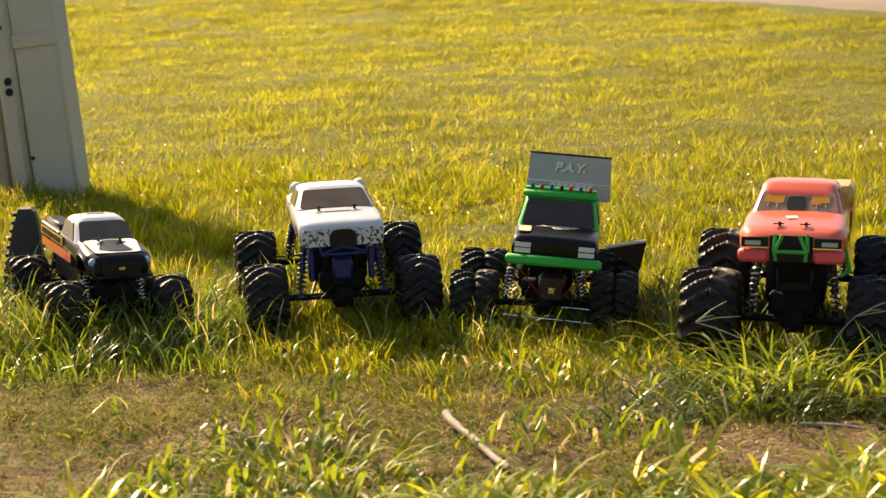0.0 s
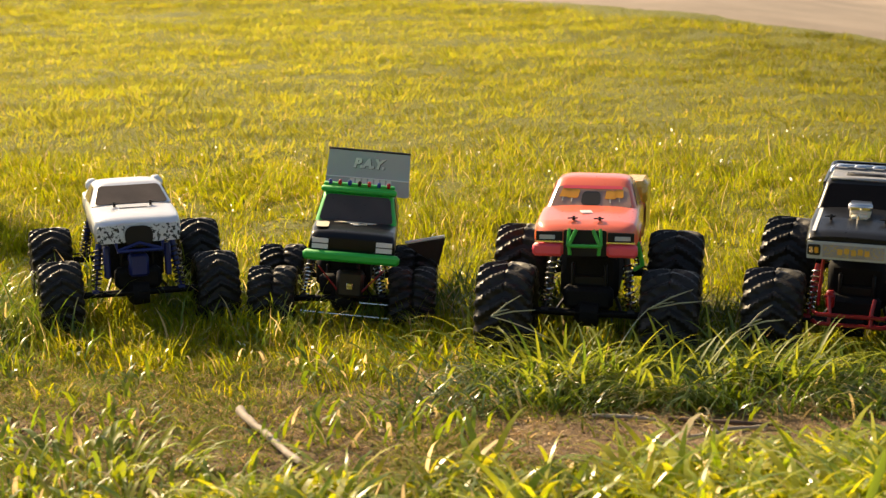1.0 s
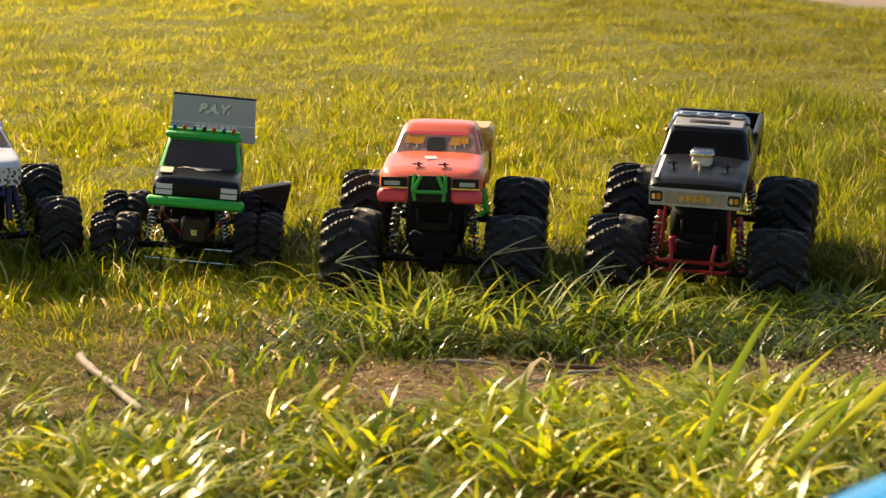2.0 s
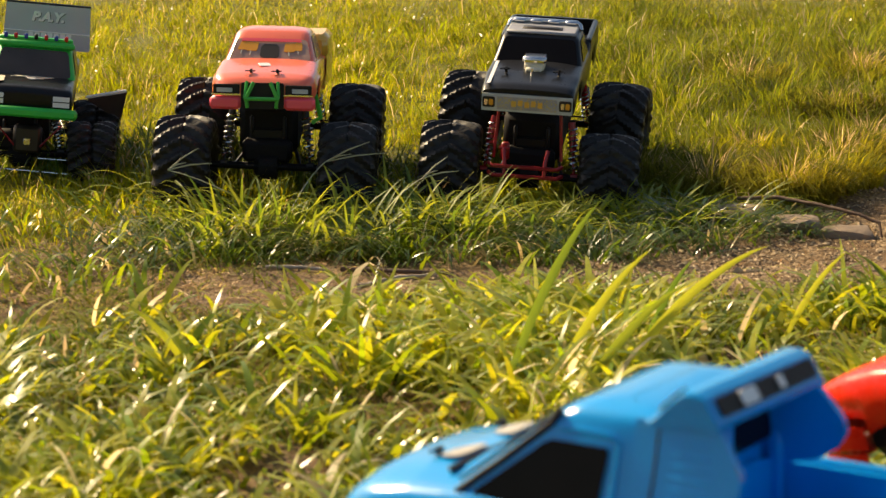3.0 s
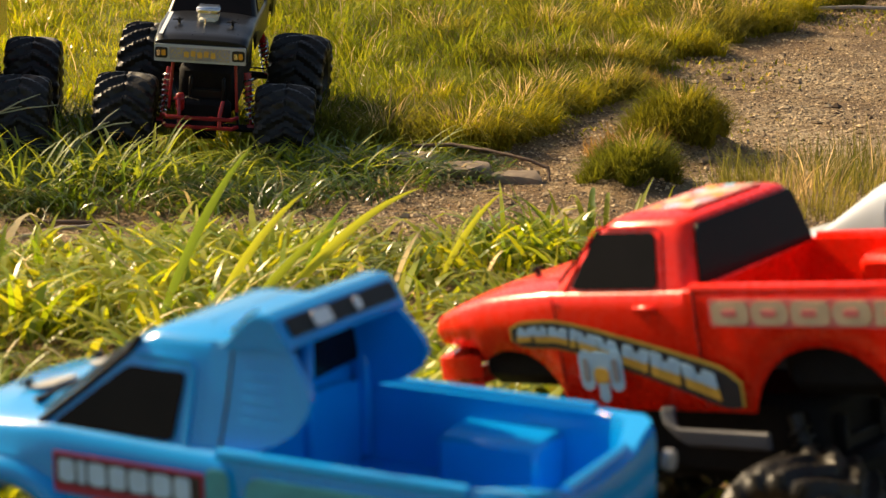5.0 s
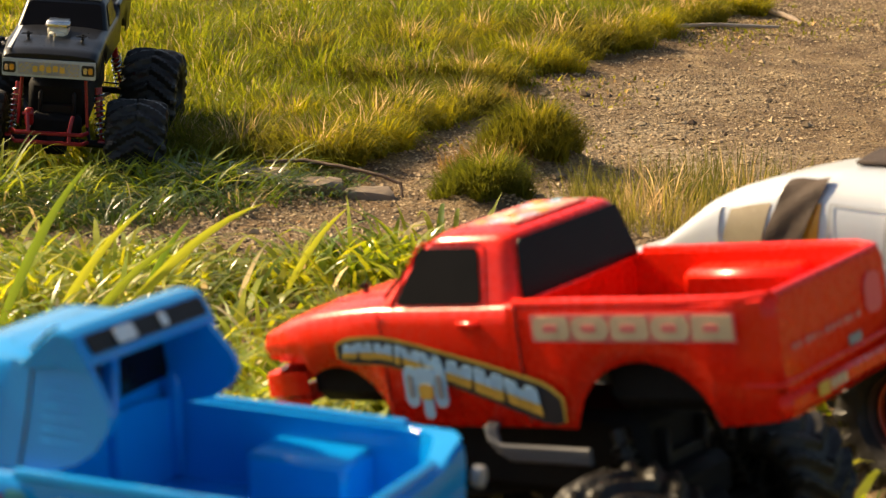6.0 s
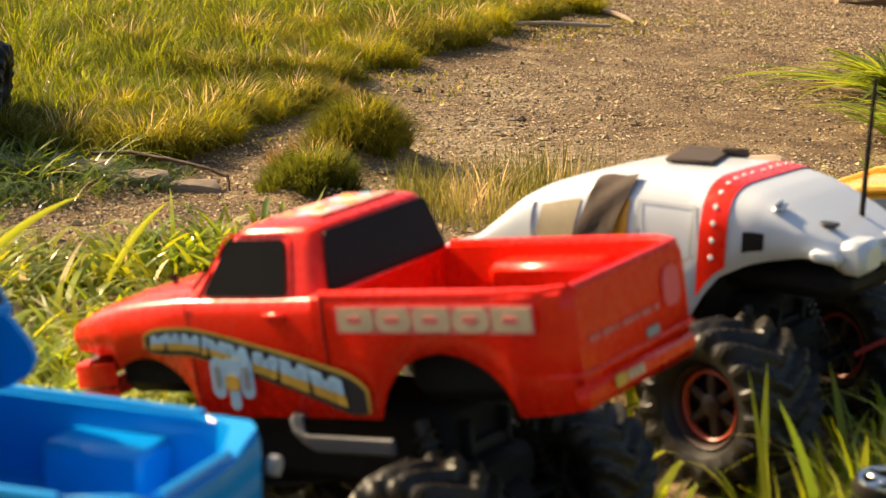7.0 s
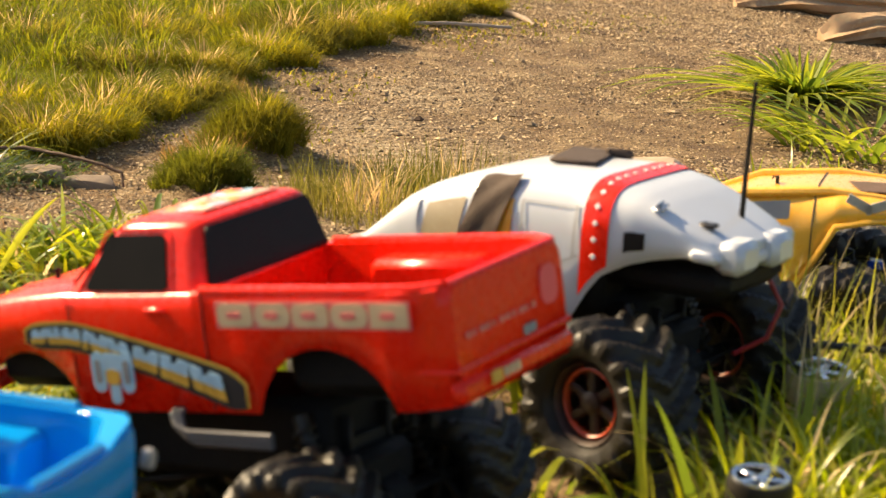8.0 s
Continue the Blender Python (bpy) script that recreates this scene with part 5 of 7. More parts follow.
    for i, wd in enumerate((1.0, 0.6, 1.2, 0.8, 0.5, 1.1, 0.9, 0.7, 1.2, 0.6, 0.9)):
        part("lettering_bar", back_plate(-0.072 + i * 0.0100, -0.072 + i * 0.0100 + 0.0072 * wd, -0.2755, 0.1885, 0.1935, lift=0.0015, corner=0.3), ROSE, body)
    part("tail_badge", back_plate(0.012, 0.032, -0.2755, 0.170, 0.178, lift=0.0015, corner=0.2), GREY, body)
    part("tail_sticker", back_plate(-0.05, -0.034, -0.2805, 0.147, 0.157, lift=0.001), GOLD, body)
    for i in range(3):
        part("lettering_bar", back_plate(-0.031 + i * 0.009, -0.024 + i * 0.009, -0.2805, 0.148, 0.156, lift=0.001), SAND, body)
    for left in (True, False):
        # brand marks as plain blocks on a cream strip
        strip = part("side_strip", flank(0.0985, -0.251, -0.064, 0.203, 0.2255, left, 0.0050, 0.06), ROSE, body, "rose strip with sand-coloured blocks")
        for i in range(5):
            y = -0.249 + i * 0.0368
            bar = part("lettering_bar", flank(0.0985, y, y + 0.0345, 0.2050, 0.2235, left, 0.0062, (0.1, 0.45, 0.3, 0.45, 0.3)[i]), SAND, strip)
            part("bar_inset", flank(0.0985, y + 0.011, y + 0.0245, 0.2115, 0.2170, left, 0.0072, 0.4), ROSE, bar)
        # swooping decal: dark band with gold edge, plain slanted blocks on it
        sgn = -1 if left else 1

        def swoop(f):
            """Middle line and half height along the band, front to rear."""
            return 0.146 - 0.228 * f, 0.1945 + 0.001 * math.sin(math.pi * min(f * 2, 1)) - 0.062 * max(0, f - 0.2) ** 1.25, 0.0085 + 0.0065 * f ** 1.3
        for name, mat, grow_by, lift in (("decal_edge", GOLD, 0.0034, 0.0026), ("decal_band", NAVYDEC, 0.0006, 0.0036)):
            b = Build()
            for k in range(25):
                f = k / 24
                y, mid, half = swoop(f)
                y += grow_by * (1 - 2 * f)
                half = (half + grow_by) * (1 - 0.5 * max(0, 1 - f * 12) ** 2 - 0.45 * max(0, f * 10 - 9) ** 2)
                b.v += [(sgn * (0.1005 + lift), y, mid + half), (sgn * (0.1005 + lift), y, mid - half - 0.002 * (1 if mat is NAVYDEC else 0))]
            b.f = [[2 * k, 2 * k + 1, 2 * k + 3, 2 * k + 2] if left else [2 * k, 2 * k + 2, 2 * k + 3, 2 * k + 1] for k in range(24)]
            band = part(name, b, mat, body)
        run = 0.03
        for wd, slant, tall in ((0.075, 0.3, 0.9), (0.075, -0.25, 1.0), (0.09, 0.1, 0.92), (0.035, 0.2, 1.02), (0.09, -0.1, 0.95), (0.10, -0.3, 1.05), (0.12, 0.3, 0.94), (0.13, 0.1, 1.04), (0.15, -0.15, 1.0)):
            for lo_f, hi_f, top in ((0.0, 0.38, 1.0), (0.30, 0.66, 0.55), (0.58, 0.95, 1.0)) if wd > 0.05 else ((0.1, 0.8, 1.0),):
                f0, f1 = run + wd * lo_f, run + wd * hi_f
                for mat, lo, hi, lift in ((GOLD, -0.8 * tall, -0.1, 0.0044), (SKYDEC, -0.14, 0.8 * tall * top, 0.0046)):
                    q = []
                    for f, e in ((f0, lo), (f1, lo), (f1, hi), (f0, hi)):
                        y, mid, half = swoop(min(f, 1))
                        q.append((sgn * 0.1005, y - half * slant * e, mid + half * e))
                    part("lettering_bar", Build().panel(*(q if left else [q[1], q[0], q[3], q[2]]), 0.0006, lift, 0.15), mat, band)
            run += wd * 1.04
        em = part("side_emblem", flank(0.1005, 0.046, 0.057, 0.138, 0.166, left, 0.0058, 0.45), SKYDEC, body, "pale blue and yellow emblem")
        for y in (0.0290, 0.0600):
            part("emblem_patch", flank(0.1005, y, y + 0.0145, 0.148, 0.183, left, 0.0060, 0.49), SKYDEC, em)
            part("emblem_patch", flank(0.1005, y + 0.004, y + 0.010, 0.156, 0.176, left, 0.0072, 0.49), GREY, em)
        part("emblem_patch", flank(0.1005, 0.040, 0.063, 0.166, 0.182, left, 0.0066, 0.4), SKYDEC, em)
        part("emblem_patch", flank(0.1005, 0.044, 0.059, 0.155, 0.168, left, 0.0070, 0.4), GOLD, em)
    for sx in (-1, 1):
        for k in range(3):
            pipe = Build().tube([(sx * 0.085, 0.002 - 0.004 * k, 0.134), (sx * 0.103, -0.003 - 0.004 * k, 0.130), (sx * 0.1075, -0.008 - 0.004 * k, 0.1225 - 0.004 * k),
                                 (sx * 0.1080, -0.020 - 0.004 * k, 0.1165 - 0.0042 * k), (sx * 0.1075, -0.106, 0.1155 - 0.0042 * k)], 0.0031, 10)
            part("side_pipe", pipe, PIPE, t, "dull grey side exhaust pipe")
    seam = surface("red_shadow_gap", (0.18, 0.008, 0.004), 0.6)
    for sx in (-1, 1):
        part("bed_rail", Build().tube([(sx * 0.082, -0.268, 0.2325), (sx * 0.093, -0.25, 0.2325), (sx * 0.0955, -0.2, 0.2325), (sx * 0.0955, -0.044, 0.2325)], 0.0040, 8), RED, body)
        part("body_seam", Build().tube([(sx * 0.0995, -0.047, 0.230), (sx * 0.1012, -0.047, 0.2), (sx * 0.1008, -0.047, 0.135)], 0.0009, 6), seam, body)
        part("door_seam", Build().tube([(sx * 0.0995, 0.100, 0.228), (sx * 0.1012, 0.096, 0.2), (sx * 0.1008, 0.098, 0.15)], 0.0006, 6), seam, body)
        part("side_crease", Build().tube([(sx * 0.099, -0.228, 0.168), (sx * 0.094, -0.262, 0.167), (sx * 0.088, -0.2755, 0.166)], [0.001, 0.0024, 0.0024], 6), RED, body)
    part("tail_crease", Build().tube([(-0.088, -0.2755, 0.166), (0.088, -0.2755, 0.166)], 0.0024, 6), RED, body)
    part("tail_rail", Build().tube([(-0.082, -0.2705, 0.2325), (0.082, -0.2705, 0.2325)], 0.0040, 8), RED, body)
    # added dark blocks stand in for the shade inside the wheel arches
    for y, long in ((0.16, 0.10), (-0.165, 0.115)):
        part("arch_shade", Build().box((0, y, 0.166), (0.165, long, 0.05), 0.012), MATTE_SHADE, body)
    add_chassis(t, "red", 0.145, BLACK, DARK, DARK, 0.065)
    add_wheels(t, "red", 0.042, BLACK)


def blue_truck():
    t = thing("monster_truck", "worn blue model pick-up truck with a roof visor and empty bed", "model truck", stand("blue") @ seat("blue"), "near trucks")
    s = dict(tail=-0.274, nose=0.21, w=[(-0.274, 0.08), (-0.262, 0.091), (-0.22, 0.098), (0.0, 0.098), (0.11, 0.098), (0.168, 0.095), (0.197, 0.086), (0.21, 0.07)],
             top=[(-0.274, 0.2325), (0.0, 0.2325), (0.09, 0.2345), (0.14, 0.230), (0.178, 0.2225), (0.199, 0.212), (0.21, 0.199)], bot=[(-0.274, 0.14), (0.21, 0.142)],
             arches=[(-0.15, 0.13, 0.062), (0.124, 0.134, 0.058)], bed=(-0.259, -0.052, 0.178),
             belt=(0.112, -0.045, 0.088, 0.230), roof=(0.026, -0.05, 0.071, 0.297), crown=0.010, flare=0.004, rad=0.014, dip=0.012, back=False, sides=False, tubs=False)
    body, cab = pickup(t, s, BLUE, None, WORN)
    for x0, x1 in ((-0.062, -0.003), (0.014, 0.076)):
        part("rear_window", Build().box(((x0 + x1) / 2, -0.0505, 0.2705), (x1 - x0, 0.003, 0.038), 0.001), GLASS, cab)
    # overhanging roof visor and sail panels
    v = Build()
    arc = [(-0.040, 0.2985), (-0.058, 0.314), (-0.066, 0.3195), (-0.075, 0.3195), (-0.081, 0.3165), (-0.0905, 0.301), (-0.0905, 0.2965), (-0.085, 0.2950), (-0.07, 0.300), (-0.05, 0.2955)]
    for x in (-0.0765, -0.0745, -0.066, 0.066, 0.0745, 0.0765):
        drop = {0.0765: 0.003, 0.0745: 0.0008}.get(abs(x), 0.0)
        v.v += [(x, y, max(z - drop, 0.2945) - 0.03 * x * ease(-0.04, -0.07, y)) for y, z in arc]
    k = len(arc)
    v.f = [[i * k + j, i * k + (j + 1) % k, (i + 1) * k + (j + 1) % k, (i + 1) * k + j] for i in range(5) for j in range(k)] + [list(range(k)), [5 * k + j for j in reversed(range(k))]]
    vis = part("roof_visor", v, BLUE, cab, "blue overhanging visor with slots", smooth=20)
    tilt = lambda x0, x1, lo, hi, up: Build().panel(*[(x, -0.0905 + 0.0095 * f, 0.301 + 0.0155 * f - 0.03 * x) for x, f in ((x0, lo), (x1, lo), (x1, hi), (x0, hi))], 0.0008, up, 0.25)
    part("slot", tilt(-0.068, 0.068, 0.14, 0.86, 0.0006), BLACK, vis)
    part("visor_lamp", tilt(-0.040, -0.018, 0.2, 0.8, 0.0022), PALE, vis)
    part("visor_lamp", tilt(0.012, 0.02, 0.25, 0.75, 0.0022), PALE, vis)
    wide = lambda z: 0.088 - (z - 0.230) / 0.067 * 0.018
    for sx in (-1, 1):
        b = Build()
        prof = [(-0.03, 0.298), (-0.087, 0.2985), (-0.096, 0.287), (-0.106, 0.273), (-0.107, 0.262), (-0.099, 0.249), (-0.086, 0.240), (-0.074, 0.236), (-0.062, 0.233), (-0.03, 0.233)]
        for inset in (0.0, 0.006):
            b.v += [(sx * (wide(z) + 0.001 - inset), y, z) for y, z in prof]
        n = len(prof)
        b.f = [list(range(n)), [n + k for k in reversed(range(n))]] + [[k, (k + 1) % n, n + (k + 1) % n, n + k] for k in range(n)]
        sail = part("sail_panel", b, BLUE, cab)
        for i in range(6):
            z = 0.252 + 0.007 * i
            part("vent_rib", Build().tube([(sx * (wide(z) + 0.0014), -0.058, z), (sx * (wide(z) + 0.0014), -0.09 + 0.0012 * i, z - 0.001)], 0.0008, 6), BLUE, sail)
        # side window, vent pane, pillar seam and the raised door frame
        at = lambda y, z: (sx * (wide(z)), y, z)
        quad = [at(0.088, 0.2325), at(-0.009, 0.2325), at(-0.014, 0.2765), at(0.031, 0.2765)]
        part("side_window", Build().panel(*(quad if sx < 0 else [quad[1], quad[0], quad[3], quad[2]]), 0.0012, 0.0014, 0.1), GLASS, cab)
        edge = lambda y, z: (sx * (wide(z) + 0.0006), y, z)
        part("pillar_seam", Build().tube([edge(-0.045, 0.232), edge(-0.047, 0.262), edge(-0.047, 0.296)], 0.0013, 6), NAVYDEC, cab)
        part("door_frame", Build().tube([edge(-0.019, 0.232), edge(-0.020, 0.280), edge(-0.016, 0.284), edge(0.024, 0.285)], 0.0024, 8), BLUE, cab)
        xa, xb, up = (sx * 0.068) + 0.007, (sx * 0.068) - 0.007, -0.03 * sx * 0.068
        part("worn_patch", Build().panel((xa, -0.046, 0.3037 + 0.1 * up), (xb, -0.046, 0.3037 + 0.1 * up), (xb, -0.064, 0.3188 + 0.9 * up), (xa, -0.064, 0.3188 + 0.9 * up), 0.0006, 0.0008, 0.4), CREAM, vis, "paint worn to pale plastic")
        part("pillar_trim", Build().tube([edge(0.098, 0.233), edge(0.066, 0.258), edge(0.032, 0.286), edge(0.026, 0.2955)], 0.0028, 8), BLACK, cab, "black windscreen pillar trim")
        ringed = [(sx * 0.0955, 0.124 + 0.066 * math.cos(math.pi * i / 16), 0.134 + 0.066 * math.sin(math.pi * i / 16)) for i in range(17)]
        part("arch_flare", Build().tube(ringed, 0.0115, 12), BLUE, body, "rounded blue wheel arch flare")
        clip(body, sx * 0.04, 0.145, 0.236)
        part("headlight", Build().box((sx * 0.064, 0.198, 0.188), (0.03, 0.016, 0.018), 0.006), GREY, body)
        part("hood_vent", Build().panel((sx * 0.034 + 0.012, 0.140, 0.2375), (sx * 0.034 - 0.014, 0.142, 0.2375), (sx * 0.03 - 0.02, 0.120, 0.2415), (sx * 0.03 + 0.02, 0.120, 0.2415), 0.0008, 0.002, 0.35), WORN, body, "faded grey hood patch")
    part("wiper_cowl", Build().box((0, 0.116, 0.2405), (0.14, 0.006, 0.004), 0.0015), BLACK, body)
    part("rear_rib", Build().box((0.005, -0.0535, 0.236), (0.009, 0.010, 0.112), 0.003), BLUE, body)
    part("rear_rib", Build().box((0.080, -0.0535, 0.236), (0.008, 0.010, 0.112), 0.002), BLUE, body)
    part("bed_post", Build().tube([(-0.02, -0.09, 0.178), (-0.02, -0.09, 0.206)], 0.005, 10), BLACK, body)
    part("bed_box", Build().box((0.064, -0.168, 0.197), (0.046, 0.075, 0.040), 0.004), BLUE, body)
    for sx in (-1, 1):
        part("bed_rail", Build().tube([(sx * 0.0935, -0.225, 0.2325), (sx * 0.0945, -0.15, 0.2325), (sx * 0.0945, -0.048, 0.2325)], 0.0042, 8), BLUE, body)
    for sx in (-1, 1):
        b = Build()
        rim = [(0.0935, -0.222, 0.2335), (0.086, -0.238, 0.2345), (0.074, -0.2545, 0.2335), (0.05, -0.260, 0.2235), (0.045, -0.272, 0.2235), (0.076, -0.2725, 0.2345), (0.089, -0.262, 0.2345)]
        foot = [(0.089, -0.226, 0.179), (0.08, -0.240, 0.179), (0.066, -0.256, 0.179), (0.045, -0.260, 0.179), (0.045, -0.272, 0.179), (0.076, -0.2725, 0.179), (0.088, -0.262, 0.179)]
        b.v = [(sx * x, y, z) for x, y, z in rim + foot]
        b.f = [list(range(7)), [13, 12, 11, 10, 9, 8, 7]] + [[i, (i + 1) % 7, 7 + (i + 1) % 7, 7 + i] for i in range(7)]
        if sx > 0:
            b.f = [f[::-1] for f in b.f]
        part("corner_gusset", b, BLUE, body, smooth=25)
    part("tailgate_lip", Build().tube([(-0.046, -0.266, 0.2235), (0.046, -0.266, 0.2235)], 0.0045, 8), BLUE, body)
    part("bumper", Build().tube([(-0.099, 0.199, 0.177), (-0.09, 0.213, 0.178), (-0.04, 0.224, 0.178), (0.04, 0.224, 0.178), (0.09, 0.213, 0.178), (0.099, 0.199, 0.177)], 0.010, 10), CHROME, body, "chrome front bumper")
    part("grille", front_plate(-0.05, 0.05, 0.2105, 0.162, 0.188, 0.002, 0.001, 0.2), BLACK, body)
    part("tail_lamp", Build().tube([(0.09, -0.276, 0.205), (0.09, -0.282, 0.205)], 0.007, 12), GREY, body)
    part("tail_lamp", Build().tube([(-0.085, -0.276, 0.205), (-0.085, -0.282, 0.205)], 0.007, 12), GREY, body)
    for left in (True, False):
        pn = part("side_sign", flank(0.0985, -0.041, 0.078, 0.192, 0.2195, left, 0.0028, 0.05), MAROON, body, "maroon and navy side sign with white blocks")
        part("sign_field", flank(0.0985, -0.0385, 0.0755, 0.1985, 0.2172, left, 0.0033, 0.05), NAVYDEC, pn)
        run = 0.073
        for wd in (0.0135, 0.006, 0.0145, 0.0135, 0.0155, 0.0155, 0.0125):
            part("lettering_bar", flank(0.0985, run - wd, run, 0.2000, 0.2155, left, 0.0038, 0.25), SKYDEC, pn)
            run -= wd + 0.0022
        part("sign_blot", flank(0.0985, 0.0, 0.05, 0.176, 0.1905, left, 0.003, 0.4), PINK, body)
        part("side_flash", flank(0.0985, -0.215, -0.072, 0.192, 0.2225, left, 0.0026, 0.35), TEAL, body, "teal brush-stroke flash")
        part("seam", flank(0.0985, -0.06, -0.043, 0.16, 0.2245, left, 0.0034, 0.3), TEAL, body)
    add_chassis(t, "blue", 0.142, BLACK, DARK, DARK, 0.065)
    add_wheels(t, "blue", 0.05, DARK)


def dome(stations, k=2.6, n=18):
    """A rounded shell: y, half width, bottom, top for each station, on a superelliptic arch."""
    rows = []
    for y, hw, zb, zt in stations:
        row = []
        for i in range(n + 1):
            a = math.pi * i / n
            c, s = math.cos(a), math.sin(a)
            row.append((-hw * math.copysign(abs(c) ** (2 / k), c), y, zb + (zt - zb) * abs(s) ** (2 / k)))
        rows.append(row)
    m = n + 1
    b = Build()
    b.add([p for r in rows for p in r], [[i * m + j, i * m + j + 1, (i + 1) * m + j + 1, (i + 1) * m + j] for i in range(len(rows) - 1) for j in range(n)])
    b.f.append(list(range(m)))
    b.f.append([(len(rows) - 1) * m + j for j in reversed(range(m))])
    return b


def spread(table, arches, tail, nose, n=56, grow_by=0.0):
    """Stations for dome() from a table of y, half width, bottom, top, with wheel arches cut in."""
    out = []
    for y in np.linspace(tail, nose, n):
        hw, zb, zt = [float(np.interp(y, [r[0] for r in table], [r[i] for r in table])) for i in (1, 2, 3)]
        for yc, zc, q in arches:
            if abs(y - yc) < q:
                zb = max(zb, zc + math.sqrt(q * q - (y - yc) ** 2))
        out.append((float(y), hw + grow_by, min(zb, zt - 0.015), zt + grow_by))
    return out


WHITE_FORM = [(-0.222, 0.07, 0.226, 0.243), (-0.205, 0.084, 0.230, 0.252), (-0.18, 0.092, 0.232, 0.264), (-0.15, 0.098, 0.226, 0.278), (-0.128, 0.102, 0.219, 0.286), (-0.1, 0.105, 0.204, 0.292), (-0.086, 0.106, 0.186, 0.2935), (-0.07, 0.106, 0.158, 0.295),
              (-0.062, 0.106, 0.145, 0.295), (0.0, 0.105, 0.145, 0.2945), (0.05, 0.102, 0.145, 0.287), (0.085, 0.099, 0.145, 0.277), (0.12, 0.096, 0.145, 0.264), (0.145, 0.094, 0.145, 0.250), (0.18, 0.091, 0.145, 0.218), (0.205, 0.088, 0.145, 0.196),
              (0.235, 0.082, 0.15, 0.187), (0.265, 0.06, 0.16, 0.176)]


def white_truck():
    t = thing("monster_truck", "white round-backed model buggy with red studded stripe and brown strap", "model truck", stand("white") @ seat("white"), "near trucks")
    arches = [(0.17, 0.12, 0.065)]
    body = part("body", dome(spread(WHITE_FORM, arches, -0.222, 0.265, 80), 5.5, 40), WHITE, t, smooth=40)
    sol = body.modifiers.new("thickness", 'SOLIDIFY')
    sol.thickness, sol.offset = 0.0016, -1

    def skin(y, f, lift=0.0):
        """A point of the shell: f from the near sill (0) over the roof to the far one (1), with its outward direction."""
        hw, zb, zt = spread(WHITE_FORM, arches, y, y, 1)[0][1:]
        at = []
        for g in (f - 0.01, f, f + 0.01):
            a = math.pi * min(max(g, 0), 1)
            c, q = math.cos(a), math.sin(a)
            at.append(Vector((-hw * math.copysign(abs(c) ** (2 / 5.5), c), y, zb + (zt - zb) * abs(q) ** (2 / 5.5))))
        d = at[2] - at[0]
        n = Vector((-d.z, 0, d.x)).normalized()
        return at[1] + n * lift, n

    def wrap(y0, y1, f0, f1, lift, nf=20, ny=3, wave=0.0, slant=0.0):
        """A sheet that lies on the shell."""
        b = Build()
        for i in range(nf + 1):
            f = f0 + (f1 - f0) * (0.5 - 0.5 * math.cos(math.pi * i / nf) if f1 - f0 > 0.9 else i / nf)
            for j in range(ny + 1):
                y = y0 + (y1 - y0) * j / ny + wave * math.sin(9 * f + 2)
                if slant:
                    y -= slant * min(1.0, max(0.0, (skin(y, f)[0].z - 0.215) / 0.07))
                b.v.append(tuple(skin(y, f, lift + abs(wave) * 0.5 * math.sin(j * 1.3 + i * 0.3))[0]))
        m = ny + 1
        b.f = [[i * m + j, i * m + j + 1, (i + 1) * m + j + 1, (i + 1) * m + j] for i in range(nf) for j in range(ny)]
        return b
    part("stripe", wrap(-0.106, -0.077, 0.0004, 0.9996, 0.0016, 60), RED, body, "red stripe with pale studs")
    walked, last = 0.0, None
    for i in range(600):
        p, n = skin(-0.0915, 0.5 - 0.499 * math.cos(math.pi * i / 600), 0.0022)
        walked += (p - last).length if last else 0.0
        last = p
        if walked > 0.0165:
            walked = 0.0
            q = n.to_track_quat('Z', 'Y').to_matrix()
            part("stud", Build().box(p, (0.005, 0.005, 0.0016), 0.0006, q @ Euler((0, 0, 0.8)).to_matrix()), PALE, body)
    part("strap", wrap(0.022, 0.066, 0.045, 0.33, 0.0045, 28, 6, 0.0025, 0.018), BROWN, body, "brown cloth strap")
    part("strap_pad", Build().box((0.022, -0.008, 0.2968), (0.10, 0.050, 0.005), 0.002, Euler((0.02, 0.02, 0.25)).to_matrix()), BROWN, body, "folded dark brown cloth on the roof")
    part("strap_end", Build().box((0.066, -0.026, 0.2965), (0.034, 0.03, 0.009), 0.003, Euler((0.12, 0.2, 0.5)).to_matrix()), BROWN, body)
    tan = surface("tan_window", (0.40, 0.33, 0.22), 0.25, vary=0.25, scale=30)
    for far in (False, True):
        fl = lambda f0, f1: (1 - f1, 1 - f0) if far else (f0, f1)
        part("side_window", wrap(0.070, 0.116, *fl(0.062, 0.20), 0.0012, 10, 6, 0.0, -0.0 if far else 0.012), tan, body, "tan tinted side window")
        part("side_window", wrap(0.004, 0.036, *fl(0.062, 0.19), 0.0012, 8), AMBER, body, "amber sliver of side window")
        # raised door panel: a thin frame on the flank
        door = part("door_frame", wrap(-0.070, -0.067, *fl(0.035, 0.19), 0.0014, 12, 1), WINGREY, body)
        part("door_edge", wrap(-0.008, -0.005, *fl(0.035, 0.19), 0.0014, 12, 1), WINGREY, door)
        part("door_edge", wrap(-0.070, -0.005, *fl(0.186, 0.194), 0.0014, 1, 6), WINGREY, door)
        part("door_edge", wrap(-0.074, 0.06, *fl(0.030, 0.034), 0.0014, 1, 6), WINGREY, door)
        part("pillar", wrap(0.122, 0.132, *fl(0.05, 0.24), 0.0022, 10, 2), WHITE, body)
        part("patch", wrap(-0.143, -0.122, *fl(0.004, 0.045), 0.0014, 5), BLACK, body, "black torn patch")
    for sx in (-1, 1):
        part("fin", Build().box((sx * 0.043 - 0.012, -0.222, 0.234 - 0.05 * (sx * 0.043 + 0.043)), (0.046, 0.030, 0.033), 0.007), WHITE, body, "white tail block")
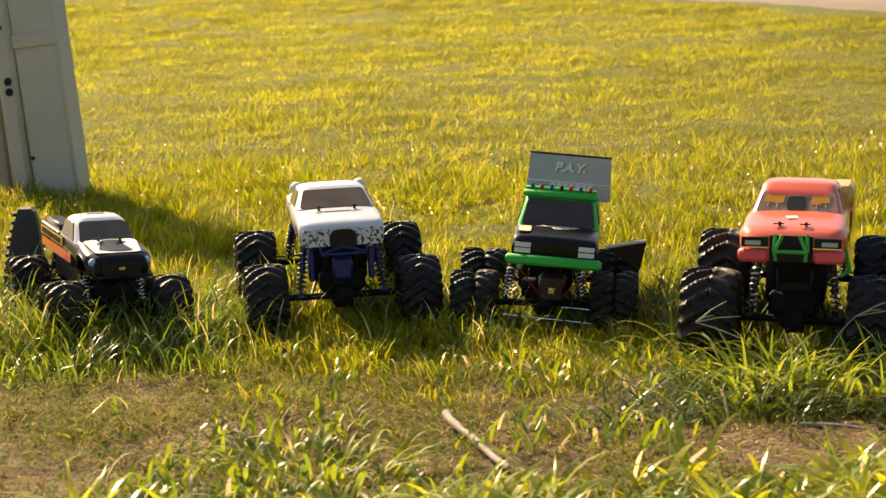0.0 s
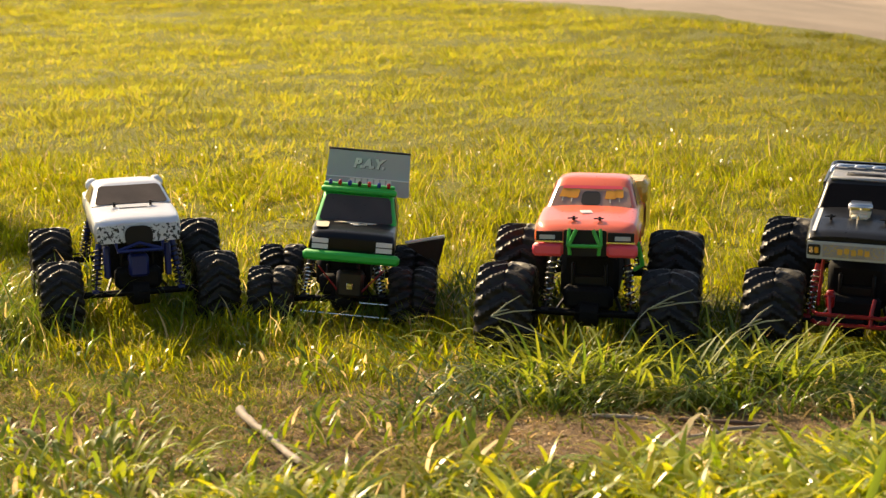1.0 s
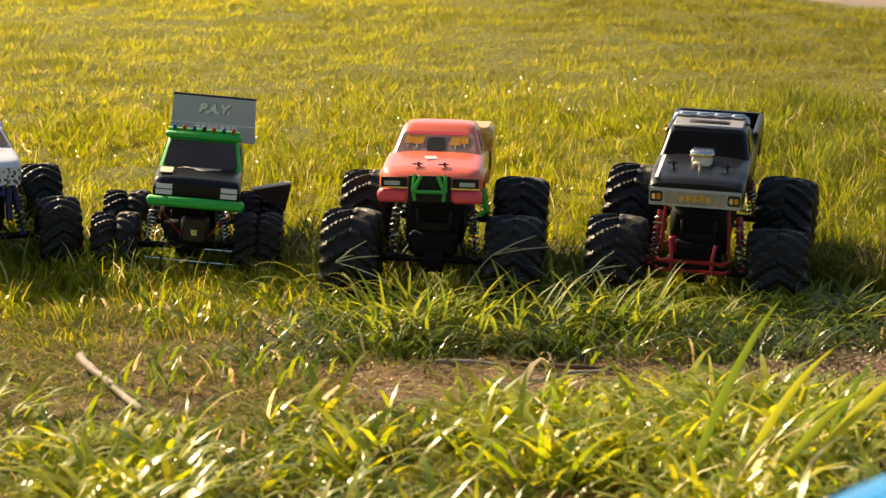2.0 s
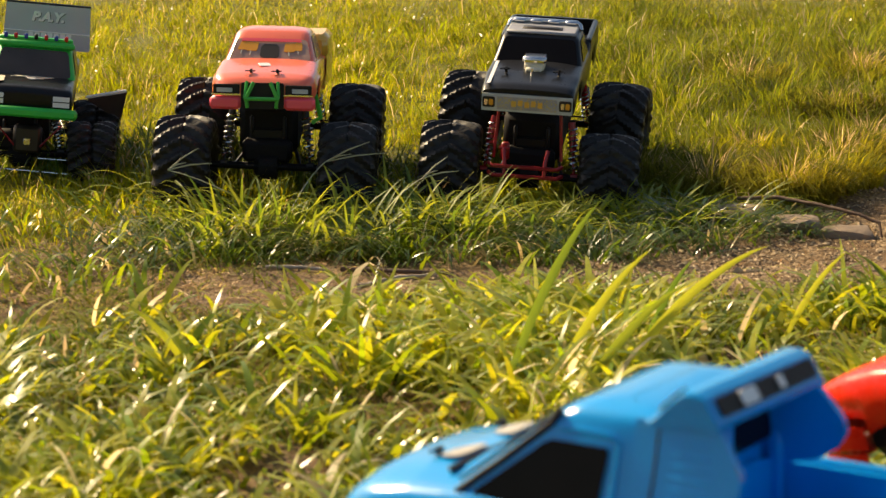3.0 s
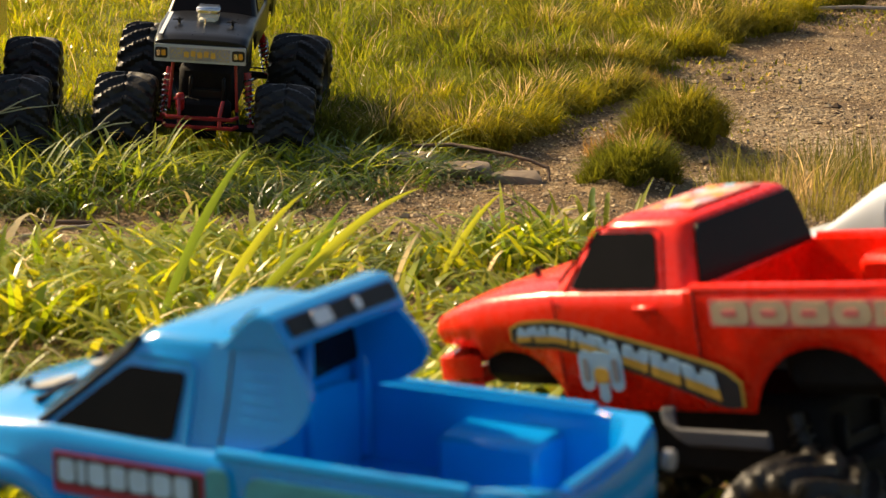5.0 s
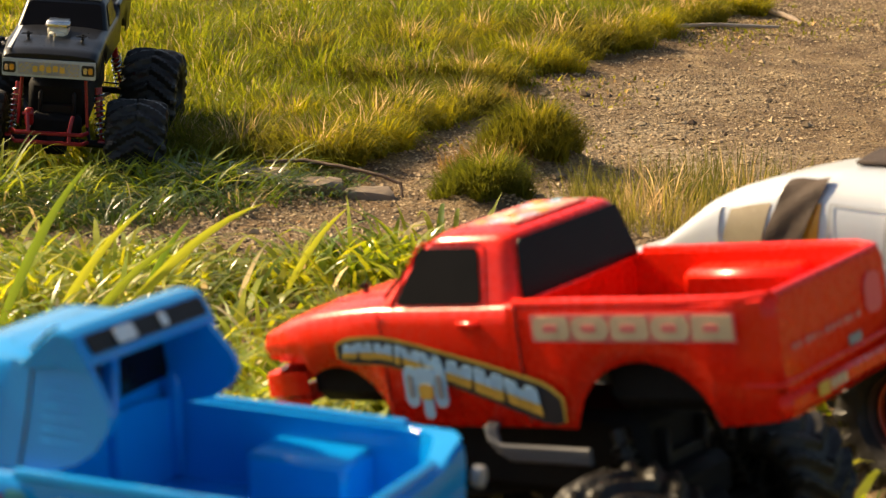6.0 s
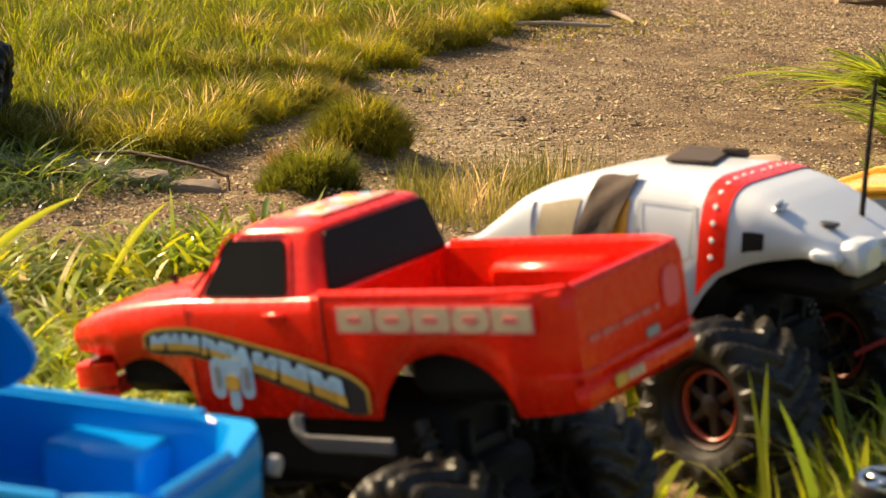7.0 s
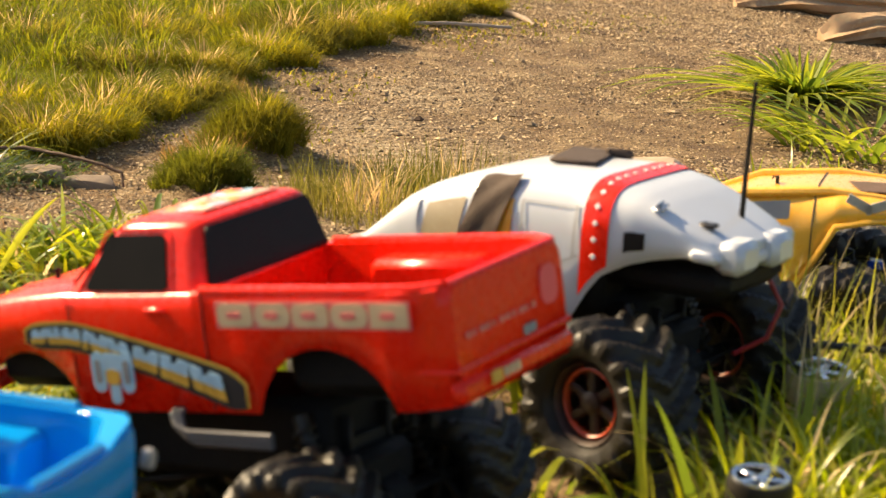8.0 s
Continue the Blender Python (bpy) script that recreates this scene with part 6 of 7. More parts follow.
    part("tail_box", Build().box((-0.01, -0.214, 0.226), (0.12, 0.026, 0.016), 0.005), WHITE, body)
    for x, w, z in ((-0.092, 0.022, 0.236), (0.085, 0.02, 0.236)):
        part("tail_flap", Build().box((x, -0.205, z), (w, 0.03, 0.012), 0.004, Euler((0.1, 0.25, 0.2)).to_matrix()), WHITE, body)
    p, n = skin(-0.150, 0.29, 0.003)
    part("latch", Build().box(p, (0.012, 0.016, 0.002), 0.0008, n.to_track_quat('Z', 'Y').to_matrix()).tube([p + Vector((-0.006, 0, 0.002)), p + Vector((0.008, 0.002, 0.004))], 0.0016, 6), STEEL, body)
    p, n = skin(-0.19, 0.40, 0.002)
    part("vent", Build().box(p, (0.018, 0.014, 0.004), 0.001, n.to_track_quat('Z', 'Y').to_matrix()), DARK, body)
    part("antenna", Build().tube([(0.02, -0.19, 0.24), (0.0195, -0.192, 0.31), (0.018, -0.196, 0.395)], [0.0032, 0.0028, 0.0022], 8), BLACK, t)
    for sx in (-1, 1):
        part("drive_shaft", Build().tube([(sx * 0.03, -0.14, 0.085), (sx * 0.1, -0.14, 0.085)], 0.006, 8), DARK, t)
    part("cable", Build().tube([(0.075, -0.2, 0.19), (0.082, -0.215, 0.16), (0.062, -0.21, 0.128), (0.025, -0.19, 0.115)], 0.0028, 6), REDTUBE, t, "red cable")
    # added dark block stands in for the shade inside the rear body
    part("arch_shade", Build().box((0, -0.15, 0.205), (0.15, 0.14, 0.034), 0.012).box((0, -0.05, 0.19), (0.17, 0.08, 0.07), 0.012), MATTE_SHADE, body)
    part("radiator", Build().box((0.01, -0.175, 0.192), (0.05, 0.012, 0.022), 0.003), GOLD, t)
    add_chassis(t, "white", 0.150, BLACK, DARK, DARK, 0.06)
    add_wheels(t, "white", 0.048, surface("brown_rim", (0.030, 0.012, 0.007), 0.5), steer=14.0, ring_mat=surface("orange_rim", (0.42, 0.05, 0.012), 0.4, vary=0.2))


def yellow_truck():
    t = thing("monster_truck", "scuffed golden yellow model truck with torn dark decals in grass", "model truck", stand("yellow") @ seat("yellow"), "near trucks")
    form = [(-0.215, 0.08, 0.236, 0.25), (-0.19, 0.094, 0.234, 0.257), (-0.15, 0.098, 0.230, 0.261), (-0.112, 0.1, 0.221, 0.262), (-0.09, 0.101, 0.180, 0.262), (-0.068, 0.102, 0.138, 0.261), (-0.058, 0.102, 0.132, 0.26), (0.0, 0.1, 0.135, 0.252), (0.052, 0.097, 0.138, 0.232), (0.08, 0.096, 0.14, 0.222), (0.16, 0.088, 0.145, 0.206), (0.22, 0.06, 0.16, 0.186)]
    body = part("body", dome(spread(form, [(0.14, 0.12, 0.06)], -0.215, 0.22, 90), 4.0, 22), YELLOW, t, smooth=30)
    sol = body.modifiers.new("thickness", 'SOLIDIFY')
    sol.thickness, sol.offset = 0.0016, -1
    for sx in (-1, 1):
        part("ridge", Build().tube([(sx * 0.07, -0.2, 0.254), (sx * 0.074, -0.1, 0.2595), (sx * 0.074, 0.0, 0.2495), (sx * 0.066, 0.08, 0.219)], [0.004, 0.006, 0.006, 0.003], 8), YELLOW, body)
        part("arch_lip", Build().tube([(sx * 0.1015, -0.058, 0.132), (sx * 0.1025, -0.068, 0.139), (sx * 0.102, -0.09, 0.180), (sx * 0.101, -0.112, 0.221), (sx * 0.0985, -0.15, 0.230), (sx * 0.088, -0.208, 0.2355)], [0.003, 0.004, 0.0045, 0.0045, 0.004, 0.003], 8), YELLOW, body)
        q = [(sx * 0.1000, 0.020, 0.220), (sx * 0.1030, -0.056, 0.226), (sx * 0.0985, -0.056, 0.249), (sx * 0.0965, 0.012, 0.240)]
        part("decal", Build().panel(*(q if sx < 0 else [q[1], q[0], q[3], q[2]]), 0.0008, 0.0012, 0.15), GREY, body, "worn grey patch")
        for a in (25, 160):
            d = Matrix.Rotation(radians(a), 3, 'X')
            part("torn_decal", Build().box(Vector((sx * 0.0975, -0.15, 0.246)) + d @ Vector((0, 0.012, 0)), (0.0016, 0.034, 0.012), 0.0006, d), WORN, body, "torn grey decal")
    part("seam", dome(spread(form, [], -0.084, -0.0825, 3, 0.0012), 4.0, 22), BROWN, body)
    part("scuff", Build().box((-0.03, -0.15, 0.2618), (0.07, 0.05, 0.0014), 0.0004, Euler((0.02, 0.0, 0.3)).to_matrix()), DARKWOOD, body, "brown scuffed patch")
    clip(body, -0.03, -0.03, 0.258)
    part("module", Build().box((-0.045, -0.16, 0.168), (0.02, 0.02, 0.012), 0.003), BLUELENS, t)
    add_chassis(t, "yellow", 0.138, BLACK, DARK, DARK, 0.06)
    add_wheels(t, "yellow", 0.045, DARK)


red_truck()
blue_truck()
white_truck()
yellow_truck()


# things lying about
LEAF = surface("broad_leaf", (0.12, 0.17, 0.014), 0.5, vary=0.3, scale=25)
nn, ll = links(LEAF)
info = nn.new("ShaderNodeObjectInfo")
leaf_ramp = nn.new("ShaderNodeValToRGB")
leaf_ramp.color_ramp.elements[0].color, leaf_ramp.color_ramp.elements[1].color = (0.09, 0.16, 0.012, 1), (0.34, 0.36, 0.02, 1)
ll.new(info.outputs["Random"], leaf_ramp.inputs["Fac"])
glow_through = nn.new("ShaderNodeBsdfTranslucent")
blend = nn.new("ShaderNodeMixShader")
blend.inputs["Fac"].default_value = 0.5
ll.new(leaf_ramp.outputs["Color"], nn["Principled BSDF"].inputs["Base Color"])
lit_leaf = nn.new("ShaderNodeHueSaturation")
lit_leaf.inputs["Hue"].default_value, lit_leaf.inputs["Value"].default_value = 0.485, 1.7
ll.new(leaf_ramp.outputs["Color"], lit_leaf.inputs["Color"])
ll.new(lit_leaf.outputs["Color"], glow_through.inputs["Color"])
ll.new(nn["Principled BSDF"].outputs[0], blend.inputs[1])
ll.new(glow_through.outputs[0], blend.inputs[2])
ll.new(blend.outputs[0], nn["Material Output"].inputs["Surface"])


DRYSTICK = surface("grey_brown_wood", (0.27, 0.2, 0.14), 0.85, vary=0.45, bump=0.8, bump_scale=90)


def post():
    """A weathered steel post with a folded flange, a strap and bolt holes."""
    base = float(height(-1.7, 5.25))
    t = thing("utility_post", "weathered grey painted steel utility post leaning slightly in the lawn", "post", pose(-1.722, 5.30, base - 0.05, 0, -5.5, -6))
    h = 1.05
    part("face", Build().box((0.055, 0, h / 2), (0.12, 0.10, h), 0.008), POST, t)
    part("flange", Build().box((-0.035, -0.012, h / 2), (0.055, 0.085, h), 0.012), POST, t)
    part("side_channel", Build().box((-0.1, 0.015, h / 2), (0.07, 0.09, h), 0.014), surface("brown_stained_paint", (0.33, 0.29, 0.22), 0.65, vary=0.3, scale=8, bump=0.2, bump_scale=50), t)
    part("strap", Build().box((0.057, -0.052, 0.45), (0.124, 0.008, 0.036), 0.003), POST, t, "grey metal strap")
    for z in (0.352, 0.325):
        part("bolt_hole", Build().tube([(-0.03, -0.053, z), (-0.03, -0.058, z)], 0.0105, 14), BLACK, t)
    part("rivet", Build().tube([(0.006, -0.049, 0.15), (0.006, -0.053, 0.15)], 0.006, 10), DARK, t)
    part("rivet", Build().tube([(-0.03, -0.053, 0.49), (-0.03, -0.057, 0.49)], 0.005, 10), DARK, t)


def rock(name, label, x, y, size, seed, turn=0.0, sink=0.35, material=None):
    bm = bmesh.new()
    bmesh.ops.create_icosphere(bm, subdivisions=3, radius=0.5)
    for v in bm.verts:
        d = noise.noise(v.co * 2.1 + Vector((seed, 0, 0))) * 0.28 + noise.noise(v.co * 5 + Vector((0, seed, 0))) * 0.1
        q = Vector([math.copysign(min(abs(c) * 1.35, 0.5), c) for c in v.co]) * (1 + d)
        v.co = Vector((q.x * size[0], q.y * size[1], q.z * size[2]))
    me = bpy.data.meshes.new(name)
    bm.to_mesh(me)
    bm.free()
    me.materials.append(material or STONE)
    me.polygons.foreach_set("use_smooth", [True] * len(me.polygons))
    me.set_sharp_from_angle(angle=radians(32))
    ob = new(name, me)
    ob.matrix_world = pose(x, y, float(height(x, y)) + size[2] * (0.5 - sink), 4, -3, turn)
    return tagged(ob, label, "rock")


def gnarled(name, label, category, pts, r, seed):
    """A split, ridged piece of old wood along a line."""
    path = [Vector((x, y, float(height(x, y)) + z)) for x, y, z in pts]
    fine = [a.lerp(b, k / 14) for a, b in zip(path[:-1], path[1:]) for k in range(14)] + [path[-1]]
    n, m = 26, len(fine)
    b = Build()
    for i, p in enumerate(fine):
        d = (fine[min(i + 1, m - 1)] - fine[max(i - 1, 0)]).normalized()
        side = d.cross(Vector((0, 0, 1))).normalized()
        up = side.cross(d)
        for k in range(n):
            a = 2 * math.pi * k / n
            ridge = 0.16 * math.sin(5 * a + 0.15 * i) + 0.10 * math.sin(11 * a + seed) + 0.28 * noise.noise(Vector((math.cos(a) * 1.4, math.sin(a) * 1.4, i * 0.14 + seed)))
            q = r * (1 + ridge) * (0.55 + 0.45 * min(1, i / 4, (m - 1 - i) / 3 + 0.3))
            b.v.append(tuple(p + (side * math.cos(a) + up * math.sin(a) * 0.8) * q))
    b.f = [[i * n + k, i * n + (k + 1) % n, (i + 1) * n + (k + 1) % n, (i + 1) * n + k] for i in range(m - 1) for k in range(n)]
    b.f += [list(reversed(range(n))), [(m - 1) * n + k for k in range(n)]]
    return lone(name, b, LOGWOOD, label, category, smooth=28)


def stick(name, label, pts, r, material=WOOD):
    path = [Vector((x, y, float(height(x, y)) + z)) for x, y, z in pts]
    fine = []
    for a, b in zip(path[:-1], path[1:]):
        for k in range(5):
            q = a.lerp(b, k / 5)
            j = r * 0.35
            fine.append(q + Vector((random.uniform(-j, j), random.uniform(-j, j), random.uniform(-j, j) * 0.5)))
    fine.append(path[-1])
    n = len(fine)
    return lone(name, Build().tube(fine, [r * (0.85 + 0.3 * random.random()) * (1 - 0.35 * i / n) for i in range(n)], 9), material, label, "stick")


def tuft(name, label, x, y, radius, count, h, w, tint_a, tint_b, seed, lean=(0.2, 0.9), mat=LAWN, segs=4, flat=0.2, dry=0.05):
    """A bushy clump: blades that lean outward from its middle, one object."""
    rs = np.random.RandomState(seed)
    a = rs.rand(count) * 2 * np.pi
    q = radius * np.sqrt(rs.rand(count)) * (0.85 + 0.3 * np.sin(a * 2 + seed) * np.sin(a * 3 + 2 * seed))
    xy = np.stack([x + q * np.cos(a), y + q * np.sin(a)], -1)
    hh = h * (0.3 + 0.8 * rs.rand(count) ** 1.2) * (1.05 - 0.45 * (q / radius) ** 2)
    ll = lean[0] + (lean[1] - lean[0]) * rs.rand(count)
    ob = blades(name, xy, hh, w * (0.6 + 0.8 * rs.rand(count)), np.clip(ll, 0, 1), tints(count, tint_a, tint_b, (0.34, 0.26, 0.12), dry, seed), mat, label, "plant", segs=segs, flat=flat, seed=seed, toward=a, loose=1.1)
    return ob


def plant(name, label, x, y, sets):
    """A plant whose broad blades are parts of their own: dx, dy, radius, count, length, width, seed, lean, flat, rise for each set."""
    t = thing(name, label, "plant", pose(x, y, float(height(x, y))))
    for dx, dy, radius, count, h, w, seed, lean, flat, low in sets:
        rs = np.random.RandomState(seed)
        for i in range(count):
            a, q = rs.rand() * 2 * math.pi, radius * math.sqrt(rs.rand())
            px, py = dx + q * math.cos(a), dy + q * math.sin(a)
            pz = float(height(x + px, y + py)) - float(height(x, y)) - 0.004
            az = a + rs.randn() * 0.5
            tw = az + math.pi / 2 + rs.randn() * 0.45
            hh, ww, ll = h * (0.45 + 0.55 * rs.rand()), w * (0.6 + 0.7 * rs.rand()), lean[0] + (lean[1] - lean[0]) * rs.rand()
            b = Build()
            for k in range(8):
                f = k / 7
                out = ll * f ** 1.25 * hh
                up = low * (hh * f * math.sqrt(max(0.05, 1 - (ll * f) ** 2 * 0.8)) - flat * hh * f ** 3 * ll)
                half = ww * 0.5 * (1 - f ** 2.4) * (0.7 + 0.5 * min(f * 3, 1)) + 0.0002
                c = Vector((px + math.cos(az) * out, py + math.sin(az) * out, pz + up))
                side = Vector((math.cos(tw), math.sin(tw), 0)) * half
                keel = Vector((0, 0, -half * 0.35))
                b.v += [tuple(c - side), tuple(c + keel), tuple(c + side)]
            b.f = [g for k in range(7) for g in ([3 * k, 3 * k + 1, 3 * k + 4, 3 * k + 3], [3 * k + 1, 3 * k + 2, 3 * k + 5, 3 * k + 4])]
            part("blade", b, LEAF, t, smooth=60)
    return t


def long_blades(label, x, y, blades_at):
    """A plant of a few long blades: foot x, y, tip x, y, height, and width for each."""
    t = thing("broad_plant", label, "plant", pose(x, y, float(height(x, y))))
    for fx, fy, tx, ty, tall, wide in blades_at:
        foot, tip = Vector((fx, fy, 0.0)), Vector((tx, ty, tall))
        bend = foot.lerp(tip, 0.5) + Vector((0, 0, 0.18 * (tip - foot).length))
        flat = (tip - foot).cross(Vector((0, 0, 1))).normalized()
        side = (0.35 * flat + 0.94 * (tip - foot).normalized().cross(flat)).normalized()
        keel = side.cross((tip - foot).normalized())
        b = Build()
        for k in range(10):
            f = k / 9
            c = foot.lerp(bend, f).lerp(bend.lerp(tip, f), f)
            half = wide * 0.5 * (1 - f ** 2.6) * (0.65 + 0.5 * min(f * 2.5, 1)) + 0.0002
            b.v += [tuple(c - side * half), tuple(c - keel * half * 0.4), tuple(c + side * half)]
        b.f = [g for k in range(9) for g in ([3 * k, 3 * k + 1, 3 * k + 4, 3 * k + 3], [3 * k + 1, 3 * k + 2, 3 * k + 5, 3 * k + 4])]
        part("blade", b, LEAF, t, smooth=60)
    return t


def toppled_car():
    """A small model car lying on its side: two wheels face up over a dark chassis rail."""
    a, c = Vector((1.112, 1.376, 0.088)), Vector((1.386, 1.692, 0.074))
    t = thing("model_car", "small dark model car lying on its side, chrome wheels up", "model car")
    for at, r, depth, mat in ((a, 0.029, 0.026, RUBBER), (c, 0.037, 0.032, BRASS)):
        w = part("wheel", Build().lathe([(-depth / 2, r * 0.8), (-depth / 2, r * 0.94), (-depth * 0.3, r), (depth * 0.3, r), (depth / 2, r * 0.94), (depth / 2, r * 0.84), (depth * 0.3, r * 0.8)], 36, axis='Z'), mat, t, m=Matrix.Translation(at) @ pose(0, 0, 0, 5, -4, 20))
        part("dish", Build().lathe([(depth * 0.5, r * 0.84), (depth * 0.53, r * 0.78), (depth * 0.1, r * 0.72), (depth * 0.05, r * 0.1), (depth * 0.05, 0.0003)], 32, axis='Z'), BLACK, w)
        for i in range(5):
            m = Matrix.Rotation(2 * math.pi * i / 5, 3, 'Z')
            part("spoke", Build().box(m @ Vector((0, r * 0.42, depth * 0.38)), (r * 0.24, r * 0.7, depth * 0.2), 0.001, m), CHROME, w)
        part("hub", Build().lathe([(depth * 0.3, r * 0.24), (depth * 0.5, r * 0.22), (depth * 0.52, r * 0.1), (depth * 0.52, 0.0003)], 20, axis='Z'), CHROME, w)
        part("rim", Build().lathe([(depth * 0.46, r * 0.88), (depth * 0.56, r * 0.86), (depth * 0.54, r * 0.74), (depth * 0.4, r * 0.72)], 36, axis='Z'), CHROME, w)
        g = float(height(at.x, at.y))
        part("axle", Build().tube([(at.x, at.y, g + 0.004), (at.x, at.y, at.z)], 0.006, 10), DARK, t)
    d = (c - a).normalized()
    mid = (a + c) / 2
    part("chassis", Build().box((mid.x, mid.y, 0.035), (0.03, 0.44, 0.05), 0.008, Euler((0, 0, math.atan2(d.y, d.x) - math.pi / 2)).to_matrix()), BLACK, t)
    part("hoop", Build().tube([c + Vector((-0.06, 0.03, -0.02)), c + Vector((-0.04, 0.045, 0.022)), c + Vector((0.03, 0.04, 0.03)), c + Vector((0.12, 0.0, 0.026)), c + Vector((0.2, -0.05, -0.02))], 0.0045, 8), DARK, t)


post()
rock("flat_stone", "long flat grey-brown stone at the edge of the tussocks", 0.80, 3.31, (0.17, 0.06, 0.03), 1.5, -8, 0.3)
rock("flat_stone", "squarish brown stone beside the bare path", 0.905, 3.235, (0.10, 0.06, 0.038), 4.2, -14, 0.5)
rock("flat_stone", "small tapered brown stone under the thin root", 0.985, 3.195, (0.09, 0.045, 0.026), 7.7, -20, 0.4)
rock("flat_stone", "flat tan paving stone in the soil", 1.945, 3.085, (0.17, 0.10, 0.05), 9.1, 25, 0.2, surface("tan_stone", (0.40, 0.30, 0.20), 0.85, vary=0.25, scale=20, bump=0.6, bump_scale=80))
gnarled("stump", "gnarled brown stump against the weathered log", "stump", [(3.48, 4.80, 0.0), (3.62, 4.76, 0.04), (3.80, 4.70, 0.05), (4.1, 4.6, 0.04)], 0.06, 5.0)
stick("root", "thin dark curved root lying over the stones", [(0.86, 3.37, 0.03), (0.92, 3.33, 0.036), (0.975, 3.26, 0.036), (1.02, 3.215, 0.032), (1.045, 3.19, 0.022), (1.045, 3.17, -0.004)], 0.0034, DARKWOOD)
stick("stick", "pale weathered stick lying on the dry turf", [(-0.466, 3.07, 0.018), (-0.41, 2.93, 0.014), (-0.353, 2.79, 0.009)], 0.0070)
stick("stick", "short pale stick half hidden under tussock grass", [(0.06, 3.06, 0.004), (0.11, 3.05, 0.006), (0.15, 3.035, 0.004)], 0.0035)
stick("twig", "thin dark twig on the bare path", [(0.17, 3.03, 0.006), (0.25, 2.99, 0.01), (0.33, 2.985, 0.006)], 0.004, DARKWOOD)
stick("twig", "thin grey twig in the front grass", [(0.18, 2.85, 0.02), (0.24, 2.90, 0.022), (0.30, 2.94, 0.016)], 0.004)
stick("stick", "bleached stick at the edge of the lawn", [(2.62, 5.36, 0.006), (2.69, 5.27, 0.014), (2.71, 5.13, 0.01), (2.69, 5.0, 0.004)], 0.010, DRYSTICK)
stick("twig", "long thin branch lying along the lawn edge", [(2.2, 4.95, 0.015), (2.38, 4.93, 0.02), (2.56, 4.88, 0.02)], 0.006)
gnarled("log", "split weathered orange-brown log at the border", "log", [(3.58, 5.42, 0.0), (3.75, 5.36, 0.03), (3.95, 5.28, 0.035), (4.4, 5.1, 0.03)], 0.05, 2.0)
tuft("grass_tuft", "round olive-green grass tuft on bare soil", 1.345, 3.38, 0.10, 7000, 0.082, 0.0016, (0.055, 0.075, 0.009), (0.17, 0.155, 0.02), 41, (0.25, 1.0), LAWN, 4, 0.25, 0.01)
tuft("grass_tuft", "low dark green grass tuft in front of another", 1.165, 3.10, 0.088, 4600, 0.07, 0.0016, (0.045, 0.068, 0.009), (0.13, 0.13, 0.018), 42, (0.25, 1.0), LAWN, 4, 0.25, 0.01)
tuft("grass_tuft", "reddish dry grass tuft beside the bare soil", 1.235, 3.33, 0.085, 700, 0.06, 0.002, (0.15, 0.10, 0.035), (0.25, 0.17, 0.06), 43)
tuft("grass_tuft", "low reddish dry weeds at the lawn edge", 1.46, 4.02, 0.12, 1200, 0.055, 0.002, (0.14, 0.10, 0.03), (0.24, 0.18, 0.05), 56)
tuft("weed_clump", "thin seeding weeds behind the red truck", 1.38, 2.95, 0.20, 1300, 0.11, 0.0013, (0.06, 0.07, 0.014), (0.17, 0.15, 0.035), 44, (0.1, 0.8), LAWN, 4, 0.15, 0.1)
tuft("weed_clump", "thin seeding weeds at the path edge", 1.60, 3.08, 0.17, 500, 0.10, 0.0013, (0.06, 0.07, 0.014), (0.16, 0.14, 0.035), 45, (0.1, 0.45))
plant("rank_clump", "rank grass at the front truck wheels", 0.02, 3.42, ((0, 0, 0.30, 110, 0.17, 0.005, 53, (0.4, 1.0), 0.35, 0.8),))
plant("broad_plant", "sprawling rosette of broad green blades on bare soil", 2.84, 3.92,
      ((0, 0, 0.035, 170, 0.30, 0.015, 46, (0.7, 1.0), 0.1, 0.5), (0, 0, 0.04, 50, 0.16, 0.009, 47, (0.2, 0.8), 0.05, 0.9), (-0.02, -0.02, 0.04, 70, 0.52, 0.015, 55, (0.95, 1.0), 0.3, 0.26)))
plant("broad_plant", "broad green blades sprawling over the grit", 2.66, 3.38, ((0, 0, 0.20, 150, 0.28, 0.012, 48, (0.7, 1.0), 0.15, 0.5),))
long_blades("few long broad blades standing out of the front grass", 0.38, 2.38,
            ((-0.08, -0.05, 0.072, 0.124, 0.205, 0.013), (-0.02, -0.03, 0.133, 0.10, 0.148, 0.011), (0.0, -0.08, 0.159, 0.012, 0.125, 0.011), (0.04, -0.05, 0.286, 0.12, 0.143, 0.012),
             (-0.07, 0.17, -0.136, 0.241, 0.119, 0.009), (0.10, 0.05, 0.20, 0.16, 0.12, 0.010), (0.30, 0.12, 0.42, 0.22, 0.11, 0.009)))
plant("broad_plant", "clump of broad blades by the bare path", 0.95, 2.66, ((0, 0, 0.14, 90, 0.15, 0.008, 50, (0.3, 0.95), 0.25, 0.8),))
plant("broad_plant", "clump of broad green blades in dry turf", -0.62, 2.78, ((0, 0, 0.13, 80, 0.13, 0.008, 51, (0.6, 1.0), 0.5, 0.8),))
plant("broad_plant", "few upright broad blades beside the toppled car", 1.15, 1.52, ((0, 0, 0.09, 16, 0.19, 0.011, 52, (0.1, 0.65), 0.1, 1.0),))
toppled_car()
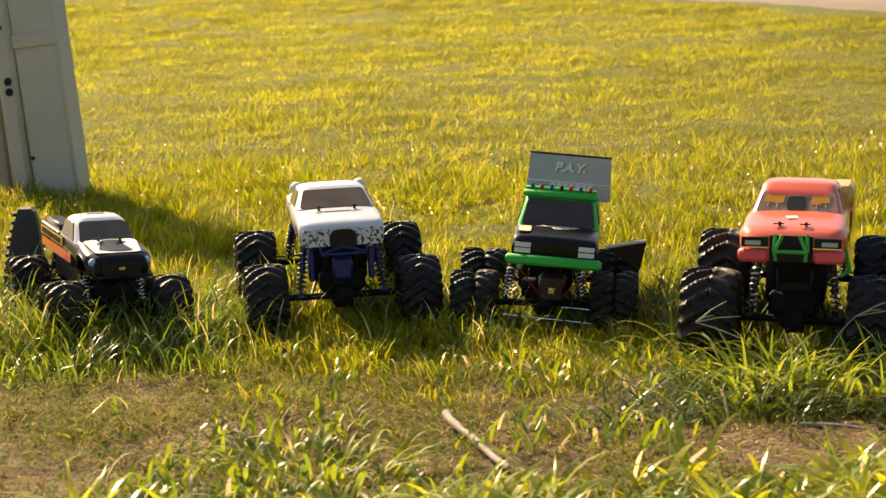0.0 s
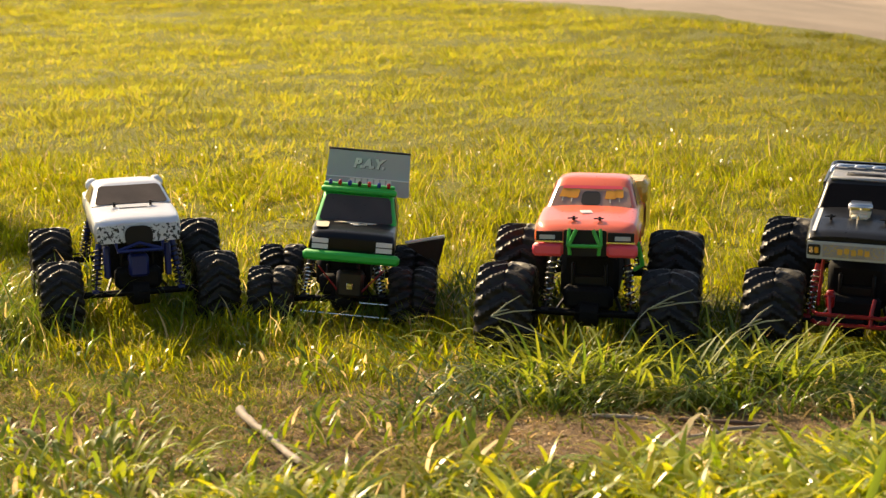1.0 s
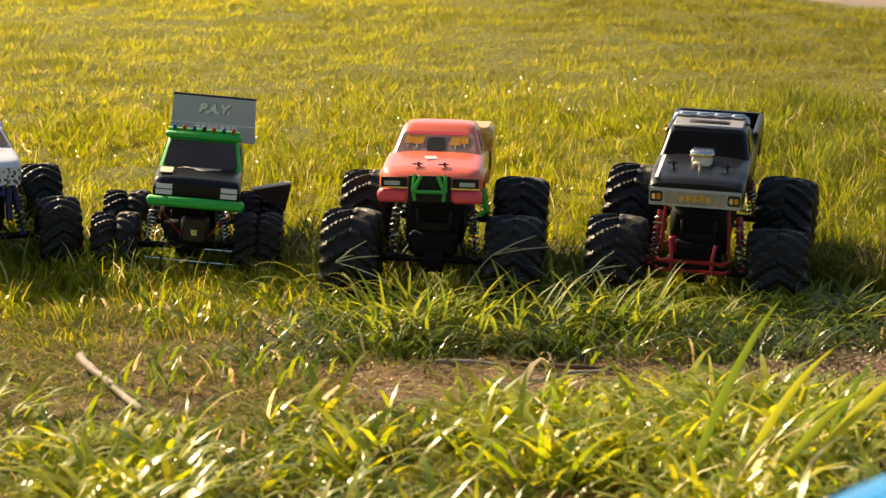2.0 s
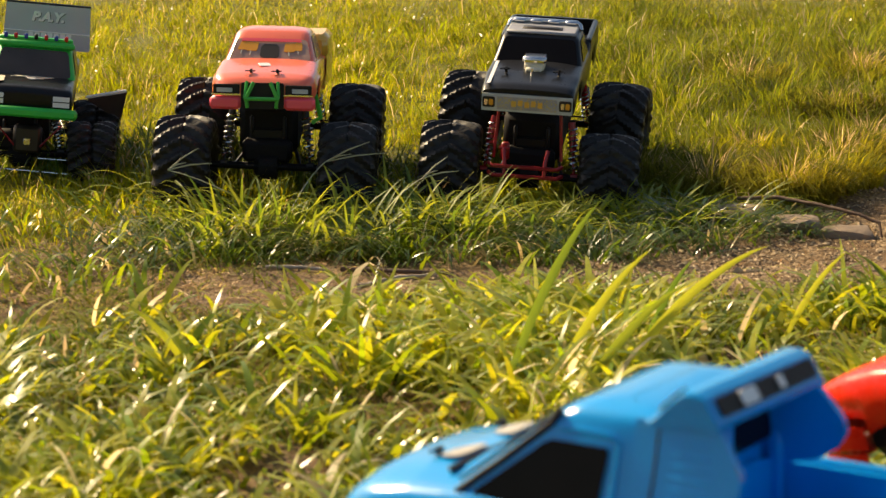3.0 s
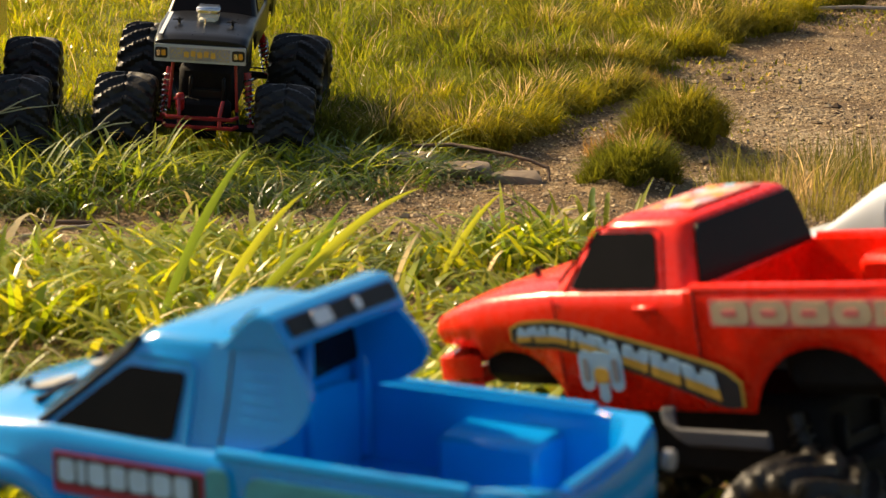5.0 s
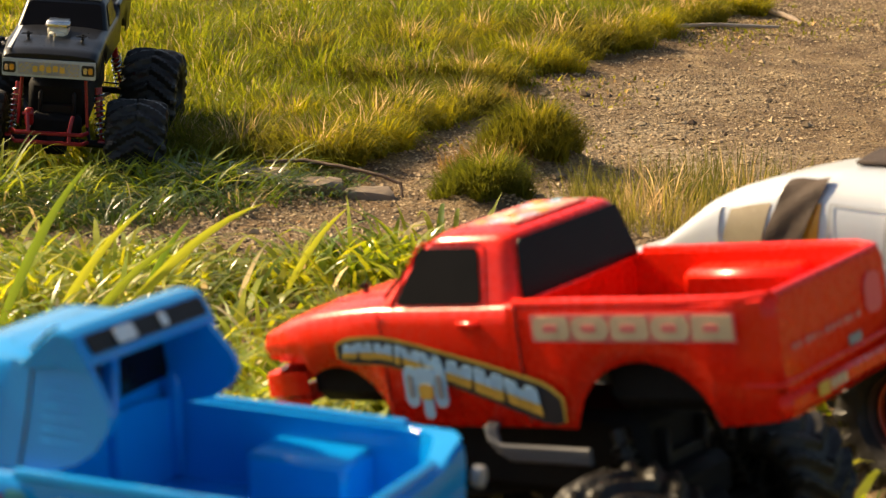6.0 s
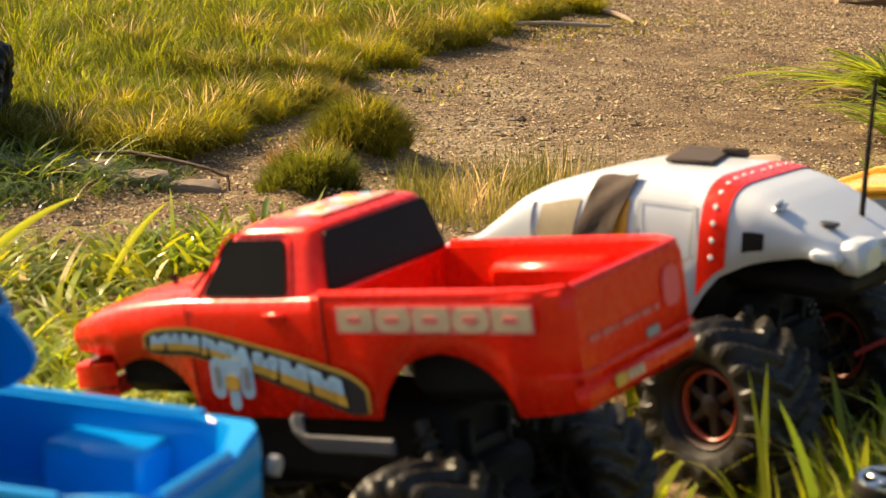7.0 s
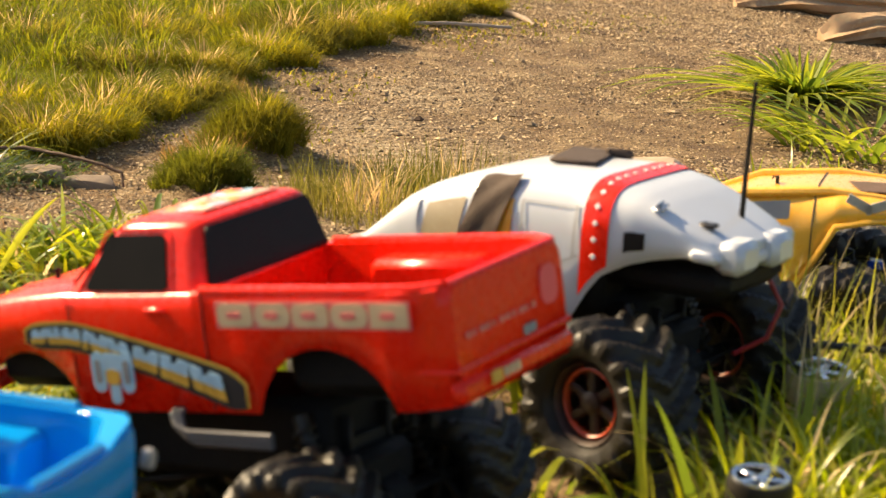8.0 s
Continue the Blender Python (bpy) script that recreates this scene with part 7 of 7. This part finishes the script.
# mounds of long grass along the lawn's ragged edge: x, y, radius, length
for i, (x, y, r, h) in enumerate(((0.86, 3.56, 0.13, 0.13), (0.98, 3.50, 0.11, 0.13), (1.08, 3.60, 0.10, 0.12), (0.76, 3.66, 0.12, 0.11), (1.26, 3.88, 0.12, 0.11), (1.40, 3.97, 0.10, 0.10), (1.16, 3.76, 0.12, 0.12),
                                  (1.0, 3.80, 0.12, 0.10), (1.5, 4.22, 0.13, 0.12), (1.70, 4.44, 0.13, 0.13), (1.86, 4.68, 0.14, 0.15), (2.02, 4.76, 0.13, 0.14), (2.2, 4.95, 0.12, 0.12), (2.4, 5.12, 0.13, 0.12), (2.62, 5.3, 0.13, 0.10),
                                  (1.3, 4.25, 0.13, 0.12), (1.5, 4.66, 0.15, 0.14), (1.72, 4.85, 0.14, 0.12), (1.2, 4.6, 0.14, 0.11))):
    dark = 0.75 + 0.5 * ((i * 7) % 5) / 4
    tuft("grass_tuft", "shaggy green grass mound at the lawn's ragged edge", x, y, r, 2900, h, 0.0020, (0.066 * dark, 0.086 * dark, 0.010), (0.185 * dark, 0.172 * dark, 0.02), 60 + i, (0.35, 1.0), LAWN, 3, 0.35, 0.06)
for i, (x, y) in enumerate(((0.1, 3.33), (0.3, 3.30), (0.48, 3.27), (0.62, 3.36), (0.74, 3.36), (0.2, 3.22), (0.84, 3.40), (0.02, 3.32), (0.38, 3.27), (0.56, 3.28), (0.68, 3.28))):
    plant("tussock", "spreading dark green tussock before the row of trucks", x, y, ((0, 0, 0.07, 60, 0.20, 0.0050, 90 + i, (0.35, 1.0), 0.35, 0.72 if x < 0.45 else 0.46),))


def seed_stem(label, base, tip, spread, seed):
    """A grass stem that ends in three thin seed fingers."""
    rs = np.random.RandomState(seed)
    g = float(height(base[0], base[1]))
    a, c = Vector((base[0], base[1], g)), Vector(tip)
    bend = (a + c) / 2 + Vector((0, 0, 0.025))
    b = Build().tube([a.lerp(bend, f).lerp(bend.lerp(c, f), f) for f in np.linspace(0, 1, 8)], [0.0013 - 0.0005 * f for f in np.linspace(0, 1, 8)], 5)
    t = lone("seed_stem", b, STRAWMAT, label, "grass stem")
    for i in range(3):
        d = Vector((spread * (0.5 + 0.35 * i), (rs.rand() - 0.5) * 0.03, 0.012 + 0.022 * (i % 2)))
        part("seed_finger", Build().tube([c, c + d * 0.5 + Vector((0, 0, 0.003)), c + d], [0.0011, 0.0014, 0.0006], 5), STRAWMAT, t)
    return t


STRAWMAT = surface("pale_stem", (0.42, 0.40, 0.24), 0.6, vary=0.2)
seed_stem("pale crabgrass stem with three seed fingers by a wheel", (0.10, 3.36), (-0.085, 3.42, 0.092), 0.06, 1)
seed_stem("pale crabgrass stem with forked seed head before a tyre", (0.10, 3.37), (0.175, 3.43, 0.098), 0.085, 2)
seed_stem("pale crabgrass stem leaning over the tussock", (0.25, 3.33), (0.33, 3.38, 0.075), 0.05, 3)


# grit and pebbles on the bare soil
def pebbles():
    rs = np.random.RandomState(77)
    ico = 0.5 * np.array([(1, 0, 0), (-1, 0, 0), (0, 1, 0), (0, -1, 0), (0, 0, 1), (0, 0, -1)], float)
    tri = np.array([(0, 2, 4), (2, 1, 4), (1, 3, 4), (3, 0, 4), (2, 0, 5), (1, 2, 5), (3, 1, 5), (0, 3, 5)])
    n = 135000
    x, y = 0.5 + 3.5 * rs.rand(n), 2.7 + 2.9 * rs.rand(n)
    bare = 1 - np.clip(lawn_cover(x, y) + front_cover(x, y), 0, 1)
    keep = rs.rand(n) < bare * (0.28 + 0.62 * ease(0.38, 0.62, fbm(x * 2.2, y * 2.2 + 4)))
    x, y = x[keep], y[keep]
    x2, y2 = -0.8 + 1.6 * rs.rand(1500), 2.7 + 0.5 * rs.rand(1500)
    x, y = np.concatenate([x, x2]), np.concatenate([y, y2])
    n = len(x)
    s = 0.0031 + 0.0062 * rs.rand(n) ** 3.5 + 0.014 * (rs.rand(n) < 0.01) * rs.rand(n)
    z = height(x, y) + s * 0.12
    a = rs.rand(n) * 6.28
    v = ico[None] * (0.75 + 0.5 * rs.rand(n, len(ico), 1)) * s[:, None, None] * np.stack([1 + 0.6 * rs.rand(n), 0.8 + 0.4 * rs.rand(n), 0.5 + 0.3 * rs.rand(n)], -1)[:, None, :]
    vx = v[..., 0] * np.cos(a)[:, None] - v[..., 1] * np.sin(a)[:, None] + x[:, None]
    vy = v[..., 0] * np.sin(a)[:, None] + v[..., 1] * np.cos(a)[:, None] + y[:, None]
    vz = v[..., 2] + z[:, None]
    verts = np.stack([vx, vy, vz], -1).reshape(-1, 3)
    faces = (tri[None] + (np.arange(n) * len(ico))[:, None, None]).reshape(-1, 3)
    me = bpy.data.meshes.new("grit")
    me.from_pydata(verts.tolist(), [], faces.tolist())
    m = surface("pebble", (0.3, 0.24, 0.18), 0.85, vary=0.5, scale=25)
    nn, ll = links(m)
    geo = nn.new("ShaderNodeNewGeometry")
    rp = nn.new("ShaderNodeValToRGB")
    rp.color_ramp.elements[0].color, rp.color_ramp.elements[1].color = (0.07, 0.038, 0.018, 1), (0.68, 0.50, 0.28, 1)
    ll.new(geo.outputs["Random Per Island"], rp.inputs["Fac"])
    ll.new(rp.outputs["Color"], nn["Principled BSDF"].inputs["Base Color"])
    me.materials.append(m)
    tagged(new("grit", me), "scattered grit and small pebbles on bare soil", "pebbles", kind="stuff")


pebbles()
